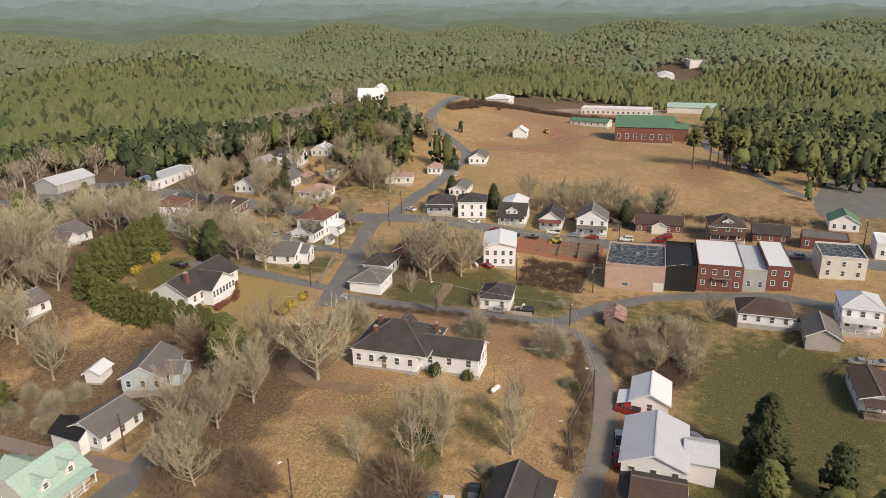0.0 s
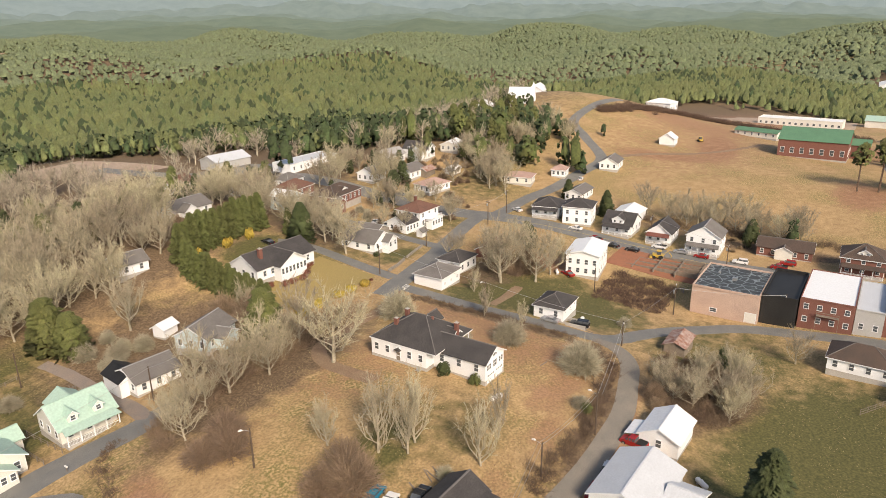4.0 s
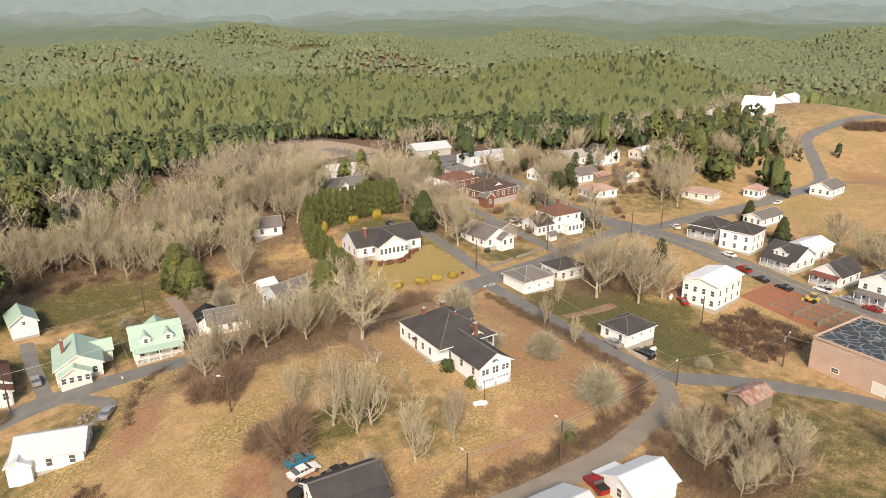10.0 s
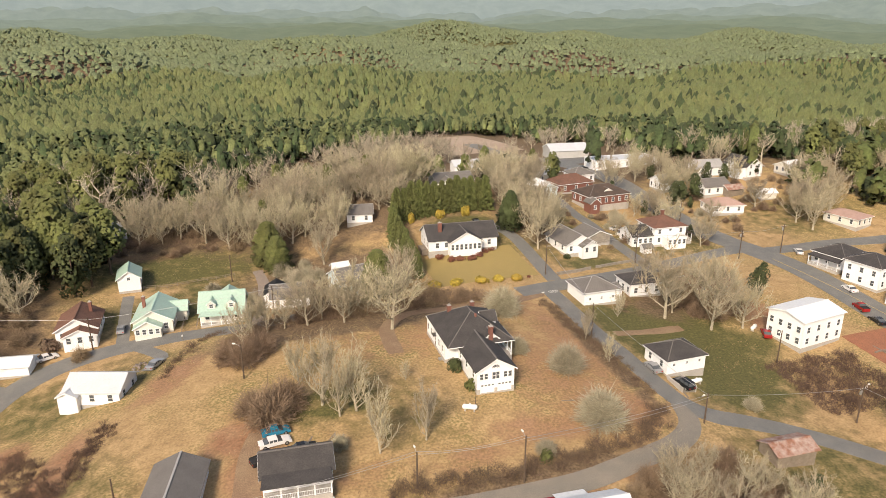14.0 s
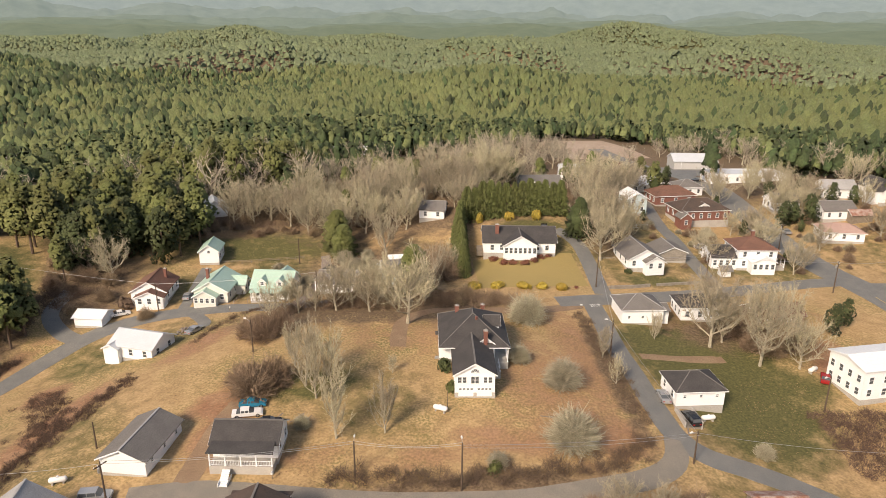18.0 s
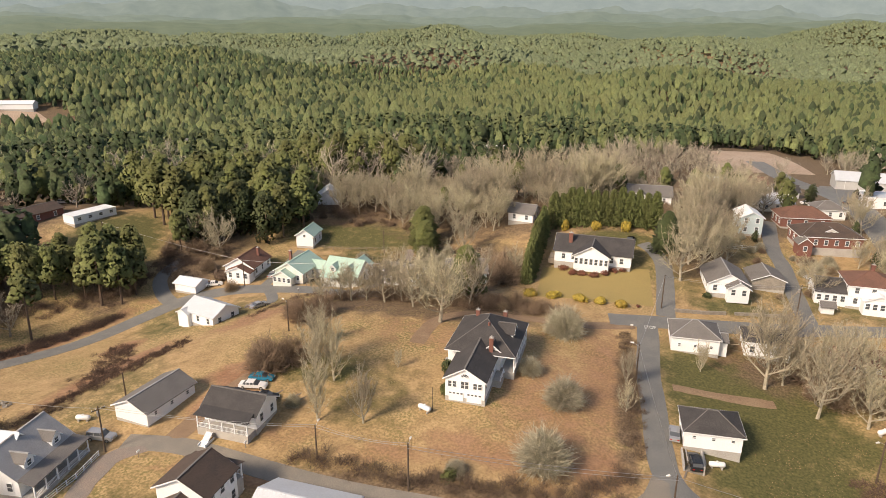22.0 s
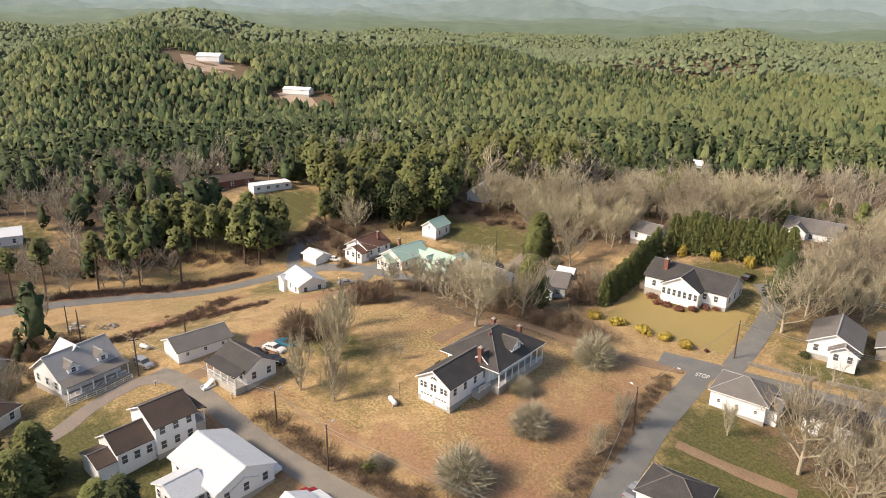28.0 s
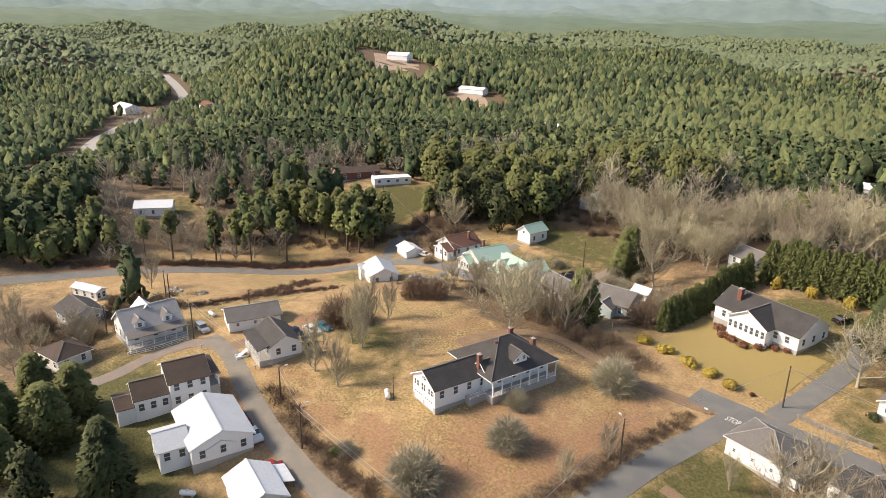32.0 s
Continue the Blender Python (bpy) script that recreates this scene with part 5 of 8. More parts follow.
house("shop", 87.5, -97.0, -4, 13.5, 11.5, 6.2, "flat", 0, "tar_roof", "cream_siding", "square pale store with a patched tar roof", wins=(("W", 3, 4.6), ("W", 3, 1.8), ("S", 3, 4.6)), base=0, foundation="", category="shop")
t = house("house", 52.0, -71.5, -4, 9.0, 12.5, 2.7, "hip", 2.8, "brown_shingle", "white_siding", "white cottage with a dark brown hipped roof", wins=(("W", 4, 1.5),), base=1.2)
gable_front(t, -3.5, 1.5, -11.0, -6.0, -1.0, 2.8, 1.0, "cream_siding", "brown_shingle", "y", 0.3)
house("garage", 43.0, -82.6, -6, 10.0, 7.2, 3.2, "gable", 2.0, "grey_shingle", "block", "grey block garage with a grey gabled roof", ridge="x", category="garage", base=0.1)
t = house("house", 53.0, -93.0, -6, 10.5, 8.8, 5.6, "hip", 2.3, "silver_metal", "white_siding", "white two-story house with a silver roof and porches", wins=two_floor(3), base=0.4)
porch(t, -7.6, -5.25, -4.2, 4.2, 0.4, 3.0, 4, side="W", roof_mat="silver_metal")
t = house("mobile_home", 17.5, -86.5, -4, 12.5, 7.0, 2.7, "gable", 1.2, "brown_shingle", "white_siding", "white mobile home with a brown roof and a deck", wins=(("W", 2, 1.5), ("S", 3, 1.5), ("N", 3, 1.5)), category="mobile home", base=0.6)
porch(t, -8.8, -6.3, -2.5, 3.0, 0.6, 2.9, 3, side="W", mat="wood_grey", roof_mat="brown_shingle")

# the silver-roofed house, its shed, and the tall house by the lane
t = house("house", -19.5, -42.8, -4, 13.0, 10.0, 3.0, "gable", 2.0, "silver_metal", "white_siding", "white house with a silver metal roof beside the lane", ridge="x", wins=W4, base=0.9)
gable_front(t, -3.0, 4.0, -9.5, -4.8, -0.8, 3.4, 1.5, "white_siding", "silver_metal", "y", 0.4, (("S", 3, 2.2), ("E", 2, 2.2)))
gable_front(t, 4.0, 6.4, -2.5, 2.0, -0.8, 3.0, 0.9, "white_siding", "silver_metal", "x", 0.3, (("E", 1, 2.0),))
part("ramp", mesh_from(*boxes(((-9.5, -6.5, 2.0, 3.4, -0.8, 0.6), (-9.5, -6.5, 3.3, 3.4, 0.6, 1.5))), "wood_grey"), t)
t = house("shed", -0.5, -42.6, -4, 8.6, 6.8, 3.0, "gable", 1.7, "white_metal", "white_siding", "white metal-roofed shed with an open lean-to", ridge="x", category="shed", base=0.2, wins=(("W", 1, 1.8),))
part("lean_to", mesh_from([(-4.5, 3.3, 2.9), (0.5, 3.3, 2.9), (0.5, 6.0, 2.2), (-4.5, 6.0, 2.2), (-4.5, 3.3, 2.8), (0.5, 3.3, 2.8), (0.5, 6.0, 2.1), (-4.5, 6.0, 2.1)], [(0, 1, 2, 3), (7, 6, 5, 4), (0, 4, 5, 1), (1, 5, 6, 2), (2, 6, 7, 3), (3, 7, 4, 0)], "white_metal"), t)
for px in (-4.3, -1.9, 0.3):
    part("post", mesh_from(*box(px - 0.08, px + 0.08, 5.75, 5.9, -0.8, 2.15), "wood_grey"), t)
t = house("house", -36.0, -42.5, -4, 8.5, 7.0, 5.2, "gable", 2.2, "brown_shingle", "white_siding", "tall white house with a dark brown roof and stacked porches", ridge="y", wins=(("E", 3, 1.5), ("E", 3, 4.2), ("W", 2, 1.5), ("W", 2, 4.2)), base=0.6)
gable_front(t, -3.4, 3.4, -9.5, -3.4, -0.8, 3.6, 2.0, "white_siding", "brown_shingle", "y", 0.35, (("E", 3, 2.0),))
gable_front(t, -3.0, 3.0, -12.5, -9.4, -1.2, 2.2, 1.0, "white_siding", "brown_shingle", "y", 0.3)
porch(t, -4.0, 4.0, 3.5, 5.4, 0.6, 2.9, 4, side="N"), porch(t, -4.0, 4.0, 3.5, 5.4, 3.2, 5.4, 4, side="N", roof_mat="brown_shingle")
t = house("house", -68.0, -41.5, 4, 9.5, 12.0, 3.0, "gable", 3.4, "pale_shingle", "white_siding", "white house with grey roof, two dormers and a deep porch", ridge="y", wins=W4, base=0.9)
gable_front(t, -4.6, 0.5, -3.5, 3.5, 3.0, 4.2, 3.3, "white_siding", "white_metal", "x", 0.4)
for dy in (-3.0, 3.0):
    gable_front(t, 1.2, 4.4, dy - 1.0, dy + 1.0, 3.9, 5.4, 0.9, "white_siding", "grey_shingle", "x", 0.25, (("E", 1, 4.9, 0.8, 0.9),))
porch(t, 4.7, 7.4, -6.2, 6.2, 0.9, 3.4, 6, side="E", roof_mat="grey_shingle")
house("house", -66.0, -59.0, 20, 8.0, 7.0, 2.6, "hip", 2.0, "brown_shingle", "cream_siding", "small weathered house with a brown hipped roof", wins=W2)

# across the valley to the west
house("house", -147.0, 71.5, 72, 15.0, 6.0, 2.6, "flat", 0, "white_metal", "white_siding", "long low white building on a lawn", wins=(("S", 4, 1.5, 1.2, 0.9),), parapet=0.1, category="building")
t = house("house", -166.0, 66.0, 76, 18.0, 9.5, 2.8, "gable", 1.5, "brown_shingle", "red_brick", "brick ranch house with a brown roof", wins=W4)
t = house("house", -181.0, -12.0, 66, 13.0, 8.0, 3.2, "gable", 1.8, "white_metal", "white_siding", "white building with a pale metal roof", wins=W2, category="building")

# houses along the main street
t = house("house", 121.5, 31.0, 10, 11, 10, 3.3, "hip", 2.6, "dark_shingle", "white_siding", "white bungalow with a black hipped roof and dormer", wins=W4, base=0.8)
porch(t, -7.8, -5.5, -4.5, 4.5, 0.8, 3.3, 4, side="W", roof_mat="dark_shingle")
house("house", 119.5, 18.5, 10, 10, 10, 6.0, "hip", 2.4, "dark_shingle", "white_siding", "square white two-story house with a dark hipped roof", wins=two_floor(3), base=0.5)
t = house("house", 120.0, 3.0, 0, 11, 10, 3.2, "gable", 3.0, "dark_shingle", "white_siding", "white house with a black roof and wide front dormer", ridge="y", wins=W4, base=0.6)
porch(t, -7.6, -5.5, -4.6, 4.6, 0.6, 3.1, 5, side="W", roof_mat="dark_shingle")
gable_front(t, -5.2, 0, -2.0, 2.0, 3.8, 5.4, 1.2, "white_siding", "dark_shingle", "x", 0.3, (("W", 2, 4.8, 0.7, 0.8),))
house("garage", 135.0, 5.0, 0, 12, 9, 3.0, "gable", 1.6, "white_metal", "white_siding", "pale metal-roofed building behind the houses", category="garage")
t = house("house", 120.5, -11.0, 0, 11, 8.0, 3.2, "gable", 3.0, "dark_shingle", "white_siding", "white bungalow with a dark gabled roof and brick porch", wins=W4, base=0.7)
porch(t, -7.8, -5.5, -3.6, 3.6, 0.7, 3.2, 4, side="W", roof_mat="red_roof")
t = house("house", 118.5, -25.5, 0, 10, 10.5, 5.6, "gable", 3.2, "grey_shingle", "white_siding", "tall white house with a steep front gable and porch", wins=two_floor(3), base=0.6)
porch(t, -7.4, -5.0, -5.0, 5.0, 0.6, 3.2, 6, side="W", roof_mat="grey_shingle")
t = house("house", 127.0, -48.5, 0, 9, 16, 2.8, "gable", 2.0, "brown_shingle", "red_brick", "low brick ranch house with a dark brown roof", ridge="y", wins=(("W", 5, 1.4),))
gable_front(t, -6.0, -4.0, -2.5, 2.5, -0.4, 3.0, 1.3, "cream_siding", "brown_shingle", "x", 0.4)
t = house("house", 119.5, -70.0, 0, 11, 11.5, 4.8, "hip", 3.4, "brown_shingle", "red_brick", "brown-roofed brick house with a dormer and deep porch", wins=two_floor(3), base=0.6)
porch(t, -7.8, -5.5, -5.4, 5.4, 0.6, 3.2, 5, side="W", roof_mat="brown_shingle")
gable_front(t, -4.2, -1, -1.6, 1.6, 5.6, 7.0, 1.0, "cream_siding", "brown_shingle", "x", 0.3, (("W", 2, 6.5, 0.7, 0.8),))
house("house", 118.5, -84.0, -4, 9, 11, 2.8, "gable", 2.0, "dark_shingle", "red_brick", "brick bungalow with a dark roof", ridge="y", wins=W4)
house("shop", 112.0, -99.0, -10, 9, 13.5, 3.6, "flat", 0, "grey_shingle", "red_brick", "long low brick shop with a grey roof", wins=(("W", 4, 1.8),), base=0, foundation="", category="shop", parapet=0.2)
house("house", 132.5, -109.5, -8, 9, 9, 3.2, "gable", 2.6, "school_green", "white_siding", "white house with a green roof", wins=W4)
house("shop", 104.0, -118.0, -10, 12, 14, 4.5, "flat", 0, "white_metal", "white_siding", "white flat-roofed shop on the main street", wins=(("W", 4, 2.0),), base=0, foundation="", category="shop")

# houses behind the cross street
t = house("house", 152.5, 57.5, 12, 8.5, 11.5, 2.7, "hip", 1.6, "pink_roof", "cream_siding", "low house with a faded pink roof and carport", wins=W4)
house("house", 171.5, 47.0, 8, 6.5, 6.0, 2.8, "hip", 2.0, "pink_roof", "white_siding", "small white house with a pinkish hipped roof", wins=W2)
t = house("house", 121.0, 81.5, -12, 12.0, 8.5, 2.7, "hip", 2.0, "pink_roof", "white_siding", "long white house with a faded brown hipped roof", wins=W4)
t = house("house", 150.0, 106.5, 5, 8.0, 12.0, 4.2, "gable", 2.8, "dark_shingle", "white_siding", "white house with a steep dark roof and two gables", ridge="y", wins=two_floor(2))
gable_front(t, -6.5, -3.5, -4.5, 0, -0.4, 4.4, 2.0, "white_siding", "dark_shingle", "x")
house("house", 128.0, 97.0, 0, 11, 8, 3.0, "gable", 2.2, "grey_shingle", "white_siding", "white house with a grey roof among bare trees", wins=W4)
house("house", 116.0, 108.0, 0, 9, 8, 3.0, "gable", 2.2, "grey_shingle", "white_siding", "white gabled house in the trees", wins=W4)
house("building", 121.5, 149.0, -2, 30, 11, 3.6, "flat", 0, "silver_metal", "white_siding", "long low pale building beside a parking lot", wins=(("S", 7, 1.8),), foundation="", base=0, category="building", parapet=0.2)
house("house", 76.0, 139.0, 10, 11, 8, 3.0, "gable", 2.2, "white_metal", "cream_siding", "pale house with a white roof", wins=W4)
house("building", 60.0, 178.0, -5, 14, 9, 4.0, "gable", 2.0, "silver_metal", "white_siding", "pale metal building at the wood's edge", category="building")
house("house", 196.0, 32.0, 5, 12, 8, 3.0, "gable", 2.2, "grey_shingle", "white_siding", "white house standing by the field", wins=W4)
house("house", 150.0, 30.0, 0, 13, 7, 2.8, "gable", 1.6, "grey_shingle", "white_siding", "pale house behind the main street", wins=W2)

# on the hill
t = house("church", 281.0, 117.0, 15, 9, 14, 5.0, "gable", 4.2, "white_metal", "white_siding", "small white church with a steep roof", ridge="y", wins=(("W", 4, 2.4, 0.8, 2.2),), category="church")
part("steeple", mesh_from(*boxes(((-1.2, 1.2, -8.5, -6.1, -0.5, 9.0),)), "white_siding"), t), part("spire", mesh_from([(-1.3, -8.6, 9), (1.3, -8.6, 9), (1.3, -6.0, 9), (-1.3, -6.0, 9), (0, -7.3, 13)], [(0, 1, 4), (1, 2, 4), (2, 3, 4), (3, 0, 4), (3, 2, 1, 0)], "white_metal"), t)
house("house", 283.0, 144.0, 10, 10, 10, 3.6, "gable", 2.6, "white_metal", "white_siding", "white house beside the church", wins=W4)
house("house", 336.0, 131.0, 10, 18, 12, 4.0, "gable", 3.6, "white_metal", "white_siding", "large white house with a pale roof on the hill", wins=W4)
house("building", 343.0, 48.0, -8, 12, 16, 4.2, "hip", 2.4, "white_metal", "white_siding", "white building with a pale green-grey roof on the hilltop", wins=W4, category="building")
t = house("school", 273.0, -45.0, -3, 22.0, 30.0, 8.2, "gable", 4.6, "school_green", "red_brick", "large red brick school hall with a green roof", ridge="y", wins=(("W", 7, 3.2, 1.6, 2.6), ("S", 4, 3.2, 1.6, 2.6)), base=0.6, category="school", fascia="")
gable_front(t, 4, 14, -23, -15, -1, 6.0, 2.2, "red_brick", "school_green", "y", fascia="")
house("mobile_home", 315.0, -14.0, -18, 8, 24, 3.0, "gable", 1.4, "school_green", "cream_siding", "long pale classroom trailer with a green roof", ridge="y", wins=(("W", 6, 1.7),), category="trailer")
house("building", 405.0, -28.0, -5, 14, 50, 4.4, "flat", 0, "white_metal", "cream_siding", "very long low pale building with a white roof", wins=(("W", 14, 2.0, 1.4, 1.4),), foundation="", base=0, category="building")
house("building", 430.0, -82.0, -5, 16, 34, 4.6, "gable", 2.4, "green_metal", "cream_siding", "long building with a green metal roof", ridge="y", category="building")
house("building", 410.0, -118.0, -5, 16, 34, 4.6, "flat", 0, "green_metal", "red_brick", "low brick building with a green roof", category="building", foundation="", base=0)
house("shed", 249.5, 20.0, 0, 7, 7.5, 3.2, "gable", 2.4, "white_metal", "white_siding", "lone white shed on the graded field", category="shed")
t = house("shed", 40.8, -35.2, -2, 7.8, 4.6, 2.6, "gable", 0.9, "rust_metal", "wood_grey", "old plank shed with a rusty tin roof", category="shed", base=0.0, foundation="", fascia="")
house("building", -560.0, 336.0, 30, 24, 12, 5, "gable", 3, "white_metal", "white_siding", "large white house on a cleared hilltop", category="house")
house("building", -424.0, 330.0, 20, 26, 9, 4, "gable", 2, "white_metal", "white_siding", "long white building in a forest clearing", category="building")
house("house", -215.0, 176.0, 20, 14, 9, 3.4, "gable", 2, "grey_shingle", "cream_siding", "grey-roofed house among trees", wins=W2)
house("building", -45.0, 244.0, 5, 20, 9, 3.0, "gable", 1.5, "white_metal", "white_siding", "pale low building at the forest edge", category="building")


# more houses and sheds between the hedge, the main street and the wood
house("house", 61.8, 104.5, 4, 6.5, 9.0, 5.2, "gable", 1.6, "white_metal", "blue_siding", "narrow pale two-story house in bare trees", ridge="y", wins=two_floor(2), base=0.4)
house("house", 80.5, 119.5, 6, 15.0, 9.5, 3.0, "hip", 2.8, "russet_shingle", "red_brick", "brick house with a rusty brown hipped roof", wins=W4, base=0.6)
house("house", 91.0, 131.0, 3, 9.5, 8.0, 3.0, "hip", 2.3, "grey_shingle", "white_siding", "small white house with a grey hipped roof by the street", wins=W4, base=0.5)
house("house", 73.5, 180.0, 4, 16.0, 10.0, 3.2, "gable", 2.6, "russet_shingle", "white_siding", "long white house with a tan-brown roof", wins=W4, base=0.4)
house("garage", 85.5, 166.0, 2, 9.0, 7.0, 2.8, "gable", 1.9, "dark_shingle", "white_siding", "white garage with a dark roof behind the houses", wins=W2, base=0.2, category="garage")
house("building", 123.0, 203.0, -6, 20.0, 13.0, 4.2, "gable", 2.6, "silver_metal", "grey_siding", "broad metal-roofed building beside the bare lot", category="building", base=0.1)
house("house", 167.0, 99.0, 10, 10.0, 8.0, 2.8, "gable", 1.7, "white_metal", "cream_siding", "pale house half hidden at the wood's edge", wins=W2)
house("house", 138.5, 114.0, -6, 11.0, 7.5, 3.4, "gable", 2.4, "pale_shingle", "white_siding", "white house with a pale grey roof below the wood", wins=W4)
house("shed", 134.0, 92.5, 0, 7.0, 4.5, 2.4, "gable", 1.2, "rust_metal", "wood_grey", "long rusty-roofed shed behind a house", category="shed", base=0.0, foundation="")
house("shed", 142.5, 84.5, -8, 6.0, 4.0, 2.2, "gable", 1.0, "white_metal", "cream_siding", "small pale shed at the edge of the grass", category="shed", base=0.1)
house("trailer", 120.0, 199.0, 5, 9.0, 2.8, 3.4, "flat", 0, "white_metal", "white_metal", "white box trailer parked on the lot", category="trailer", base=0.5, foundation="", parapet=0.05)
house("building", -592.0, 66.0, 10, 26, 14, 5, "gable", 3, "white_metal", "white_siding", "white roadside building in the valley", category="building")
house("building", -562.0, 130.0, 5, 18, 11, 5, "gable", 3, "red_roof", "white_siding", "red-roofed roadside building in the valley", category="building")
house("building", -343.0, 30.0, 0, 18, 12, 4, "gable", 2.5, "silver_metal", "white_siding", "pale metal building beside the highway", category="building")
house("house", -268.0, 282.0, 30, 14, 9, 3.2, "gable", 2.2, "white_metal", "white_siding", "white house in a gap of the forest", wins=W2)
house("house", -213.0, 240.0, 10, 14, 9, 3.2, "gable", 2.2, "grey_shingle", "cream_siding", "pale house in a gap of the forest", wins=W2)
house("building", 854.0, -82.0, 0, 46, 20, 6, "gable", 3, "white_metal", "white_siding", "white building in a far clearing", category="building")
house("building", 905.0, -120.0, 8, 36, 18, 6, "flat", 0, "white_metal", "cream_siding", "low pale building in a far clearing", category="building", foundation="", base=0)
house("house", -92.0, -52.0, 12, 10.0, 8.0, 2.8, "gable", 2.2, "dark_shingle", "grey_siding", "grey house with a dark roof behind bare trees", wins=W2)
house("trailer", -111.0, -47.0, 30, 9.0, 3.0, 2.8, "gable", 0.6, "white_metal", "white_siding", "white caravan beside the lower road", wins=W2, category="trailer", base=0.3)
# ---- woods ----
RNG = np.random.default_rng(5)


def soft(v, height):
    """Shading directions of a crown: outward from its core and a little up."""
    d = np.array([tuple(q) for q in v]) - (0, 0, height * 0.5)
    d = d / np.linalg.norm(d, axis=1)[:, None] + (0, 0, 0.45)
    return d / np.linalg.norm(d, axis=1)[:, None]


def crown_template(rng, sides=4, slim=1.0, tall=False):
    """A ragged rounded crown top, one unit high."""
    rings = ((0.36, 0.2), (0.66, 0.19), (0.86, 0.1)) if tall else ((0.42, 0.22), (0.78, 0.15))
    v, f = [], []
    lean = rng.normal(size=2) * 0.03
    for z, r in rings:
        for s in range(sides):
            a = 2 * math.pi * s / sides + rng.normal() * 0.25
            rr = r * slim * rng.uniform(0.6, 1.3)
            v.append((rr * math.cos(a) + lean[0] * z, rr * math.sin(a) + lean[1] * z, z + rng.normal() * 0.06))
    v.append((lean[0], lean[1], 1.0))
    for k in range(len(rings) - 1):
        for s in range(sides):
            p, q = k * sides + s, k * sides + (s + 1) % sides
            f += [(p, q, q + sides), (p, q + sides, p + sides)]
    t = (len(rings) - 1) * sides
    f += [(t + s, t + (s + 1) % sides, len(v) - 1) for s in range(sides)]
    return np.array(v), np.array(f), soft(v, 0.7)


def tuft(rng, c, out, s):
    """One spray of needles: a small open pyramid that points outward."""
    out = out / np.linalg.norm(out)
    side = np.cross(out, (rng.normal(), rng.normal(), rng.normal()))
    side /= np.linalg.norm(side)
    up = np.cross(out, side)
    tip = c + out * s * 0.75
    ring = [c + (side * math.cos(t) + up * math.sin(t)) * s * rng.uniform(0.7, 1.2) - out * s * 0.25 for t in (0, 2.1, 4.2)]
    return [tip, *ring], [(1, 2, 0), (2, 3, 0), (3, 1, 0)]


def lobed_crown(rng, height, width, bottom, lobes, tufts, size):
    """A crown of rounded lobes, each a shell of sprays, with gaps between."""
    v, f = [], []
    for k in range(lobes):
        u = (k + 0.5) / lobes
        z = bottom + (0.93 - bottom) * u
        reach = width * math.sin(math.pi * min(1, 0.25 + 0.75 * u)) ** 0.8 * rng.uniform(0.45, 1.0)
        a = 2.4 * k + rng.normal() * 0.4
        c0 = np.array((math.cos(a) * reach * 0.75, math.sin(a) * reach * 0.75, z)) * height
        r0 = height * width * rng.uniform(0.34, 0.52)
        for _ in range(tufts):
            d = rng.normal(size=3) * (1, 1, 0.75) + (0, 0, 0.25)
            d /= np.linalg.norm(d)
            tv, tf = tuft(rng, c0 + d * r0 * rng.uniform(0.65, 1.0), d + (0, 0, 0.2), height * size * rng.uniform(0.7, 1.3))
            f += [tuple(i + len(v) for i in q) for q in tf]
            v += tv
    return v, f


def near_template(rng, width, lobes, tufts, size):
    v, f = lobed_crown(rng, 1.0, width, 0.16, lobes, tufts, size)
    cv, cf, _ = crown_template(rng, 5, width * 3.6)
    f += [tuple(i + len(v) for i in q) for q in cf]
    v += [q * (1, 1, 0.93) for q in cv]
    return np.array(v), np.array(f), soft(v, 1.0)


def scatter(points, heights, templates, widths):
    """Many crowns in three arrays: corners, triangles, shading directions."""
    V, F, N, n = [], [], [], 0
    which = RNG.integers(0, len(templates), len(points))
    turn = RNG.uniform(0, 2 * math.pi, len(points))
    for k, (tv, tf, tn) in enumerate(templates):
        sel = np.where(which == k)[0]
        if not len(sel):
            continue
        c, s = np.cos(turn[sel])[:, None], np.sin(turn[sel])[:, None]
        h, w = heights[sel], widths[sel]
        x = (tv[None, :, 0] * c - tv[None, :, 1] * s) * (h * w)[:, None] + points[sel, 0][:, None]
        y = (tv[None, :, 0] * s + tv[None, :, 1] * c) * (h * w)[:, None] + points[sel, 1][:, None]
        z = tv[None, :, 2] * h[:, None] + points[sel, 2][:, None]
        V.append(np.stack([x, y, z], -1).reshape(-1, 3))
        N.append(np.stack([tn[None, :, 0] * c - tn[None, :, 1] * s, tn[None, :, 0] * s + tn[None, :, 1] * c, tn[None, :, 2] + 0 * c], -1).reshape(-1, 3))
        F.append((tf[None] + (np.arange(len(sel)) * len(tv))[:, None, None] + n).reshape(-1, 3))
        n += len(sel) * len(tv)
    return np.concatenate(V), np.concatenate(F), np.concatenate(N)


def cells(x0, x1, y0, y1, pitch):
    X, Y = np.meshgrid(np.arange(x0, x1, pitch), np.arange(y0, y1, pitch))
    p = np.stack([X.ravel(), Y.ravel()], 1)
    return p + RNG.uniform(-0.48, 0.48, p.shape) * pitch


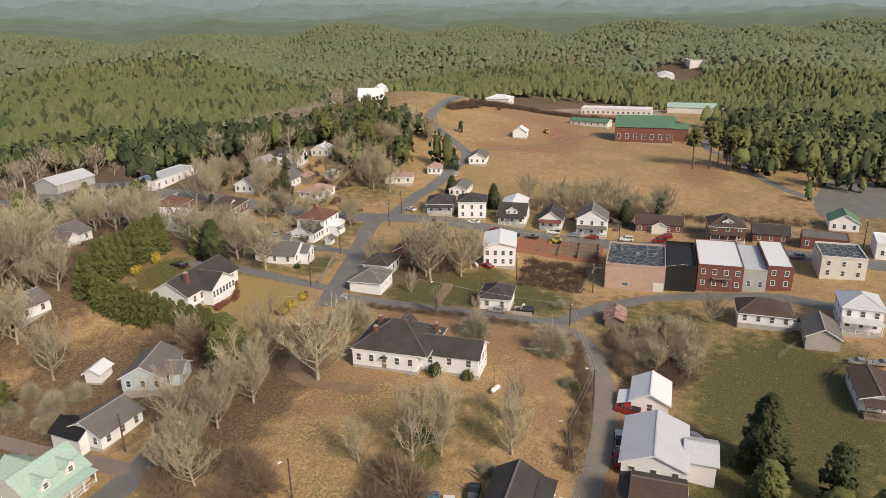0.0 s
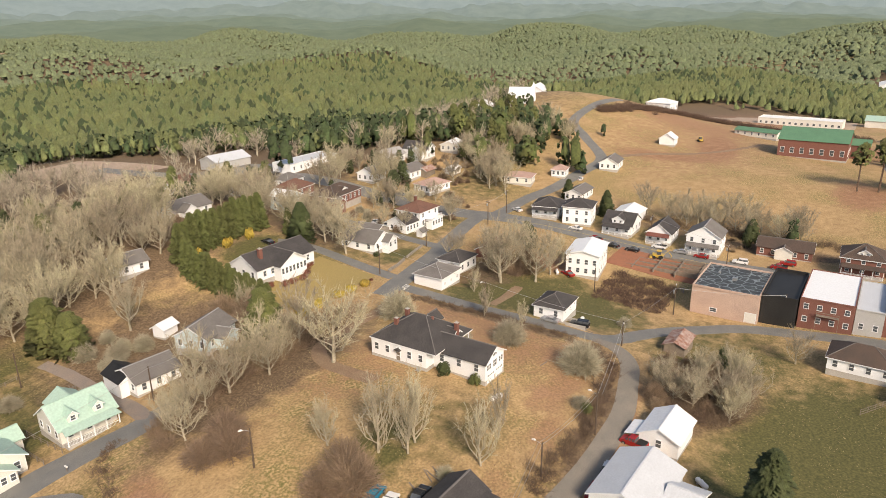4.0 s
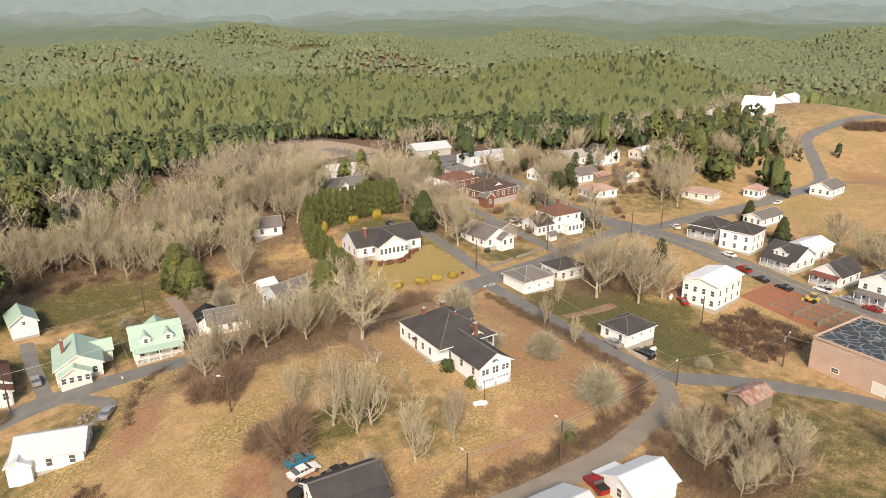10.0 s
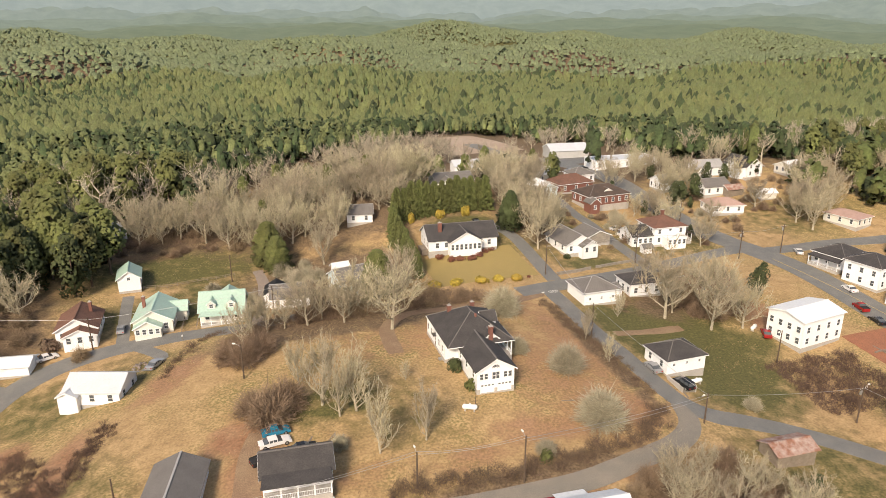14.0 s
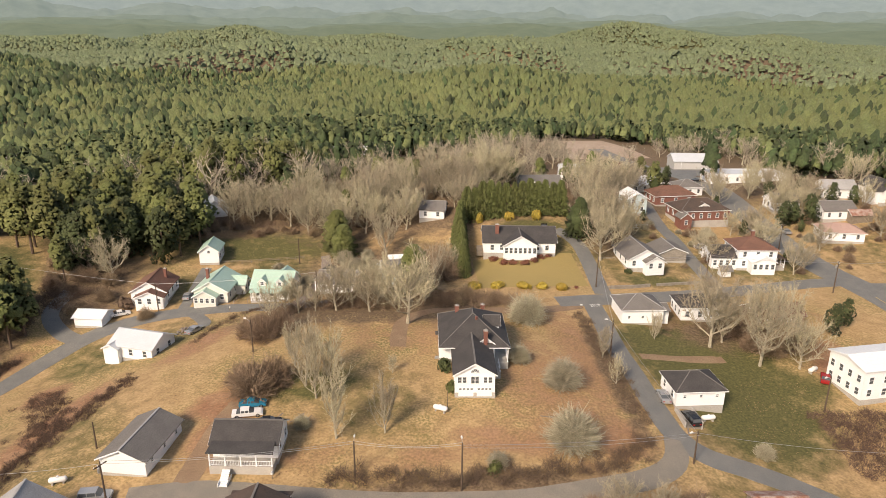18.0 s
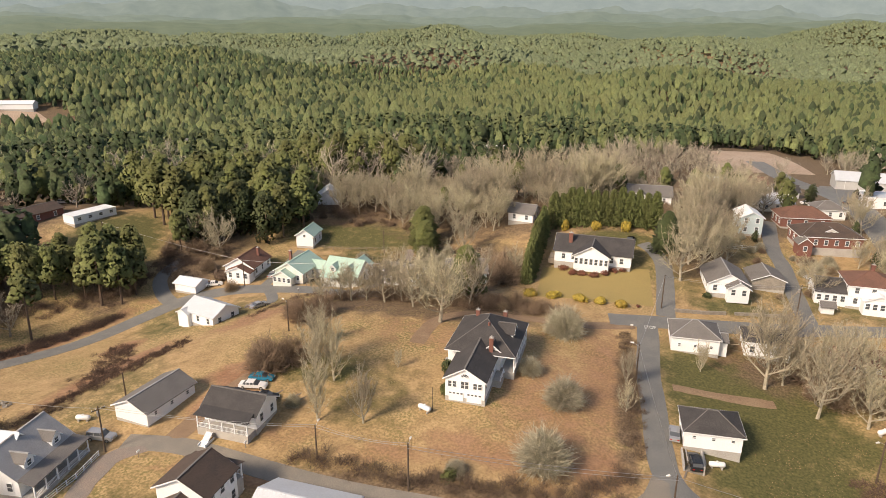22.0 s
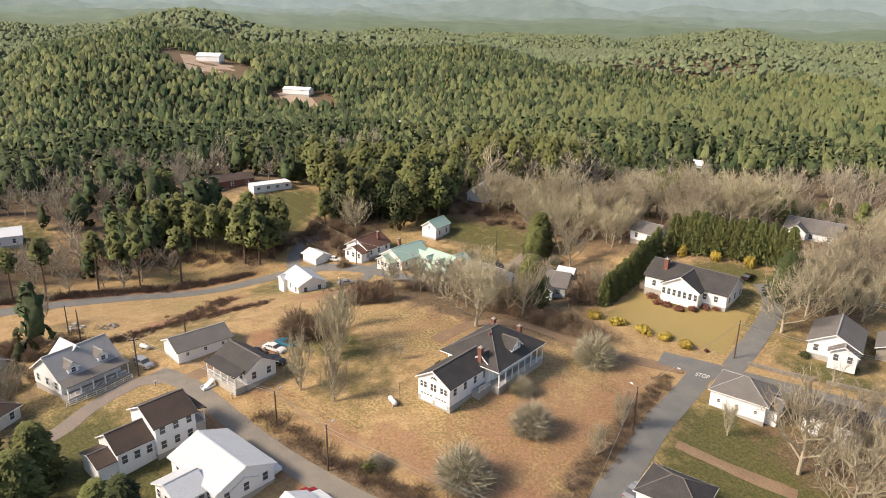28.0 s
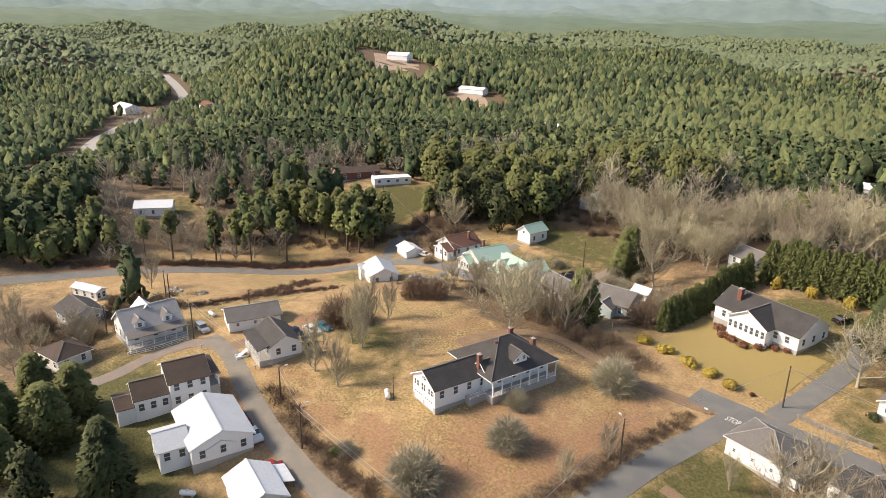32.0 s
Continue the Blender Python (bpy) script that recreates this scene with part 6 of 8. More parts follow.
CLEAR = (  # open or built-up ground, without pines: centre, half sizes
    (235, -15, 120, 84), (300, 60, 75, 62), (60, 40, 130, 150), (-20, 40, 90, 115), (-131, 64, 22, 27), (-172, -14, 38, 24), (-90, 20, 50, 60), (-168, 66, 22, 20), (-70, -120, 110, 95), (-130, -60, 22, 40), (80, 205, 95, 52), (-45, 246, 26, 12),
    (-545, 320, 66, 34), (-408, 318, 38, 22), (-215, 175, 24, 10), (285, 122, 50, 36), (-95, 95, 22, 22), (430, 10, 130, 130), (300, -70, 45, 22), (-300, 45, 30, 14), (50, -120, 152, 110), (25, 120, 120, 50), (92, 266, 36, 42), (-592, 70, 44, 26), (-556, 128, 24, 16), (-520, 52, 40, 20), (-343, 28, 28, 22), (-268, 276, 16, 22), (-213, 232, 18, 20), (856, -98, 62, 30), (-115, -28, 30, 52), (20, 165, 70, 34), (630, 1580, 125, 75), (592, 1475, 115, 90),
)

THIN = (  # stands where leafless trees take the place of most pines: centre, half sizes, share of pines left
    (-205, 25, 75, 60, 0.4), (-200, 85, 45, 40, 0.5), (60, 215, 110, 30, 0.3), (-480, 70, 60, 30, 0.4), (-70, 185, 60, 24, 0.45), (-230, 170, 50, 30, 0.5), (240, 145, 60, 30, 0.45), (-115, 125, 50, 28, 0.6),
)


def open_ground(p):
    keep = np.ones(len(p), bool)
    ragged = 1 + 0.16 * np.sin(p[:, 0] / 9 + p[:, 1] / 13) + 0.14 * np.sin(p[:, 0] / 4.1 - p[:, 1] / 5.3) + RNG.normal(size=len(p)) * 0.09
    for cx, cy, sx, sy in CLEAR:
        keep &= ((p[:, 0] - cx) / sx) ** 2 + ((p[:, 1] - cy) / sy) ** 2 > ragged
    for cx, cy, sx, sy, share in THIN:
        inside = ((p[:, 0] - cx) / sx) ** 2 + ((p[:, 1] - cy) / sy) ** 2 < ragged
        keep &= ~inside | (RNG.uniform(0, 1, len(p)) < share)
    return keep & (off_highway(p[:, 0], p[:, 1]) > 13)


def in_sector(p):
    """The side of the place that the flight looks towards."""
    a = np.degrees(np.arctan2(p[:, 1] + 60, p[:, 0]))
    return ((a > -32) & (a < 192)) | (a < -168)


def forest():
    fine = [near_template(RNG, w, 9, 9, 0.062) for w in (0.2, 0.22, 0.25, 0.27, 0.2, 0.23)]
    mid = [near_template(RNG, w, 6, 5, 0.075) for w in (0.2, 0.23, 0.26, 0.22, 0.19, 0.24)]
    broad = [crown_template(RNG, 4, w, True) for w in (1.0, 1.2, 0.9, 1.1, 1.0, 0.85)]
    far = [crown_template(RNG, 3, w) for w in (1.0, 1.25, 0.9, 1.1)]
    # The farther the ring, the more haze its base colour carries.
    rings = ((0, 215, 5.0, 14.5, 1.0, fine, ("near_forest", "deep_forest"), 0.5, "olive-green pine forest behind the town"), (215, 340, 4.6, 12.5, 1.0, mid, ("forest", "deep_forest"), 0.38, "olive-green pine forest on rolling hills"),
             (340, 850, 4.7, 11.5, 1.1, broad, ("forest", "deep_forest"), 0.11, "farther pine forest on the hills"), (850, 2150, 7.8, 11, 2.0, far, ("far_forest",), 0.0, "distant hazy wooded hills of pine"))
    for r0, r1, pitch, h0, wide, temps, mats, share, label in rings:
        p = cells(-r1, r1, -r1 if r0 else -200, r1, pitch)
        d = np.hypot(p[:, 0], p[:, 1])
        p = p[(d >= r0) & (d < r1) & in_sector(p)]
        p = p[open_ground(p)]
        stand = np.sin(p[:, 0] / 37 + 1.3 * np.sin(p[:, 1] / 53)) * np.sin(p[:, 1] / 44 + np.sin(p[:, 0] / 61))
        dark = RNG.uniform(0, 1, len(p)) < share * (1 + 0.8 * stand) + 0.4 * step(-p[:, 0], 120, 320)
        for k, mat in enumerate(mats):
            q = p[dark == bool(k)] if len(mats) > 1 else p
            z = land(q[:, 0], q[:, 1])
            h = h0 * RNG.uniform(0.55, 1.25, len(q)) * (1 + 0.16 * np.sin(q[:, 0] / 60) * np.sin(q[:, 1] / 75)) * (1.08 if k else 1.0)
            w = wide * RNG.uniform(0.7, 1.35, len(q))
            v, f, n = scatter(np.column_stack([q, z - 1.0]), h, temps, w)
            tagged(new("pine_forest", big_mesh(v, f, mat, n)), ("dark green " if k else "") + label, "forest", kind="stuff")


forest()


def bare_tree(rng, height, spread=0.42, twigs=700, stem=0.25, limbs=9, wide_twig=0.03, upright=0.9, girth=1.0, lift=1.0):
    """Trunk, limbs and branches in one mesh, twigs in another."""
    tv, tf, segs = [], [], []

    def add(points, radii, sides):
        v, f = tube(points, radii, sides, False)
        tf.extend(tuple(i + len(tv) for i in q) for q in f)
        tv.extend(v)

    r0 = (height * 0.015 + 0.05) * girth
    top = Vector((rng.normal() * 0.03 * height, rng.normal() * 0.03 * height, height * 0.66))
    mid = top * 0.5 + Vector((rng.normal() * 0.02, rng.normal() * 0.02, 0)) * height
    add([(0, 0, -0.4), mid, top], [r0 * 1.15, r0 * 0.7, r0 * 0.22], 6)
    for k in range(limbs):
        t = stem + (1 - stem) * (k + rng.uniform(0, 0.8)) / limbs
        base = mid * (t / 0.5) if t < 0.5 else mid.lerp(top, (t - 0.5) / 0.5)
        a = 2.4 * k + rng.normal() * 0.4
        out = height * spread * rng.uniform(0.6, 1.05) * (1.1 - 0.55 * t)
        rise = height * rng.uniform(0.34, 0.5) * (1.2 - 0.5 * t) * lift
        end = base + Vector((math.cos(a) * out, math.sin(a) * out, rise))
        bend = base.lerp(end, 0.5) + Vector((math.cos(a) * out * 0.12, math.sin(a) * out * 0.12, -rise * 0.1))
        add([base, bend, end], [r0 * 0.48, r0 * 0.3, r0 * 0.08], 4)
        segs += [(base, bend, 0.5), (bend, end, 0.8)]
        for _ in range(5):
            u = rng.uniform(0.1, 0.95)
            q = base.lerp(bend, u * 2) if u < 0.5 else bend.lerp(end, u * 2 - 1)
            b = a + rng.normal() * 1.1
            e2 = q + Vector((math.cos(b) * out * 0.42, math.sin(b) * out * 0.42, rise * rng.uniform(0.3, 0.85)))
            add([q, e2], [r0 * 0.24, r0 * 0.07], 3)
            segs += [(q, e2, 1.0)] * 2
    segs.append((mid.lerp(top, 0.4), top, 1.0))
    wv, wf = [], []

    def blade(q, d, ln, w):
        side = d.orthogonal().normalized()
        side.rotate(Matrix.Rotation(rng.uniform(0, 6.28), 3, d))
        n = len(wv)
        wv.extend((q - side * w, q + side * w, q + d * ln))
        wf.append((n, n + 1, n + 2))

    for _ in range(twigs):
        a, b, k = segs[rng.integers(len(segs))]
        q = a.lerp(b, rng.uniform(0.15, 1.0))
        d = ((b - a).normalized() * 0.6 + Vector((rng.normal(), rng.normal(), rng.normal())) * 0.55 + Vector((0, 0, upright * 0.6))).normalized()
        ln = height * rng.uniform(0.08, 0.19) * k
        blade(q, d, ln, wide_twig * rng.uniform(0.7, 1.3))
        for _ in range(2):
            d2 = (d + Vector((rng.normal(), rng.normal(), rng.normal())) * 0.5).normalized()
            blade(q + d * ln * rng.uniform(0.25, 0.75), d2, ln * 0.65, wide_twig * 0.7)
    return (tv, tf), (wv, wf)


def conifer(rng, height, spread=0.3, clumps=620, bottom=0.12, loose=0.0, taper=0.7, fine=1.0):
    tv, tf = tube([(0, 0, -0.4), (0, 0, height * 0.95)], [height * 0.02 + 0.06, 0.03], 6, False)
    v, f = [], []
    for k in range(clumps):
        u = rng.uniform(0, 1) ** 0.8
        z = bottom + (1 - bottom) * u
        r = spread * height * (1 - u) ** taper * (1 if not loose else rng.uniform(0.75, 1.2)) + 0.15
        a = rng.uniform(0, 6.283) if not loose else (2.4 * int(u * 14) + rng.integers(0, 5) * 1.256 + rng.normal() * 0.22)
        rr = r * rng.uniform(0.35, 1.0) ** 0.5 * (0.84 + 0.22 * math.sin(3 * a + 11 * u) * math.sin(2 * a - 17 * u + 1) + 0.12 * math.sin(7 * a + 23 * u))
        c = Vector((math.cos(a) * rr, math.sin(a) * rr, height * z + rr * rng.normal() * 0.08))
        s = height * rng.uniform(0.022, 0.05) * fine
        out = Vector((math.cos(a), math.sin(a), rng.normal() * 0.35 - 0.1)).normalized()
        side = Vector((-math.sin(a), math.cos(a), rng.normal() * 0.4)).normalized()
        up = out.cross(side)
        n = len(v)
        v += [c + out * s * 1.5, c - out * s * 0.8 + side * s * 0.9, c - out * s * 0.8 - side * s * 0.9, c + up * s * 0.8 * (1 if up.z > 0 else -1), c + side * s * 0.5 - up * s * 0.3]
        f += [(n, n + 1, n + 3), (n + 1, n + 2, n + 3), (n + 2, n, n + 3), (n, n + 4, n + 2)]
    return (tv, tf), (v, f)


def leafy_bush(rng, sx, sy, sz, leaves=420):
    v, f = [], []
    lumps = [(Vector((rng.normal() * 0.3, rng.normal() * 0.3, rng.uniform(0.3, 0.75))), rng.uniform(0.4, 0.75)) for _ in range(7)]
    for _ in range(leaves):
        c0, r = lumps[rng.integers(len(lumps))]
        d = Vector((rng.normal(), rng.normal(), rng.normal() * 0.8 + 0.2)).normalized()
        c = c0 + d * r * rng.uniform(0.7, 1.02)
        if c.z < 0:
            c.z = rng.uniform(0, 0.2)
        t = d.orthogonal().normalized()
        t.rotate(Matrix.Rotation(rng.uniform(0, 6.28), 3, d))
        b = d.cross(t)
        s = rng.uniform(0.10, 0.19)
        n = len(v)
        for q in (c + t * s, c + b * s * 0.8 + d * 0.05, c - t * s, c - b * s * 0.8 + d * 0.05):
            v.append((q.x * sx, q.y * sy, q.z * sz))
        f += [(n, n + 1, n + 2), (n, n + 2, n + 3)]
    return v, f


def round_shrub(rng, height, width, stems):
    """Fine stems that fan from the root to a rounded outline, with side twigs near their ends."""
    tv, tf = tube([(0, 0, -0.3), (0, 0, height * 0.25)], [0.16, 0.08], 5, False)
    v, f = [], []
    for k in range(stems):
        d = rng.normal(size=3) * (1, 1, 0.8)
        d[2] = abs(d[2]) + 0.12
        d /= np.linalg.norm(d)
        p = np.array((rng.normal() * 0.25, rng.normal() * 0.25, 0.0))
        tip = p + d * (width, width, height) * rng.uniform(0.75, 1.04)
        for j in range(5):
            if j:
                u = rng.uniform(0.5, 0.95)
                a, b = p + (tip - p) * u, p + (tip - p) * u + (d + rng.normal(size=3) * 0.6) * height * 0.2
            else:
                a, b = p, tip
            s = rng.normal(size=3)
            s *= 0.046 / np.linalg.norm(s)
            f.append((len(v), len(v) + 1, len(v) + 2))
            v += [a - s, a + s, b]
    return (tv, tf), (v, f)


def make_tree(kind, tm, cm, trunk_mat, crown_mat, label, cat, group):
    t = thing(kind, 0, 0, -200, 0, label, cat, group)
    if crown_mat in ("pine", "dark_conifer"):
        part("trunk", mesh_from(*tm, trunk_mat), t)
        v = np.array([tuple(q) for q in cm[0]])
        part("crown", big_mesh(v, np.array(cm[1]), crown_mat, soft(v, v[:, 2].max())), t)
        return t
    part("trunk", mesh_from(*tm, trunk_mat), t)
    part("crown", mesh_from(*cm, crown_mat), t)
    return t


def plant(proto, spots, scale0, rng):
    """One tree of the kinds at each spot: x, y and height; the kinds were built scale0 high."""
    for x, y, h in spots:
        t = proto[rng.integers(len(proto))]
        s = h / scale0
        w = s * rng.uniform(0.88, 1.12)
        m = Matrix.Translation((x, y, zat(x, y) - 0.1)) @ Matrix.Rotation(rng.uniform(0, 6.28), 4, "Z") @ Matrix.Diagonal((w, w, s, 1))
        copy_thing(t, m)


def drop(protos):
    for t in protos:
        for o in (*t.children_recursive, t):
            bpy.data.objects.remove(o)


trng = np.random.default_rng(11)
oaks = [make_tree("bare_tree", *bare_tree(trng, 14.0, 0.48, 820, 0.14, 14, 0.05, 0.8, 1.3), "bark", "twig", "leafless grey-brown hardwood tree in winter", "tree", "bare trees") for _ in range(5)]
slim = [make_tree("sapling", *bare_tree(trng, 10.0, 0.27, 520, 0.06, 15, 0.042, 1.2, 1.0), "bark", "twig", "slim leafless young tree with pale twigs", "tree", "saplings") for _ in range(3)]
shrubs = [make_tree("bare_shrub", *round_shrub(trng, 5.0, 3.1, 1100), "bark", "twig_olive", "rounded leafless shrub with dense grey twigs", "shrub", "bare shrubs") for _ in range(3)]
russet = [make_tree("bare_shrub", *round_shrub(trng, 5.0, 3.2, 520), "bark", "twig_red", "leafless russet shrub with dense twigs", "shrub", "russet shrubs") for _ in range(2)]
pines = [make_tree("pine_tree", tube([(0, 0, -0.4), (0.1, 0, 8), (0, 0.1, 15)], [0.3, 0.22, 0.06], 6, False), lobed_crown(trng, 16.0, w, 0.34, 15, 46, 0.034), "pine_bark", "pine", "tall olive-green pine with layered branches", "tree", "pines") for w in (0.22, 0.25, 0.28, 0.24)]
cedars = [make_tree("evergreen_tree", tube([(0, 0, -0.4), (0, 0, 11)], [0.25, 0.06], 6, False), lobed_crown(trng, 12.0, 0.3, 0.1, 18, 46, 0.032), "pine_bark", "dark_conifer", "broad dark evergreen tree with a rounded crown", "tree", "evergreens") for _ in range(3)]
firs = [make_tree("conifer", *conifer(trng, 12.0, 0.36, 3400, 0.02, 0.0, 0.6, 0.78), "pine_bark", "dark_conifer", "broad dark green conifer, leafy to the ground", "tree", "conifers") for _ in range(3)]
rounds = [make_tree("rounded_evergreen", *conifer(trng, 12.0, 0.4, 3600, 0.02, 0.0, 0.42, 0.72), "pine_bark", "pine", "broad olive evergreen with a rounded crown to the ground", "tree", "rounded evergreens") for _ in range(3)]

tall_pines = [make_tree("tall_pine", tube([(0, 0, -0.4), (0.2, 0, 9), (0, 0.2, 15.4)], [0.28, 0.2, 0.06], 6, False), lobed_crown(trng, 16.0, w, 0.58, 8, 34, 0.036), "pine_bark", "pine", "tall field pine with a long bare trunk", "tree", "field pines") for w in (0.2, 0.24)]
TALL = [(208.6, -73, 22), (206, -81.5, 21), (208, -86, 19), (206, -65.6, 20), (181, -108.5, 14), (182.4, -112, 13), (212, -77, 18), (-137, -18, 17), (-131, -6, 18), (-126, 4, 17), (-120, 14, 18), (-139, -26, 15), (-134, 2, 16)]
OAKS = [(-68.5, -54.8, 9), (-107.6, -31.8, 9), (-15, 20, 15), (-22, 33, 12), (-11, 33, 13), (-28, 34, 10), (52, 16, 17), (60, 9, 15), (70, 27, 10), (39, 60, 13), (45, 78, 13), (52, 94, 11), (58, 35, 9), (-104, 69, 12), (-97, 67, 12), (-88, 110, 15), (-77, 121, 12),
        (-61, 111, 11), (-48, 119, 16), (-53, 113, 12), (-24, 115, 15), (-15, 107, 15), (-28, 94, 13), (-6, 134, 17), (2, 111, 15), (-21, 77, 13), (-70, -55, 9), (-46, 27, 8), (-33, 40, 11), (-3, 57, 8), (16, -38, 7), (14, -44, 8),
        (25, -53, 8), (22, -37, 6), (50, -59, 8), (30, -50, 8), (19, -48, 8), (25, -43, 7), (34, -49, 7)]
PINES = [(-103, 72, 19), (-96, 100, 20), (-99, 80, 18), (-116, 76, 22), (-134, 93, 20), (-126, 95, 17), (-115, 34, 21), (-110, 36, 18), (-109, 41, 15), (-122, 42, 19), (-78, 140, 24), (-91, 153, 24),
         (-74, 163, 21), (-65, 163, 21), (-108, 170, 21), (78, 130, 13), (-145, 23, 17), (-130, 39, 16), (-125, 44, 15), (-152, 19, 14), (-139, 31, 15), (-109, 64, 14), (-92, 92, 22), (-125, 82, 19), (-121, 97, 21)]
FIRS = [(36, 74, 12), (-15.5, -60.5, 15), (-90, -43.5, 4.2), (133, 13, 10), (136, -37, 8), (146, 33, 8), (69, 160, 9), (75, 154, 8), (78, 128, 7), (55, 168, 8), (60, 154, 8)]
SAPS = [(-34, -5, 12.5), (-27, -20, 10.5), (-28.5, -8.5, 11.5), (-19, -19, 9.5), (-31.5, -9, 9.5), (-37, 3, 8), (40, 18, 6.5), (25, -3, 5.5), (25, 7, 7), (-18, -2, 3.5)]
SHRUBS = [(12, 23, 6.5), (14, -5, 5.5), (12, -22, 6.5), (7, 3, 3.5), (-1, -27, 2.5), (-33, -17, 2.5), (46, -21, 2.5), (-52, 72, 3)]
RUSSET = [(-43, -7, 7.5), (-40, -3, 6), (-46, -3, 5), (-46, 16, 6), (-49, 19, 5), (-43, 20, 5.5), (-81, 45, 3.5)]


def spread(spots, cx, cy, sx, sy, turn, count, h0, h1):
    """More of a kind, scattered over an oval of woodland and clear of houses and roads."""
    c, s = math.cos(radians(turn)), math.sin(radians(turn))
    made = tries = 0
    while made < count and tries < count * 30:
        tries += 1
        a, r = trng.uniform(0, 6.283), math.sqrt(trng.uniform(0, 1))
        u, v = sx * r * math.cos(a), sy * r * math.sin(a)
        x, y = cx + u * c - v * s, cy + u * s + v * c
        if all(math.hypot(x - q[0], y - q[1]) > 3.0 for q in spots) and not built(x, y, 2.5):
            spots.append((round(x, 1), round(y, 1), round(trng.uniform(h0, h1), 1)))
            made += 1


# saplings and brush between the lot and the houses behind it
spread(OAKS, -26, 33, 20, 4, 0, 8, 7, 10)
spread(RUSSET, -16, 36, 26, 4, -5, 14, 2.5, 4.2)
RUSSET += [(-6.6, 60.8, 7), (-5.2, 53.7, 7)]
spread(OAKS, -22, 104, 34, 13, 0, 24, 9, 14)
spread(PINES, -10, 125, 60, 18, 0, 9, 9, 14)
spread(OAKS, -55, 112, 34, 9, -5, 18, 9, 13)
spread(OAKS, 48, 84, 10, 20, 0, 12, 9, 13)
spread(OAKS, 5, 125, 45, 14, 0, 30, 10, 15)
spread(OAKS, 62, 122, 14, 24, 0, 16, 9, 13)
spread(OAKS, 112, 120, 16, 30, 0, 14, 9, 13)
spread(OAKS, 22, -47, 12, 7, -15, 7, 5, 8)
spread(RUSSET, 22, -42, 14, 9, -25, 20, 2.5, 4.5)
spread(RUSSET, -105, 62, 9, 16, 20, 12, 3, 5)
spread(OAKS, 62, 16, 12, 12, 0, 5, 9, 13)
spread(RUSSET, 68, 20, 9, 7, 0, 8, 4, 6)
spread(OAKS, 143, -25, 5, 45, -3, 16, 8, 12)
spread(OAKS, 145, 85, 25, 40, 0, 18, 9, 14)
spread(OAKS, 215, 80, 26, 20, 0, 14, 10, 14)
spread(OAKS, -85, -68, 20, 9, 10, 8, 6, 9)
spread(RUSSET, -88, -50, 16, 16, 10, 16, 2.5, 4.5)
CEDARS = [(-21, -70.5, 11), (-98.7, -40.4, 5), (83.1, 21, 8), (88.5, 25, 7), (36.5, -45.5, 5.5), (128, -37, 7), (95.5, 83, 5.5), (-103, 84, 15), (-96, 88, 14)]
spread(CEDARS, 130, 100, 40, 16, 0, 6, 7, 11)
spread(CEDARS, 20, 145, 80, 34, 0, 16, 7, 12)
spread(CEDARS, -100, 92, 20, 24, 15, 18, 12, 18)
spread(PINES, -98, 98, 22, 26, 15, 16, 15, 20)
spread(PINES, -120, 105, 30, 30, 0, 22, 16, 22)
spread(PINES, -85, 160, 34, 22, 0, 26, 16, 22)
spread(PINES, -128, 37, 26, 5, 30, 14, 12, 17)
spread(PINES, 202, 95, 40, 22, 25, 30, 10, 17)
spread(PINES, 20, 150, 80, 30, 0, 16, 9, 14)
spread(PINES, 225, -95, 30, 14, 0, 10, 12, 16)
spread(RUSSET, 88, 74, 32, 26, 0, 26, 1.4, 3.0)
spread(RUSSET, 132, 96, 34, 24, 0, 26, 1.6, 3.4)
spread(RUSSET, 128, -10, 10, 46, 0, 16, 1.2, 2.6)
spread(RUSSET, 30, 106, 50, 10, 0, 22, 1.8, 3.6)
spread(RUSSET, -60, 104, 36, 8, 0, 22, 1.8, 3.6)
spread(SHRUBS, 92, 90, 34, 30, 0, 14, 1.6, 3.2)
spread(SHRUBS, -30, 66, 14, 14, 0, 8, 2.0, 4.0)
spread(CEDARS, 100, 92, 40, 34, 0, 10, 3.5, 6.5)
spread(OAKS, 92, 78, 26, 24, 0, 9, 7, 11)
plant(oaks, OAKS, 14.0, trng)
plant(pines, PINES, 16.0, trng)
plant(tall_pines, TALL, 16.0, trng)
plant(cedars, CEDARS, 12.0, trng)
plant(firs, FIRS, 12.0, trng)
plant(rounds, [(-13.2, 40.5, 13.5), (-36, 84.5, 13), (-33.8, 79.5, 10.5), (-25.5, -59.5, 8.5), (-36, -66, 12), (-43, -60.5, 10.5), (-48, -66, 12), (-40, -73, 13), (-31, -74, 10)], 12.0, trng)
plant(slim, SAPS, 10.0, trng)
plant(shrubs, SHRUBS, 5.0, trng)
plant(russet, RUSSET, 5.0, trng)
drop(rounds + tall_pines + cedars + oaks + slim + shrubs + russet + pines + firs)


def join_meshes(items):
    V, F, n = [], [], 0
    for v, f in items:
        V.append(np.array([tuple(q) for q in v]))
        for q in f:
            F.append((q[0] + n, q[1] + n, q[2] + n))
            if len(q) == 4:
                F.append((q[0] + n, q[2] + n, q[3] + n))
        n += len(v)
    return np.concatenate(V), np.array(F)


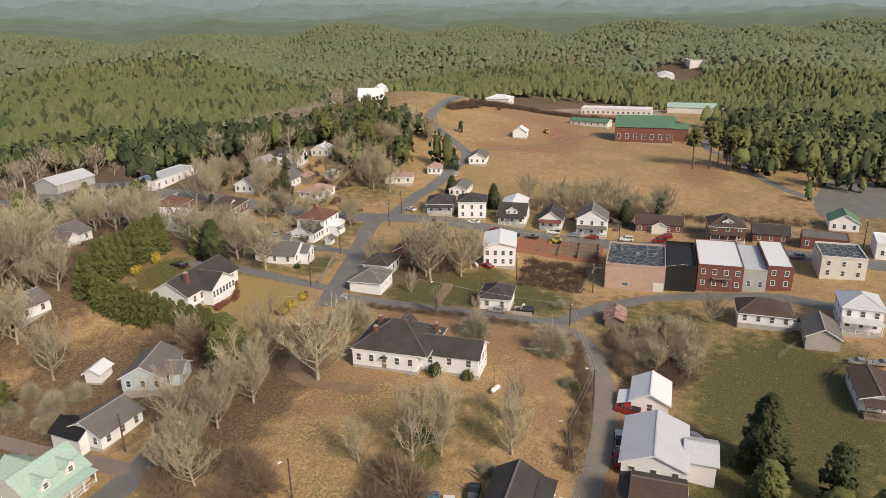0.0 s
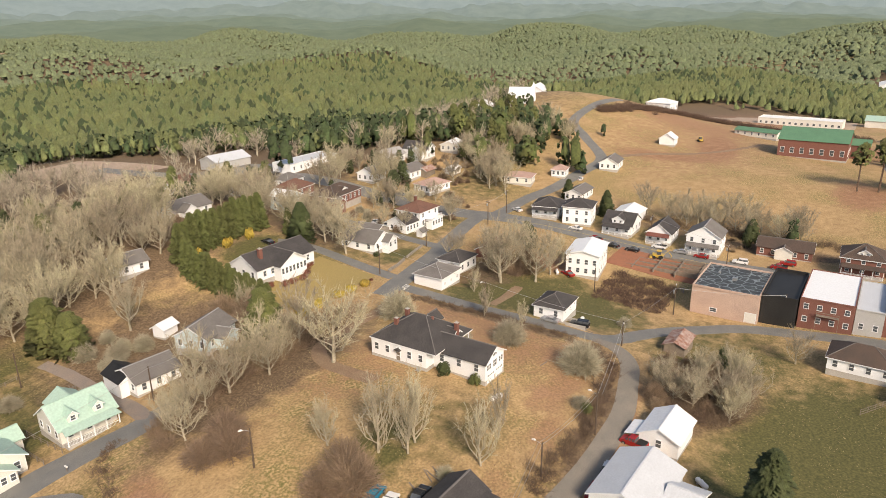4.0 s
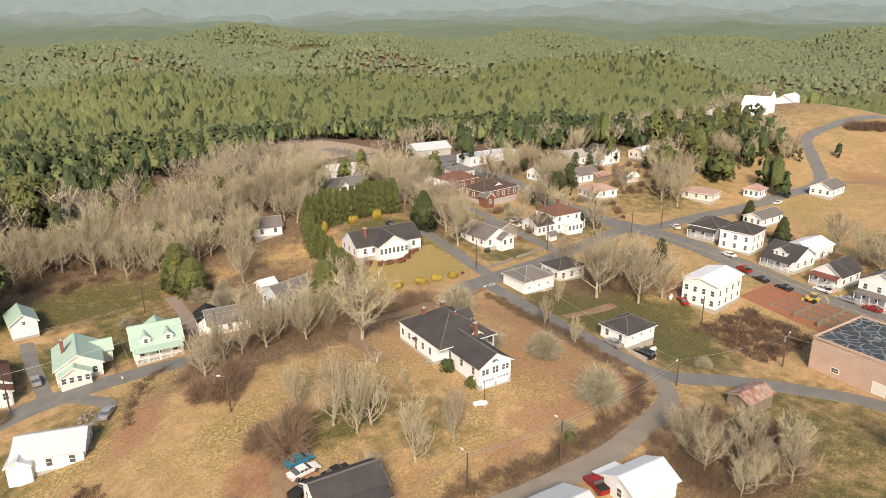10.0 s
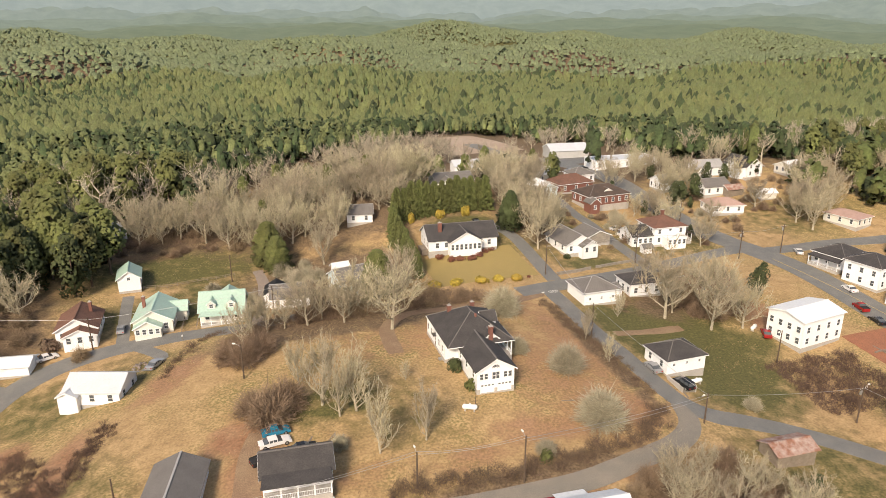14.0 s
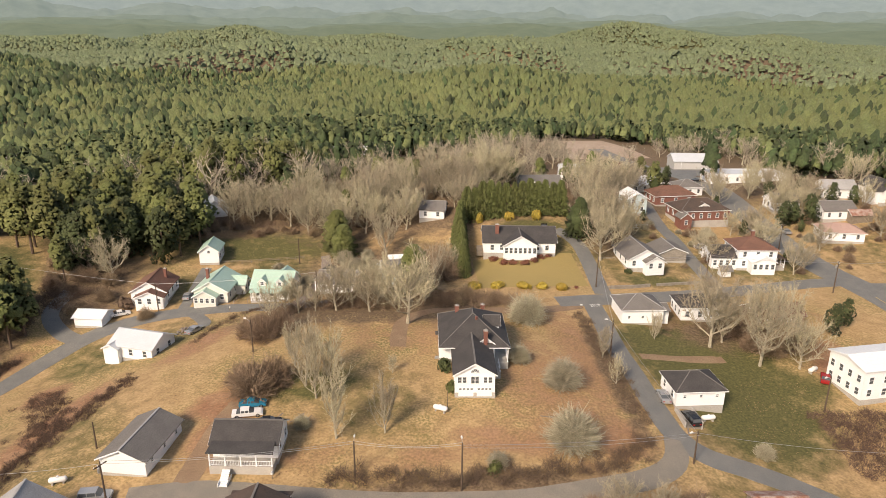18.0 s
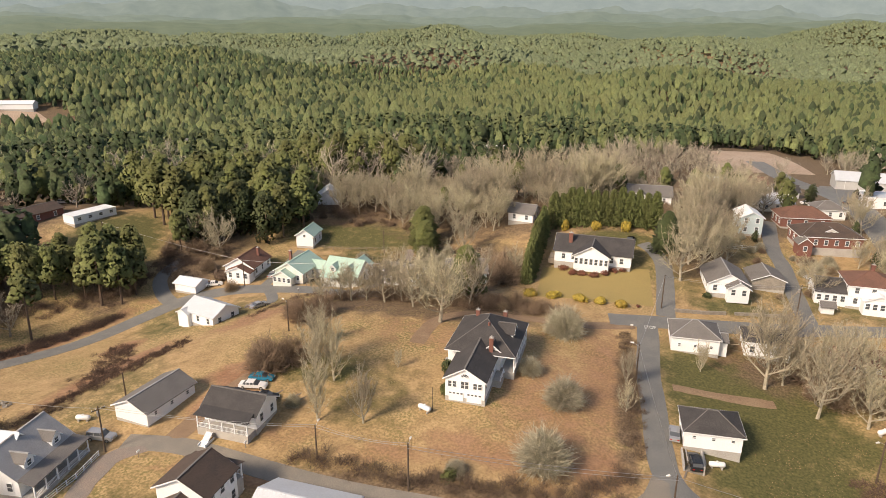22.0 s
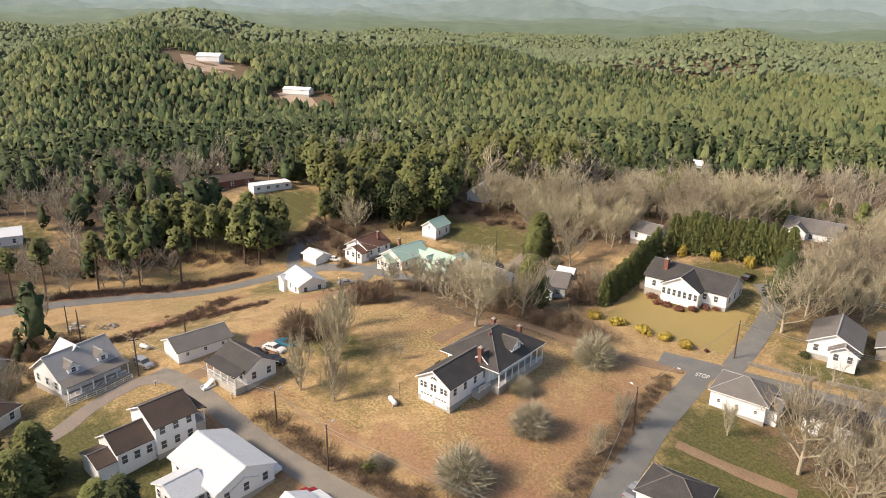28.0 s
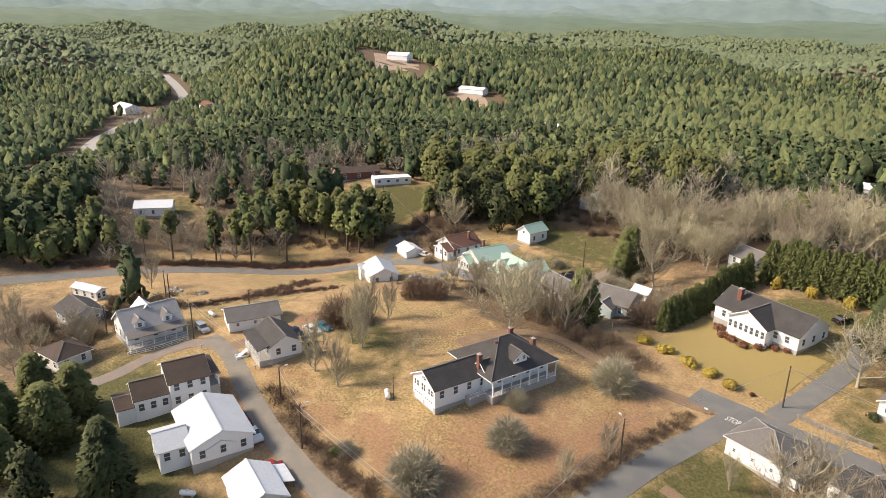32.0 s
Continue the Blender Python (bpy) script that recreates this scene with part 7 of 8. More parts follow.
def woodland(label, areas):
    """Bare hardwoods too many and too far to count."""
    protos = []
    for k in range(6):
        t, w = bare_tree(trng, 13.0, 0.5, 150, 0.2, 11, 0.085, 0.5, 1.5, 0.8)
        v, f = join_meshes((t, w))
        protos.append((v, f, soft(v, 13.0)))
    pts, hs = [], []
    for cx, cy, sx, sy, pitch, h in areas:
        p = cells(cx - sx, cx + sx, cy - sy, cy + sy, pitch)
        p = p[((p[:, 0] - cx) / sx) ** 2 + ((p[:, 1] - cy) / sy) ** 2 < 1]
        p = p[trng.uniform(0, 1, len(p)) < 0.72 + 0.3 * np.sin(p[:, 0] / 11) * np.sin(p[:, 1] / 8)]
        p = p[free(p, 5.0)]
        pts.append(p)
        hs.append(h * trng.uniform(0.6, 1.2, len(p)) / 13)
    p, h = np.concatenate(pts), np.concatenate(hs)
    v, f, n = scatter(np.column_stack([p, land(p[:, 0], p[:, 1])]), h, protos, np.ones(len(p)))
    tagged(new("woodland", big_mesh(v, f, "twig_wood")), label, "woodland", kind="stuff")


woodland("grey-brown leafless woodland beyond the houses", ((15, 156, 100, 34, 14, 12), (75, 225, 70, 28, 11, 12), (150, 232, 40, 22, 10, 12), (-70, 185, 50, 22, 10, 14), (178, 122, 38, 36, 10, 12), (135, 185, 30, 26, 12, 11), (40, 215, 45, 22, 9.5, 13), (300, 150, 60, 22, 9, 12)))
woodland("leafless trees along the lower road", ((-142, -5, 20, 42, 9, 8), (-205, 25, 72, 56, 11, 11), (-200, 85, 42, 36, 11, 12), (-480, 62, 60, 26, 12, 11), (-115, 125, 46, 24, 10, 13), (-215, 40, 50, 30, 10, 11), (-160, -30, 30, 25, 9, 9), (-330, 120, 50, 30, 11, 12), (250, 165, 40, 25, 9, 13), (-215, 150, 40, 30, 11, 12), (-125, 150, 75, 45, 16, 17)))
# ---- hedges and garden shrubs ----
hrng = np.random.default_rng(21)
hedge_proto = [make_tree("arborvitae", *conifer(hrng, 8.0, 0.27, 1300, 0.0), "pine_bark", "arborvitae", "dense columnar evergreen in a tall clipped hedge", "hedge tree", "hedge trees") for _ in range(3)]
plant(hedge_proto, [(4 + 2.45 * k, 89.3 - 1.2 * math.sin(k / 4) + hrng.normal() * 0.3, 10.6 + hrng.normal() * 0.6) for k in range(13)], 8.0, hrng)
plant(hedge_proto, [(0.2 + 0.06 * k + hrng.normal() * 0.25, 53 + 2.3 * k, 7.6 + 0.12 * k + hrng.normal() * 0.4) for k in range(14)], 8.0, hrng)
plant(hedge_proto, [(36.5, 76, 9.0), (38.5, 78.5, 8.0), (37, 80, 8.5)], 8.0, hrng)
drop(hedge_proto)


def bush(name, x, y, sx, sy, sz, mat, label, category="shrub", group="", leaves=420):
    ob = new(name, mesh_from(*leafy_bush(hrng, sx, sy, sz, leaves), mat))
    ob.matrix_basis = pose(x, y, zat(x, y) - 0.05)
    return tagged(ob, label, category, group)


for x, y in ((2.3, 43.9), (8.2, 43.4), (14.2, 42.9), (19.4, 42.5), (24.4, 42.2)):
    bush("forsythia_bush", x, y, 2.0, 1.6, 1.4, "forsythia", "round yellow-flowering bush along the lawn's edge", group="yellow bushes", leaves=700)
for x, y in ((7.9, 85.3), (16.7, 84.3), (25.3, 84.0)):
    bush("golden_bush", x, y, 1.5, 1.4, 2.6, "forsythia", "tall golden bush in front of the hedge", group="golden bushes")
bush("small_bush", 28.2, 42.9, 0.6, 0.6, 0.6, "azalea", "small dark bush at the lawn's corner")
for x, y, s in ((9.1, 61.2, 1.2), (11.6, 58.4, 1.2), (14.2, 57.4, 1.3), (17.4, 57.2, 1.3), (20.0, 58.4, 1.2), (22.2, 60.2, 1.1), (24.4, 61.0, 0.9)):
    bush("azalea_bush", x, y, s * 1.25, s, s, "azalea", "low russet azalea bush before the house", group="azaleas", leaves=260)
bush("evergreen_bush", -8.2, -1.6, 1.6, 1.6, 2.3, "dark_conifer", "big rounded dark evergreen bush beside the house", group="evergreen bushes")
bush("evergreen_bush", -7.2, -8.2, 1.5, 1.4, 1.7, "arborvitae", "rounded olive evergreen bush beside the house wing", group="evergreen bushes")
bush("evergreen_bush", -1.6, -28.4, 1.5, 1.3, 1.5, "arborvitae", "bright olive evergreen bush on the bank", group="evergreen bushes")
bush("evergreen_bush", 45.0, 53.6, 1.3, 1.0, 1.1, "dark_conifer", "dark clipped bush by the cottage porch", group="evergreen bushes")
bush("evergreen_bush", 54.0, 54.2, 1.5, 1.0, 1.0, "dark_conifer", "dark clipped bush by the cottage porch", group="evergreen bushes")
bush("ochre_bush", -88.5, 51.5, 2.2, 2.0, 2.6, "brush", "tawny leaf-holding bush beside the drive", leaves=600)


def tangle(name, label, spots, mat, seed, size=1.0, strands=60, thick=0.03):
    """Brush that nobody could count: short crossing stems in clumps over the given spots."""
    rng = np.random.default_rng(seed)
    V, F = [], []
    n = 0
    for x, y, r, h in spots:
        z = zat(x, y)
        for _ in range(int(strands * r)):
            a, q = rng.uniform(0, 6.283), r * math.sqrt(rng.uniform(0, 1))
            p = np.array((x + q * math.cos(a), y + q * math.sin(a), z))
            d = rng.normal(size=3) * (0.6, 0.6, 0.35) + (0, 0, 0.75)
            tip = p + d / np.linalg.norm(d) * h * rng.uniform(0.5, 1.15)
            s = rng.normal(size=3)
            s = s / np.linalg.norm(s) * thick * size
            V += [p - s, p + s, tip]
            F.append((n, n + 1, n + 2))
            n += 3
            for _ in range(2):
                u = rng.uniform(0.3, 0.8)
                m = p + (tip - p) * u
                t2 = m + (d / np.linalg.norm(d) + rng.normal(size=3) * 0.6) * h * 0.35
                V += [m - s * 0.7, m + s * 0.7, t2]
                F.append((n, n + 1, n + 2))
                n += 3
    tagged(new(name, big_mesh(np.array(V), np.array(F), mat)), label, "brush", kind="stuff")


def along(pts, gap, side, r, h, seed):
    rng = np.random.default_rng(seed)
    out = []
    for (ax, ay), (bx, by) in zip(pts, pts[1:]):
        k = max(1, int(math.hypot(bx - ax, by - ay) / gap))
        for i in range(k):
            t = (i + rng.uniform(0, 1)) / k
            out.append((ax + (bx - ax) * t + rng.normal() * side, ay + (by - ay) * t + rng.normal() * side, r * rng.uniform(0.6, 1.3), h * rng.uniform(0.5, 1.3)))
    return out


bank = [(26, -19), (22, -24), (14, -27.5), (3, -29.6), (-8, -30), (-18, -29.8), (-28, -28.6)]
tangle("roadside_brush", "dry brown brush on the bank above the lane", along(bank, 0.55, 0.9, 1.0, 1.7, 3), "brush", 4)
tangle("roadside_brush", "dry brown brush along the lot's edge", along([(25.5, 28), (25.6, 12), (26.2, -2), (26.4, -14)], 0.32, 0.9, 0.8, 0.9, 8), "brush", 5)
tangle("hedgerow", "tangled leafless hedgerow behind the lot", along([(10, 35), (0, 34.5), (-12, 33), (-24, 34.5), (-38, 38), (-44, 36), (-49, 31)], 0.5, 1.8, 1.2, 2.6, 9), "twig_red", 6)
tangle("gully_brush", "dead brown brush in a shallow gully", along([(-80, -29), (-79, -20), (-76.5, -10), (-74, -4), (-71, 8)], 0.22, 1.3, 0.9, 0.7, 10) + along([(-79, -12), (-83, 0), (-89, 9)], 0.2, 2.0, 1.0, 0.7, 20), "deadwood", 7, 1.3)
tangle("gully_brush", "dead brown brush on the slope by the road", along([(-62, 22), (-59, 30), (-55, 38), (-50, 41)], 0.45, 0.9, 0.9, 0.7, 12), "brush", 11)
tangle("roadside_brush", "leafless brush under the pines", along([(-150, 5), (-135, 22), (-121, 34), (-112, 45), (-108, 58), (-100, 62)], 0.5, 2.2, 1.4, 1.8, 13), "brush", 12)
tangle("undergrowth", "leafless undergrowth among young trees", [(21 + 12 * math.cos(a) * q, -45 + 8 * math.sin(a) * q, 1.5, 2.2) for a, q in zip(np.linspace(0, 60, 110), np.sqrt(np.linspace(0.02, 1, 110)))], "brush", 14)
tangle("field_brush", "leafless brush line behind the main street", along([(138, 20), (140, -10), (141, -40), (140, -70), (138, -100)], 1.1, 1.8, 1.5, 2.6, 15), "brush", 16)
prng = np.random.default_rng(17)
tangle("brush_pile", "wide heap of dark brown dead brush on the cleared lot", [(x + prng.normal() * 0.4, y + prng.normal() * 0.4, 1.0, 0.9 + 0.5 * math.sin(x * 0.7) * math.sin(y * 0.6)) for x in np.arange(62.5, 85, 1.25) for y in np.arange(-25, -6.5, 1.25)], "deadwood", 17, 1.8, 46)
tangle("undergrowth", "dry weeds and brush below the lane", along([(-80, -60), (-90, -50), (-96, -40), (-92, -30), (-84, -36), (-78, -46)], 0.4, 3.0, 1.4, 1.4, 18), "brush", 19)

tangle("bank_brush", "dark brush on a steep earth bank across the field", along([(278, 64), (302, 54), (342, 34), (356, 6), (352, -20), (350, -49), (343, -68)], 0.4, 2.2, 2.0, 2.6, 30), "deadwood", 31, 2.5)
tangle("bank_brush", "dark reddish brush on the bank under the pines", along([(-150, -52), (-139, -34), (-125.5, -6), (-113.5, 14), (-106.5, 30)], 0.28, 1.3, 1.0, 1.4, 32), "deadwood", 33, 1.4)

urng = np.random.default_rng(61)
floor_spots = [(cx + sx * (2 * urng.uniform() - 1), cy + sy * (2 * urng.uniform() - 1), 1.6, 2.0) for cx, cy, sx, sy, k in ((0, 112, 55, 14, 130), (-62, 112, 34, 8, 60), (-104, 66, 8, 18, 30), (60, 116, 16, 22, 40)) for _ in range(k)]
tangle("undergrowth", "dense brown undergrowth under leafless trees", [q for q in floor_spots if not built(q[0], q[1], 2.0)], "brush", 62, 1.3, 40)

# ---- the dug lot with its red clay terraces ----
fw = thing("formwork", 96, -16, zat(96, -16), 0, "timber formwork laid out on red clay", "formwork")
for k in range(4):
    part("board", mesh_from(*box(-4 + 3.6 * k, -3.75 + 3.6 * k, -13, 13, -0.9, 0.8), "wood_grey"), fw)
for k in range(5):
    part("board", mesh_from(*box(-6, 7.5, -13 + 6.4 * k, -12.75 + 6.4 * k, -0.9, 0.84), "wood_grey"), fw)
M["clay"] = material("clay", (0.30, 0.125, 0.07), 0.95, 2.0, 0.25, 14, 0.4, (0.22, 0.10, 0.06))
tagged(new("clay_terrace", mesh_from(*ribbon([(95.5, -30), (96, -16), (96.5, -2)], 15.5, 0.12, 8, wobble=0.5), "clay")), "levelled terrace of bare red clay", "terrace", kind="structure")

# ---- stone wall, fences ----
def stone_wall(pts, height, label):
    rng = np.random.default_rng(31)
    t = thing("stone_wall", pts[0][0], pts[0][1], zat(*pts[0]), 0, label, "wall")
    meshes = []
    for k in range(6):
        v, f = box(-0.5, 0.5, -0.5, 0.5, -0.5, 0.5)
        meshes.append(mesh_from([tuple(c * rng.uniform(0.75, 1.1) for c in q) for q in v], f, "stone"))
    o = Vector((pts[0][0], pts[0][1], zat(*pts[0])))
    for (ax, ay), (bx, by) in zip(pts, pts[1:]):
        ln = math.hypot(bx - ax, by - ay)
        ang = math.degrees(math.atan2(by - ay, bx - ax))
        for row in range(3):
            d = rng.uniform(0, 0.3)
            while d < ln:
                w = rng.uniform(0.35, 0.75)
                x, y = ax + (bx - ax) * d / ln, ay + (by - ay) * d / ln
                h = height / 3
                m = Matrix.Translation(Vector((x, y, zat(x, y) - 0.1 + h * (row + 0.5))) - o) @ pose(0, 0, 0, 0, 0, ang + rng.normal() * 4) @ Matrix.Diagonal((w, 0.45, h * 1.05, 1))
                part("stone", meshes[rng.integers(6)], t, m=m)
                d += w * 0.93
    return t


stone_wall([(36.9, 43.4), (43, 44.4), (48.6, 46)], 0.9, "low mossy fieldstone retaining wall beside the street")
stone_wall([(50.6, 46.6), (57, 48.2), (64, 49.6)], 0.8, "low fieldstone wall in front of a garage")


def rail_fence(pts, gap, height, mat, label, rails=2):
    t = thing("fence", pts[0][0], pts[0][1], zat(*pts[0]), 0, label, "fence")
    o = Vector((pts[0][0], pts[0][1], zat(*pts[0])))
    pm = mesh_from(*box(-0.06, 0.06, -0.06, 0.06, -0.3, height), mat)
    last = None
    for (ax, ay), (bx, by) in zip(pts, pts[1:]):
        n = max(1, round(math.hypot(bx - ax, by - ay) / gap))
        for i in range(n + 1):
            x, y = ax + (bx - ax) * i / n, ay + (by - ay) * i / n
            p = Vector((x, y, zat(x, y))) - o
            if last is None or (p - last).length > 0.2:
                part("post", pm, t, m=Matrix.Translation(p))
                if last is not None:
                    for r in range(rails):
                        z = Vector((0, 0, height * (0.9 - 0.4 * r)))
                        part("rail", mesh_from(*tube([last + z, p + z], [0.05, 0.05], 4), mat), t)
            last = p
    return t


rail_fence([(-70, 78.5), (-64, 78.1), (-56, 79.6), (-46, 80.6)], 2.6, 1.1, "wood_grey", "weathered split-rail fence across a pasture")
rail_fence([(-59.5, 47.5), (-58.5, 60), (-58, 66)], 2.4, 1.2, "wood_grey", "grey board fence between two gardens")
rail_fence([(-56, 47.8), (-55.5, 60)], 2.4, 1.2, "wood_grey", "grey board fence beside a green-roofed house")
rail_fence([(-59.5, -48), (-58.5, -41), (-58.8, -35.5)], 2.0, 1.0, "trim_white", "white porch-side picket fence", 3)
rail_fence([(47, 83), (54, 86), (62, 88.8)], 2.0, 1.3, "cream_siding", "pale panelled garden fence", 3)
rail_fence([(33, -72), (40, -77)], 2.2, 1.3, "wood_grey", "grey board fence behind a garage", 3)
rail_fence([(23, -79), (30, -84), (36, -91)], 2.2, 1.3, "pole_wood", "dark board fence on a bank", 3)

# ---- poles, wires, lamps ----
def pole(x, y, height, lamp=False, cross=True, turn=0.0, label="dark wooden utility pole"):
    t = thing("street_lamp" if lamp else "utility_pole", x, y, zat(x, y), turn, label, "street lamp" if lamp else "utility pole")
    part("pole", mesh_from(*tube([(0, 0, -0.5), (0, 0, height)], [0.17, 0.11], 8), "pole_wood"), t)
    if cross:
        part("crossarm", mesh_from(*box(-1.1, 1.1, -0.06, 0.06, height - 0.7, height - 0.55), "pole_wood"), t)
        for ix in (-1.0, -0.4, 0.4, 1.0):
            part("insulator", mesh_from(*tube([(ix, 0, height - 0.55), (ix, 0, height - 0.35)], [0.06, 0.04], 6), "lamp_head"), t)
        part("transformer", mesh_from(*tube([(0, 0.38, height - 2.0), (0, 0.38, height - 1.95), (0, 0.38, height - 1.15), (0, 0.38, height - 1.1)], [0.2, 0.25, 0.25, 0.2], 10), "galvanised"), t)
    if lamp:
        part("arm", mesh_from(*tube([(0, 0, height - 0.5), (0.7, 0, height - 0.1), (1.3, 0, height)], [0.04, 0.035, 0.03], 6), "galvanised"), t)
        part("lamp_head", mesh_from(*tube([(1.1, 0, height - 0.02), (1.3, 0, height + 0.06), (1.75, 0, height)], [0.1, 0.17, 0.1], 8), "lamp_head"), t)
    return Vector((x, y, zat(x, y) + height - 0.4))


P = {}
for key, x, y, h, lamp, cross, turn in (
    ("a", -7.2, -32.0, 8.4, True, False, 90), ("b", 26.9, 7.6, 8.4, True, False, 160), ("c", -46.6, 10.0, 7.2, True, False, 150), ("d", -58.4, -34.4, 8.6, False, True, 60), ("e", -66.5, -18.5, 5.0, False, False, 0),
    ("f", 31.9, -24.6, 6.2, True, False, 200), ("g", 64.2, -28.6, 8.0, True, True, 10), ("h", 65.4, -6.5, 7.8, True, False, 200), ("i", -38.0, 46.5, 7.6, False, False, 0), ("j", 96.8, 43.5, 8.8, False, True, 70), ("k", 71.0, -54.0, 8.6, False, True, 0),
    ("l", 110.2, -110.0, 9.0, True, True, 0), ("m", -87.5, -31.8, 8.0, False, False, 20), ("n", -132.7, 59.4, 7.0, False, False, 0), ("o", 33.6, 44.0, 8.6, False, False, 80), ("p", -46.9, 77.5, 8.0, False, False, 0), ("q", 64.5, 48.5, 9.0, False, True, 80),
    ("r", -95, -31, 7.6, False, False, 0), ("s", 101.5, -35, 9.0, False, True, 0), ("t", -76.5, -49, 7.0, False, False, 0), ("u", -23.4, -28.8, 6.4, True, False, 90), ("v", -79, 48.5, 8.0, False, False, 0), ("w", 112.5, 44, 9.0, False, True, 0), ("x", -26.5, 44.5, 8.0, False, False, 0),
    ("y", 117.0, -8.0, 9.0, False, True, 0), ("z", 98.0, 74.0, 9.0, False, True, 0),
):
    P[key] = pole(x, y, h, lamp, cross, turn, "wooden pole with a street lamp arm" if lamp else "dark wooden utility pole")


def wire(a, b, sag=0.6, r=0.034, off=0.0):
    p, q = P[a], P[b]
    d = (q - p).normalized().cross(Vector((0, 0, 1))) * off
    pts = []
    for k in range(9):
        t = k / 8
        pts.append(p.lerp(q, t) + d - Vector((0, 0, sag * 4 * t * (1 - t))))
    tagged(new("overhead_wire", mesh_from(*tube(pts, [r] * 9, 3, False), "galvanised")), "thin overhead wire between two poles", "wire", "overhead wires")


for a, b in (("a", "u"), ("u", "d"), ("a", "f"), ("f", "g"), ("g", "k"), ("b", "o"), ("b", "f"), ("o", "q"), ("q", "j"), ("d", "m"), ("m", "r"), ("i", "x"), ("i", "v"), ("j", "w"), ("s", "y"), ("v", "n")):
    wire(a, b)
for a, b in (("a", "u"), ("a", "f"), ("u", "d"), ("o", "q")):
    wire(a, b, 0.8, 0.03, 0.7)


def propane_tank(x, y, turn, label="white cylindrical propane tank on the grass"):
    t = thing("propane_tank", x, y, zat(x, y), turn, label, "tank", "propane tanks")
    part("shell", mesh_from(*tube([(-1.35, 0, 0.75), (-1.25, 0, 0.75), (-1.05, 0, 0.75), (1.05, 0, 0.75), (1.25, 0, 0.75), (1.35, 0, 0.75)], [0.1, 0.33, 0.47, 0.47, 0.33, 0.1], 14), "paint_white", True), t)
    part("dome", mesh_from(*tube([(0, 0, 1.15), (0, 0, 1.35), (0, 0, 1.42)], [0.22, 0.2, 0.1], 10), "paint_white"), t)
    for fx in (-0.8, 0.8):
        part("foot", mesh_from(*box(fx - 0.12, fx + 0.12, -0.35, 0.35, -0.1, 0.36), "concrete"), t)


for x, y, a in ((-9.5, -13.9, -25), (-68.8, -27.0, 10), (39.6, -12.2, 5), (70.5, 6.8, 30), (-9.0, -50.5, 50)):
    propane_tank(x, y, a)
tp = thing("service_pole", -8.2, -13.4, zat(-8.2, -13.4), 0, "thin grey service post beside the tank", "post")
part("post", mesh_from(*tube([(0, 0, -0.3), (0, 0, 4.6)], [0.07, 0.05], 6), "pole_wood"), tp)

# ---- cars ----
def car(x, y, turn, paint, label, kind="sedan", length=4.7):
    """Body, glasshouse, windows, lights and four wheels; the front looks along local x."""
    z = zat(x, y) + 0.06
    t = thing("pickup_truck" if kind == "pickup" else ("suv" if kind == "suv" else "car"), x, y, z, turn, label, "truck" if kind == "pickup" else "car", "parked cars")
    L, w = length / 2, 0.88
    hood, belt, roof = (0.82, 0.95, 1.42) if kind == "sedan" else (1.0, 1.12, 1.75)
    prof = [(-L, 0.35), (-L, belt - 0.08), (-L + 0.15, belt), (L - 1.3, belt), (L - 0.25, hood), (L, hood - 0.18), (L, 0.35)]

    def slab(pr, half, top=None):
        v = [(px, s * half, pz) for s in (-1, 1) for px, pz in pr]
        n = len(pr)
        return v, [tuple(range(n)), tuple(range(2 * n - 1, n - 1, -1))] + [(k, k + n, (k + 1) % n + n, (k + 1) % n) for k in range(n)]

    body = part("body", mesh_from(*slab(prof, w), paint), t)
    if kind == "pickup":
        cab = [(-0.55, belt), (-0.45, roof), (0.75, roof), (1.35, belt)]
        part("bed", mesh_from(*boxes(((-L + 0.08, -0.65, -w + 0.1, w - 0.1, belt, belt + 0.02), (-L + 0.08, -0.65, -w, -w + 0.08, belt, belt + 0.14), (-L + 0.08, -0.65, w - 0.08, w, belt, belt + 0.14))), "tyre"), t)
    elif kind == "suv":
        cab = [(-L + 0.1, belt), (-L + 0.25, roof), (0.45, roof), (1.15, belt)]
    else:
        cab = [(-L + 0.75, belt), (-L + 1.45, roof), (0.35, roof), (1.15, belt)]
    inner = [(cab[0][0] + 0.02, belt), (cab[1][0] + 0.02, roof - 0.06), (cab[2][0] - 0.02, roof - 0.06), (cab[3][0] - 0.02, belt)]
    part("glasshouse", mesh_from(*slab(inner, w - 0.1), "glass"), t)
    part("roof", mesh_from(*box(cab[1][0], cab[2][0], -w + 0.13, w - 0.13, roof - 0.07, roof), paint), t)
    for px in (cab[1][0] + 0.1, (cab[1][0] + cab[2][0]) / 2, cab[2][0] - 0.05):
        part("pillar", mesh_from(*boxes(((px - 0.05, px + 0.05, -w + 0.06, -w + 0.12, belt - 0.02, roof - 0.03), (px - 0.05, px + 0.05, w - 0.12, w - 0.06, belt - 0.02, roof - 0.03))), paint), t)
    wm = mesh_from(*tube([(0, -0.11, 0), (0, 0.11, 0)], [0.34, 0.34], 12), "tyre")
    rm = mesh_from(*tube([(0, -0.12, 0), (0, 0.12, 0)], [0.2, 0.2], 8), "galvanised")
    for wx in (-L + 0.85, L - 0.85):
        for wy in (-w + 0.06, w - 0.06):
            wh = part("wheel", wm, t, m=pose(wx, wy, 0.34))
            part("rim", rm, wh)
    for wy in (-0.6, 0.6):
        part("headlight", mesh_from(*box(L - 0.03, L + 0.02, wy - 0.18, wy + 0.18, 0.52, 0.66), "lamp_head"), t)
        part("tail_light", mesh_from(*box(-L - 0.02, -L + 0.03, wy - 0.16, wy + 0.16, 0.62, 0.8), "paint_red"), t)
    return t


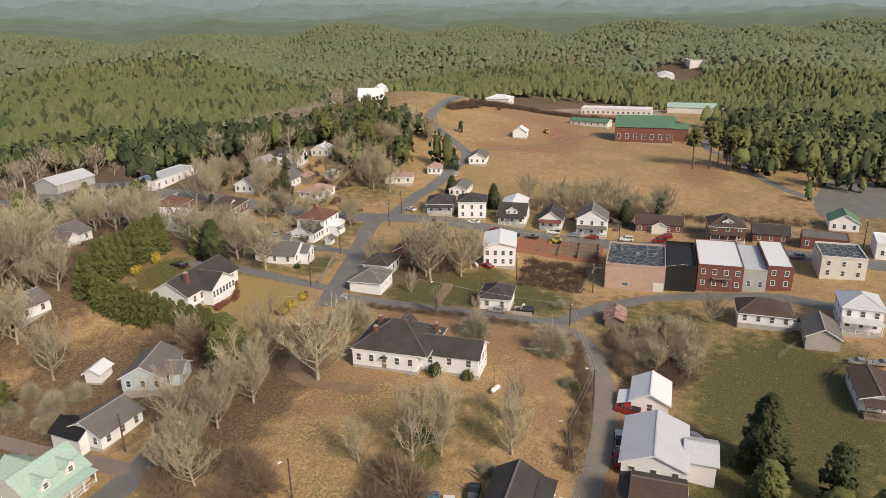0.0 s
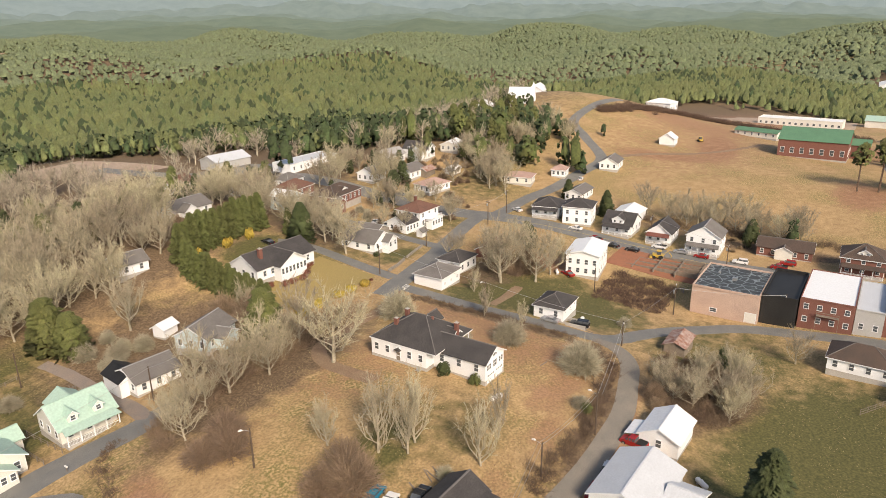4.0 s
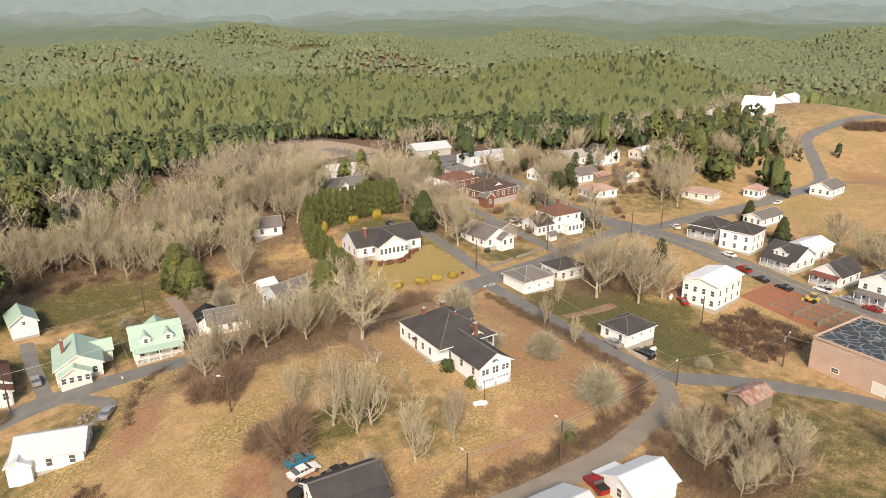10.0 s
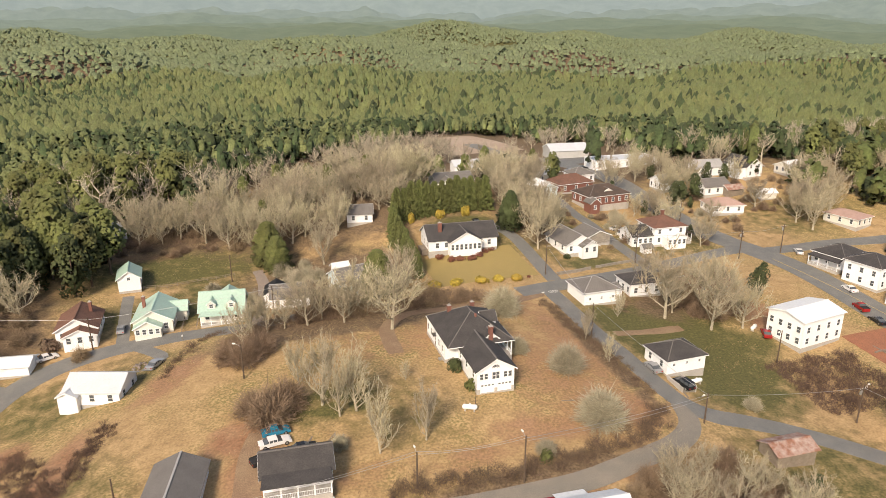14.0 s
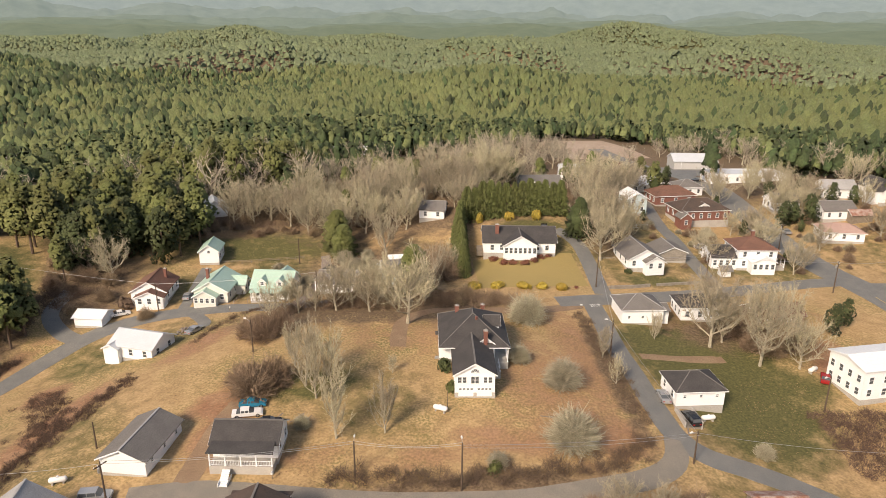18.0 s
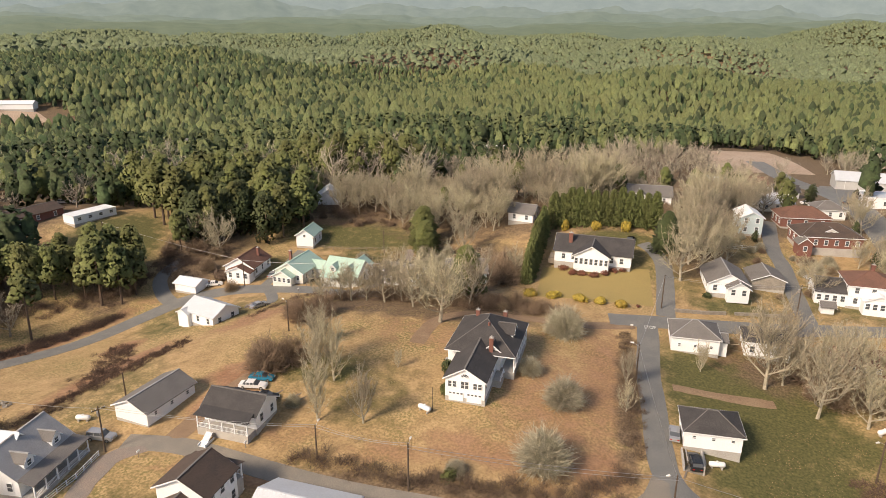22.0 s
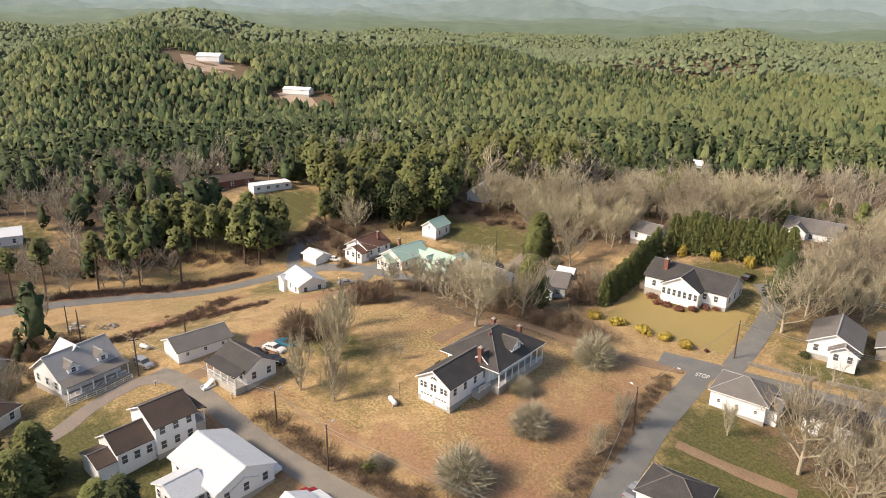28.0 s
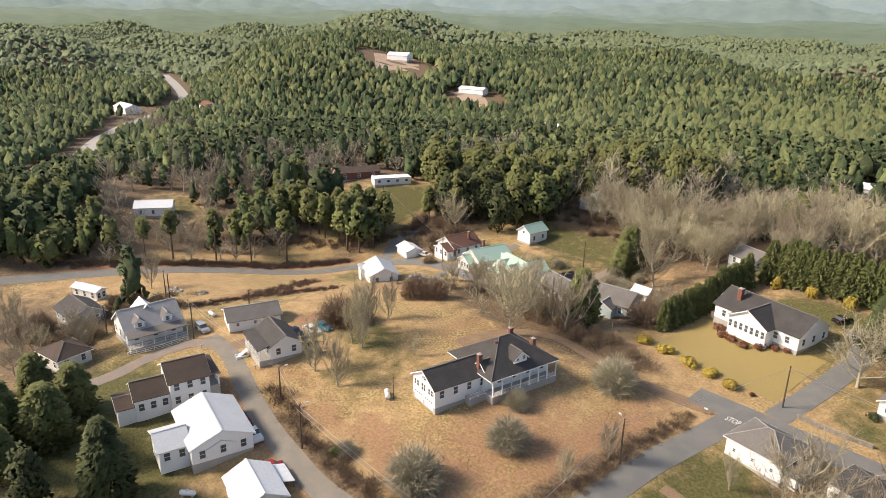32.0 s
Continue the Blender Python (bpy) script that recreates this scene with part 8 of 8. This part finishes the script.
for spec in (
    (-42.5, -10.3, 5, "paint_blue", "turquoise blue sedan on bare earth"), (-42.9, -13.0, 8, "paint_white", "white sedan parked on bare earth", "sedan", 5.2), (-44.5, -16.6, 20, "paint_black", "black pickup beside the house", "pickup", 5.2),
    (-38.8, -16.0, 5, "paint_black", "black car behind the house"), (-73.6, 55.5, 92, "paint_silver", "silver sedan on an asphalt drive"), (-88.5, 48.2, 25, "paint_white", "white sedan beside a shed"), (-64.0, 29.0, 60, "paint_silver", "silver sedan on a curving drive"),
    (-61.3, -31.6, 5, "paint_silver", "silver-white off-road car beside a pole", "suv"), (33.2, -6.6, 86, "paint_silver", "dark silver sedan beside the garage"), (36.0, -13.0, 95, "paint_black", "black off-road car in a block carport", "suv"),
    (-16.0, -37.2, 3, "paint_white", "white pickup beside the lane", "pickup", 5.4), (-21.8, -37.0, 3, "paint_red", "dark red sedan beside the lane"), (-5.6, -38.4, 80, "paint_red", "red pickup under the lean-to", "pickup"),
    (111.6, -48.5, 88, "paint_red", "red pickup on the main street", "pickup"), (116.5, -50.5, 92, "paint_red", "red off-road car by a brick house", "suv"), (111.4, -37.5, 90, "paint_white", "white off-road car parked on the main street", "suv"),
    (110.5, -26.0, 90, "paint_red", "red sedan on the main street"), (110.8, -19.5, 92, "paint_silver", "silver sedan on the main street"), (111.0, -12.5, 88, "paint_white", "white pickup on the main street", "pickup"), (102.8, -6.0, 90, "paint_black", "black sedan on the main street"),
    (103.5, 6.8, 75, "paint_red", "bright red pickup on the main street", "pickup"), (102.0, 0.5, 80, "paint_black", "dark car by the white building"), (98.6, -88.5, 85, "paint_silver", "silver off-road car beside the shops", "suv"), (71.5, 3.8, 60, "paint_red", "dark red car on red earth"),
    (74.6, 75.6, 8, "paint_white", "white sedan in a parking place"), (74.4, 71.0, 5, "paint_white", "white car in a parking place"), (107.5, 88.0, 92, "paint_silver", "pale car on the far street"), (86.5, 103.5, 70, "paint_silver", "silver car by the brick house"),
    (32.5, -88.4, 85, "paint_silver", "silver sedan on a gravel pad"), (32.3, -93.2, 88, "paint_silver", "grey sedan on a gravel pad"), (-177.5, 94, 30, "paint_white", "white van near the far building", "suv"), (-172.5, 96, 30, "paint_white", "white car near the far building"),
    (109.6, 16.0, 80, "paint_white", "white car in front of a house"), (117.5, 42.0, 60, "paint_white", "white car at the crossing"), (90, 150, 10, "paint_white", "white car in a parking lot"), (97, 150, 12, "paint_silver", "silver car in a parking lot"), (104, 151, 8, "paint_black", "dark car in a parking lot"),
    (172, 37.5, 10, "paint_white", "white car by the field track"), (26.5, 78.5, 80, "paint_black", "dark car behind the white house"),
):
    car(*spec)


def digger(x, y, turn, label):
    t = thing("backhoe", x, y, zat(x, y), turn, label, "digger")
    part("body", mesh_from(*boxes(((-1.6, 1.4, -0.9, 0.9, 0.6, 1.5), (0.3, 1.7, -0.7, 0.7, 1.2, 1.7))), "paint_yellow"), t)
    part("cab", mesh_from(*box(-0.9, 0.4, -0.75, 0.75, 1.5, 2.6), "glass"), t)
    part("cab_roof", mesh_from(*box(-1.0, 0.5, -0.85, 0.85, 2.6, 2.72), "paint_yellow"), t)
    part("boom", mesh_from(*tube([(-1.6, 0, 1.2), (-2.8, 0, 2.8), (-4.0, 0, 1.4), (-3.9, 0, 0.5)], [0.16, 0.15, 0.13, 0.1], 6), "paint_yellow"), t)
    part("bucket", mesh_from(*box(1.7, 2.5, -1.0, 1.0, 0.1, 0.8), "paint_yellow"), t)
    for wx, r in ((-0.9, 0.7), (1.1, 0.5)):
        for wy in (-0.95, 0.95):
            part("wheel", mesh_from(*tube([(wx, wy - 0.2, r), (wx, wy + 0.2, r)], [r, r], 12), "tyre"), t)


digger(102.0, -14.5, 100, "yellow backhoe at the edge of the dug lot")
digger(268, 8, 30, "yellow digger on the graded field")

# ---- lettering on the road, small yard things ----
stop_curve = bpy.data.curves.new("stop", "FONT")
stop_curve.body = "STOP"
stop_curve.align_x, stop_curve.align_y, stop_curve.size, stop_curve.extrude = "CENTER", "CENTER", 1.15, 0.006
stop_curve.materials.append(M["road_paint"])
stop_ob = new("road_marking", stop_curve)
stop_ob.matrix_basis = pose(30.6, 33.2, max(zat(29.4, 32.2), zat(31.8, 34.2), zat(30.6, 33.2)) + 0.17, 0, 0, 4) @ Matrix.Diagonal((0.95, 2.0, 1, 1))
tagged(stop_ob, "white painted stop lettering on the asphalt", "road marking", kind="structure")
for x0, y0, x1, y1 in ((106, 40, 108.4, -16), (106.2, -20, 107, -62)):
    v, f = ribbon([(x0, y0), ((x0 + x1) / 2, (y0 + y1) / 2), (x1, y1)], 0.14, 0.13, 2)
    tagged(new("road_marking", mesh_from(v, f, "paint_yellow")), "worn yellow line along the main street", "road marking", kind="structure")


def mailbox(x, y, turn):
    t = thing("mailbox", x, y, zat(x, y), turn, "small pale mailbox on a post", "mailbox", "mailboxes")
    part("post", mesh_from(*box(-0.05, 0.05, -0.05, 0.05, -0.3, 1.0), "wood_grey"), t)
    part("box", mesh_from(*tube([(-0.3, 0, 1.15), (0.3, 0, 1.15)], [0.16, 0.16], 8), "lamp_head"), t)


for x, y, a in ((26.5, 31.0, 0), (-36, -28.8, 90), (-52, -34.6, 90), (-59, 41.4, 90), (36.6, 33.5, 0), (34.5, -2.0, 0)):
    mailbox(x, y, a)


def lumber(x, y, turn, n, label):
    rng = np.random.default_rng(int(abs(x) * 7 + n))
    t = thing("lumber_pile", x, y, zat(x, y), turn, label, "lumber")
    for k in range(n):
        part("plank", mesh_from(*box(-1.8, 1.8, -0.1, 0.1, 0, 0.06), "wood_grey"), t, m=pose(rng.normal() * 0.4, rng.normal() * 0.5, 0.06 * k + 0.05, 0, 0, rng.normal() * 14))


lumber(-33.5, -15.0, 60, 4, "loose grey planks behind a house"), lumber(-47, 66, 20, 7, "scattered boards in a back yard"), lumber(-42, 68, 60, 6, "heap of old boards in a back yard"), lumber(-90, -36, 15, 8, "pile of old boards in weeds"), lumber(82, -27, 10, 5, "boards beside a cleared lot")
for x, y, r in ((-96.0, -34.0, 1.6), (-98.5, -28.0, 1.2), (-92, -44, 1.0)):
    rr = np.random.default_rng(int(r * 10))
    t = thing("scrap_heap", x, y, zat(x, y), 30, "heap of pale concrete scrap in weeds", "scrap")
    for a, b in zip(rr.normal(0, r, 8), rr.normal(0, r, 8)):
        part("slab", mesh_from(*box(a - 0.5, a + 0.5, b - 0.4, b + 0.4, -0.2, rr.uniform(0.2, 0.6)), "block"), t)



# ---- rough grass on the open lot and the slope ----
def rough_grass(label, areas, mat, seed, tall):
    """Tussocks of dry grass: three blades each, too many to count."""
    rng = np.random.default_rng(seed)
    P = []
    for cx, cy, sx, sy, count in areas:
        a, r = rng.uniform(0, 6.283, count), np.sqrt(rng.uniform(0, 1, count))
        P.append(np.stack([cx + sx * r * np.cos(a), cy + sy * r * np.sin(a)], 1))
    P = np.concatenate(P)
    keep = np.sin(P[:, 0] * 0.9 + 2 * np.sin(P[:, 1] * 0.31)) + np.sin(P[:, 1] * 0.8 + np.cos(P[:, 0] * 0.27)) + rng.normal(size=len(P)) * 0.7 > 0.1
    P = P[keep & free(P, 0.4)]
    z = land(P[:, 0], P[:, 1])
    V, F = [], []
    for k in range(3):
        a = rng.uniform(0, 6.283, len(P))
        w = rng.uniform(0.05, 0.13, len(P))
        h = tall * rng.uniform(0.4, 1.2, len(P))
        c, s = np.cos(a), np.sin(a)
        V.append(np.stack([P[:, 0] - s * w, P[:, 1] + c * w, z - 0.05], 1))
        V.append(np.stack([P[:, 0] + s * w, P[:, 1] - c * w, z - 0.05], 1))
        V.append(np.stack([P[:, 0] + c * h * 0.9, P[:, 1] + s * h * 0.9, z + h], 1))
        n, b = len(P), 3 * k * len(P)
        F.append(np.stack([np.arange(n) + b, np.arange(n) + b + n, np.arange(n) + b + 2 * n], 1))
    tagged(new("dry_grass", big_mesh(np.concatenate(V), np.concatenate(F), mat)), label, "grass", kind="stuff")


M["straw"] = material("straw", (0.33, 0.25, 0.145), 0.95, 3.0, 0.3, 8, 0, (0.22, 0.18, 0.07), 0, 0.3)
M["rust_grass"] = material("rust_grass", (0.32, 0.205, 0.12), 0.95, 3.0, 0.3, 8, 0, (0.20, 0.12, 0.06), 0, 0.3)
rough_grass("tussocks of straw-coloured winter grass", ((-24, -8, 24, 20, 4000), (-65, 0, 24, 30, 3000), (-20, 22, 20, 8, 2500), (-60, 85, 34, 18, 3500), (20, 62, 14, 24, 800), (15, -68, 34, 20, 3000)), "straw", 41, 0.15)
rough_grass("rust-brown dead grass on the knoll", ((13, -6, 15, 24, 4000), (17, 24, 10, 10, 1500), (-20, -25, 22, 4, 1500), (60, -10, 14, 14, 1500)), "rust_grass", 42, 0.13)

# ---- rubble, boards and weeds about the yards ----
def rubble(x, y, r, count, label, seed, mat="stone"):
    rng = np.random.default_rng(seed)
    t = thing("rubble_heap", x, y, zat(x, y), 0, label, "rubble")
    v, f = box(-0.5, 0.5, -0.5, 0.5, -0.5, 0.5)
    chunk = mesh_from([tuple(c * rng.uniform(0.7, 1.1) for c in q) for q in v], f, mat)
    for _ in range(count):
        a, q = rng.uniform(0, 6.283), r * math.sqrt(rng.uniform(0, 1))
        s = rng.uniform(0.3, 0.9)
        dx, dy = q * math.cos(a), q * math.sin(a)
        part("chunk", chunk, t, m=Matrix.Translation((dx, dy, zat(x + dx, y + dy) - zat(x, y) + 0.1 + 0.5 * (1 - q / r) * rng.uniform(0, 1))) @ pose(0, 0, 0, rng.uniform(0, 40), rng.uniform(0, 40), rng.uniform(0, 360)) @ Matrix.Diagonal((s, s * 0.7, s * 0.45, 1)))


rubble(-91.9, -22.7, 2.2, 40, "heap of grey rubble on the slope", 51)
rubble(-86.0, -58.0, 1.6, 22, "small heap of broken stone in a yard", 52)
rubble(-66.5, 31.0, 2.6, 26, "scattered pale sandy rubble beside a house", 53, "gravel")
for x, y, a, ln in ((-37.3, -13.6, 62, 4.2), (-70.5, -46.0, 20, 3.0), (34.5, -15.5, 75, 3.2), (9.0, -15.2, -12, 2.6)):
    ob = new("plank", mesh_from(*box(-ln / 2, ln / 2, -0.14, 0.14, 0, 0.08), "wood_grey"))
    ob.matrix_basis = pose(x, y, zat(x, y) + 0.02, 0, 0, a)
    tagged(ob, "long weathered board lying on the grass", "board", "loose boards")

ramp = thing("garage_ramp", 35.7, -12.5, zat(35.7, -12.5), 0, "sunken concrete ramp with low walls before a garage", "ramp")
for x in (-1.55, 1.55):
    part("wall", mesh_from(*box(x - 0.13, x + 0.13, -2.6, 2.4, -0.5, 1.1), "concrete"), ramp)
part("floor", mesh_from(*box(-1.4, 1.4, -2.6, 2.4, -0.5, 0.06), "old_asphalt"), ramp)
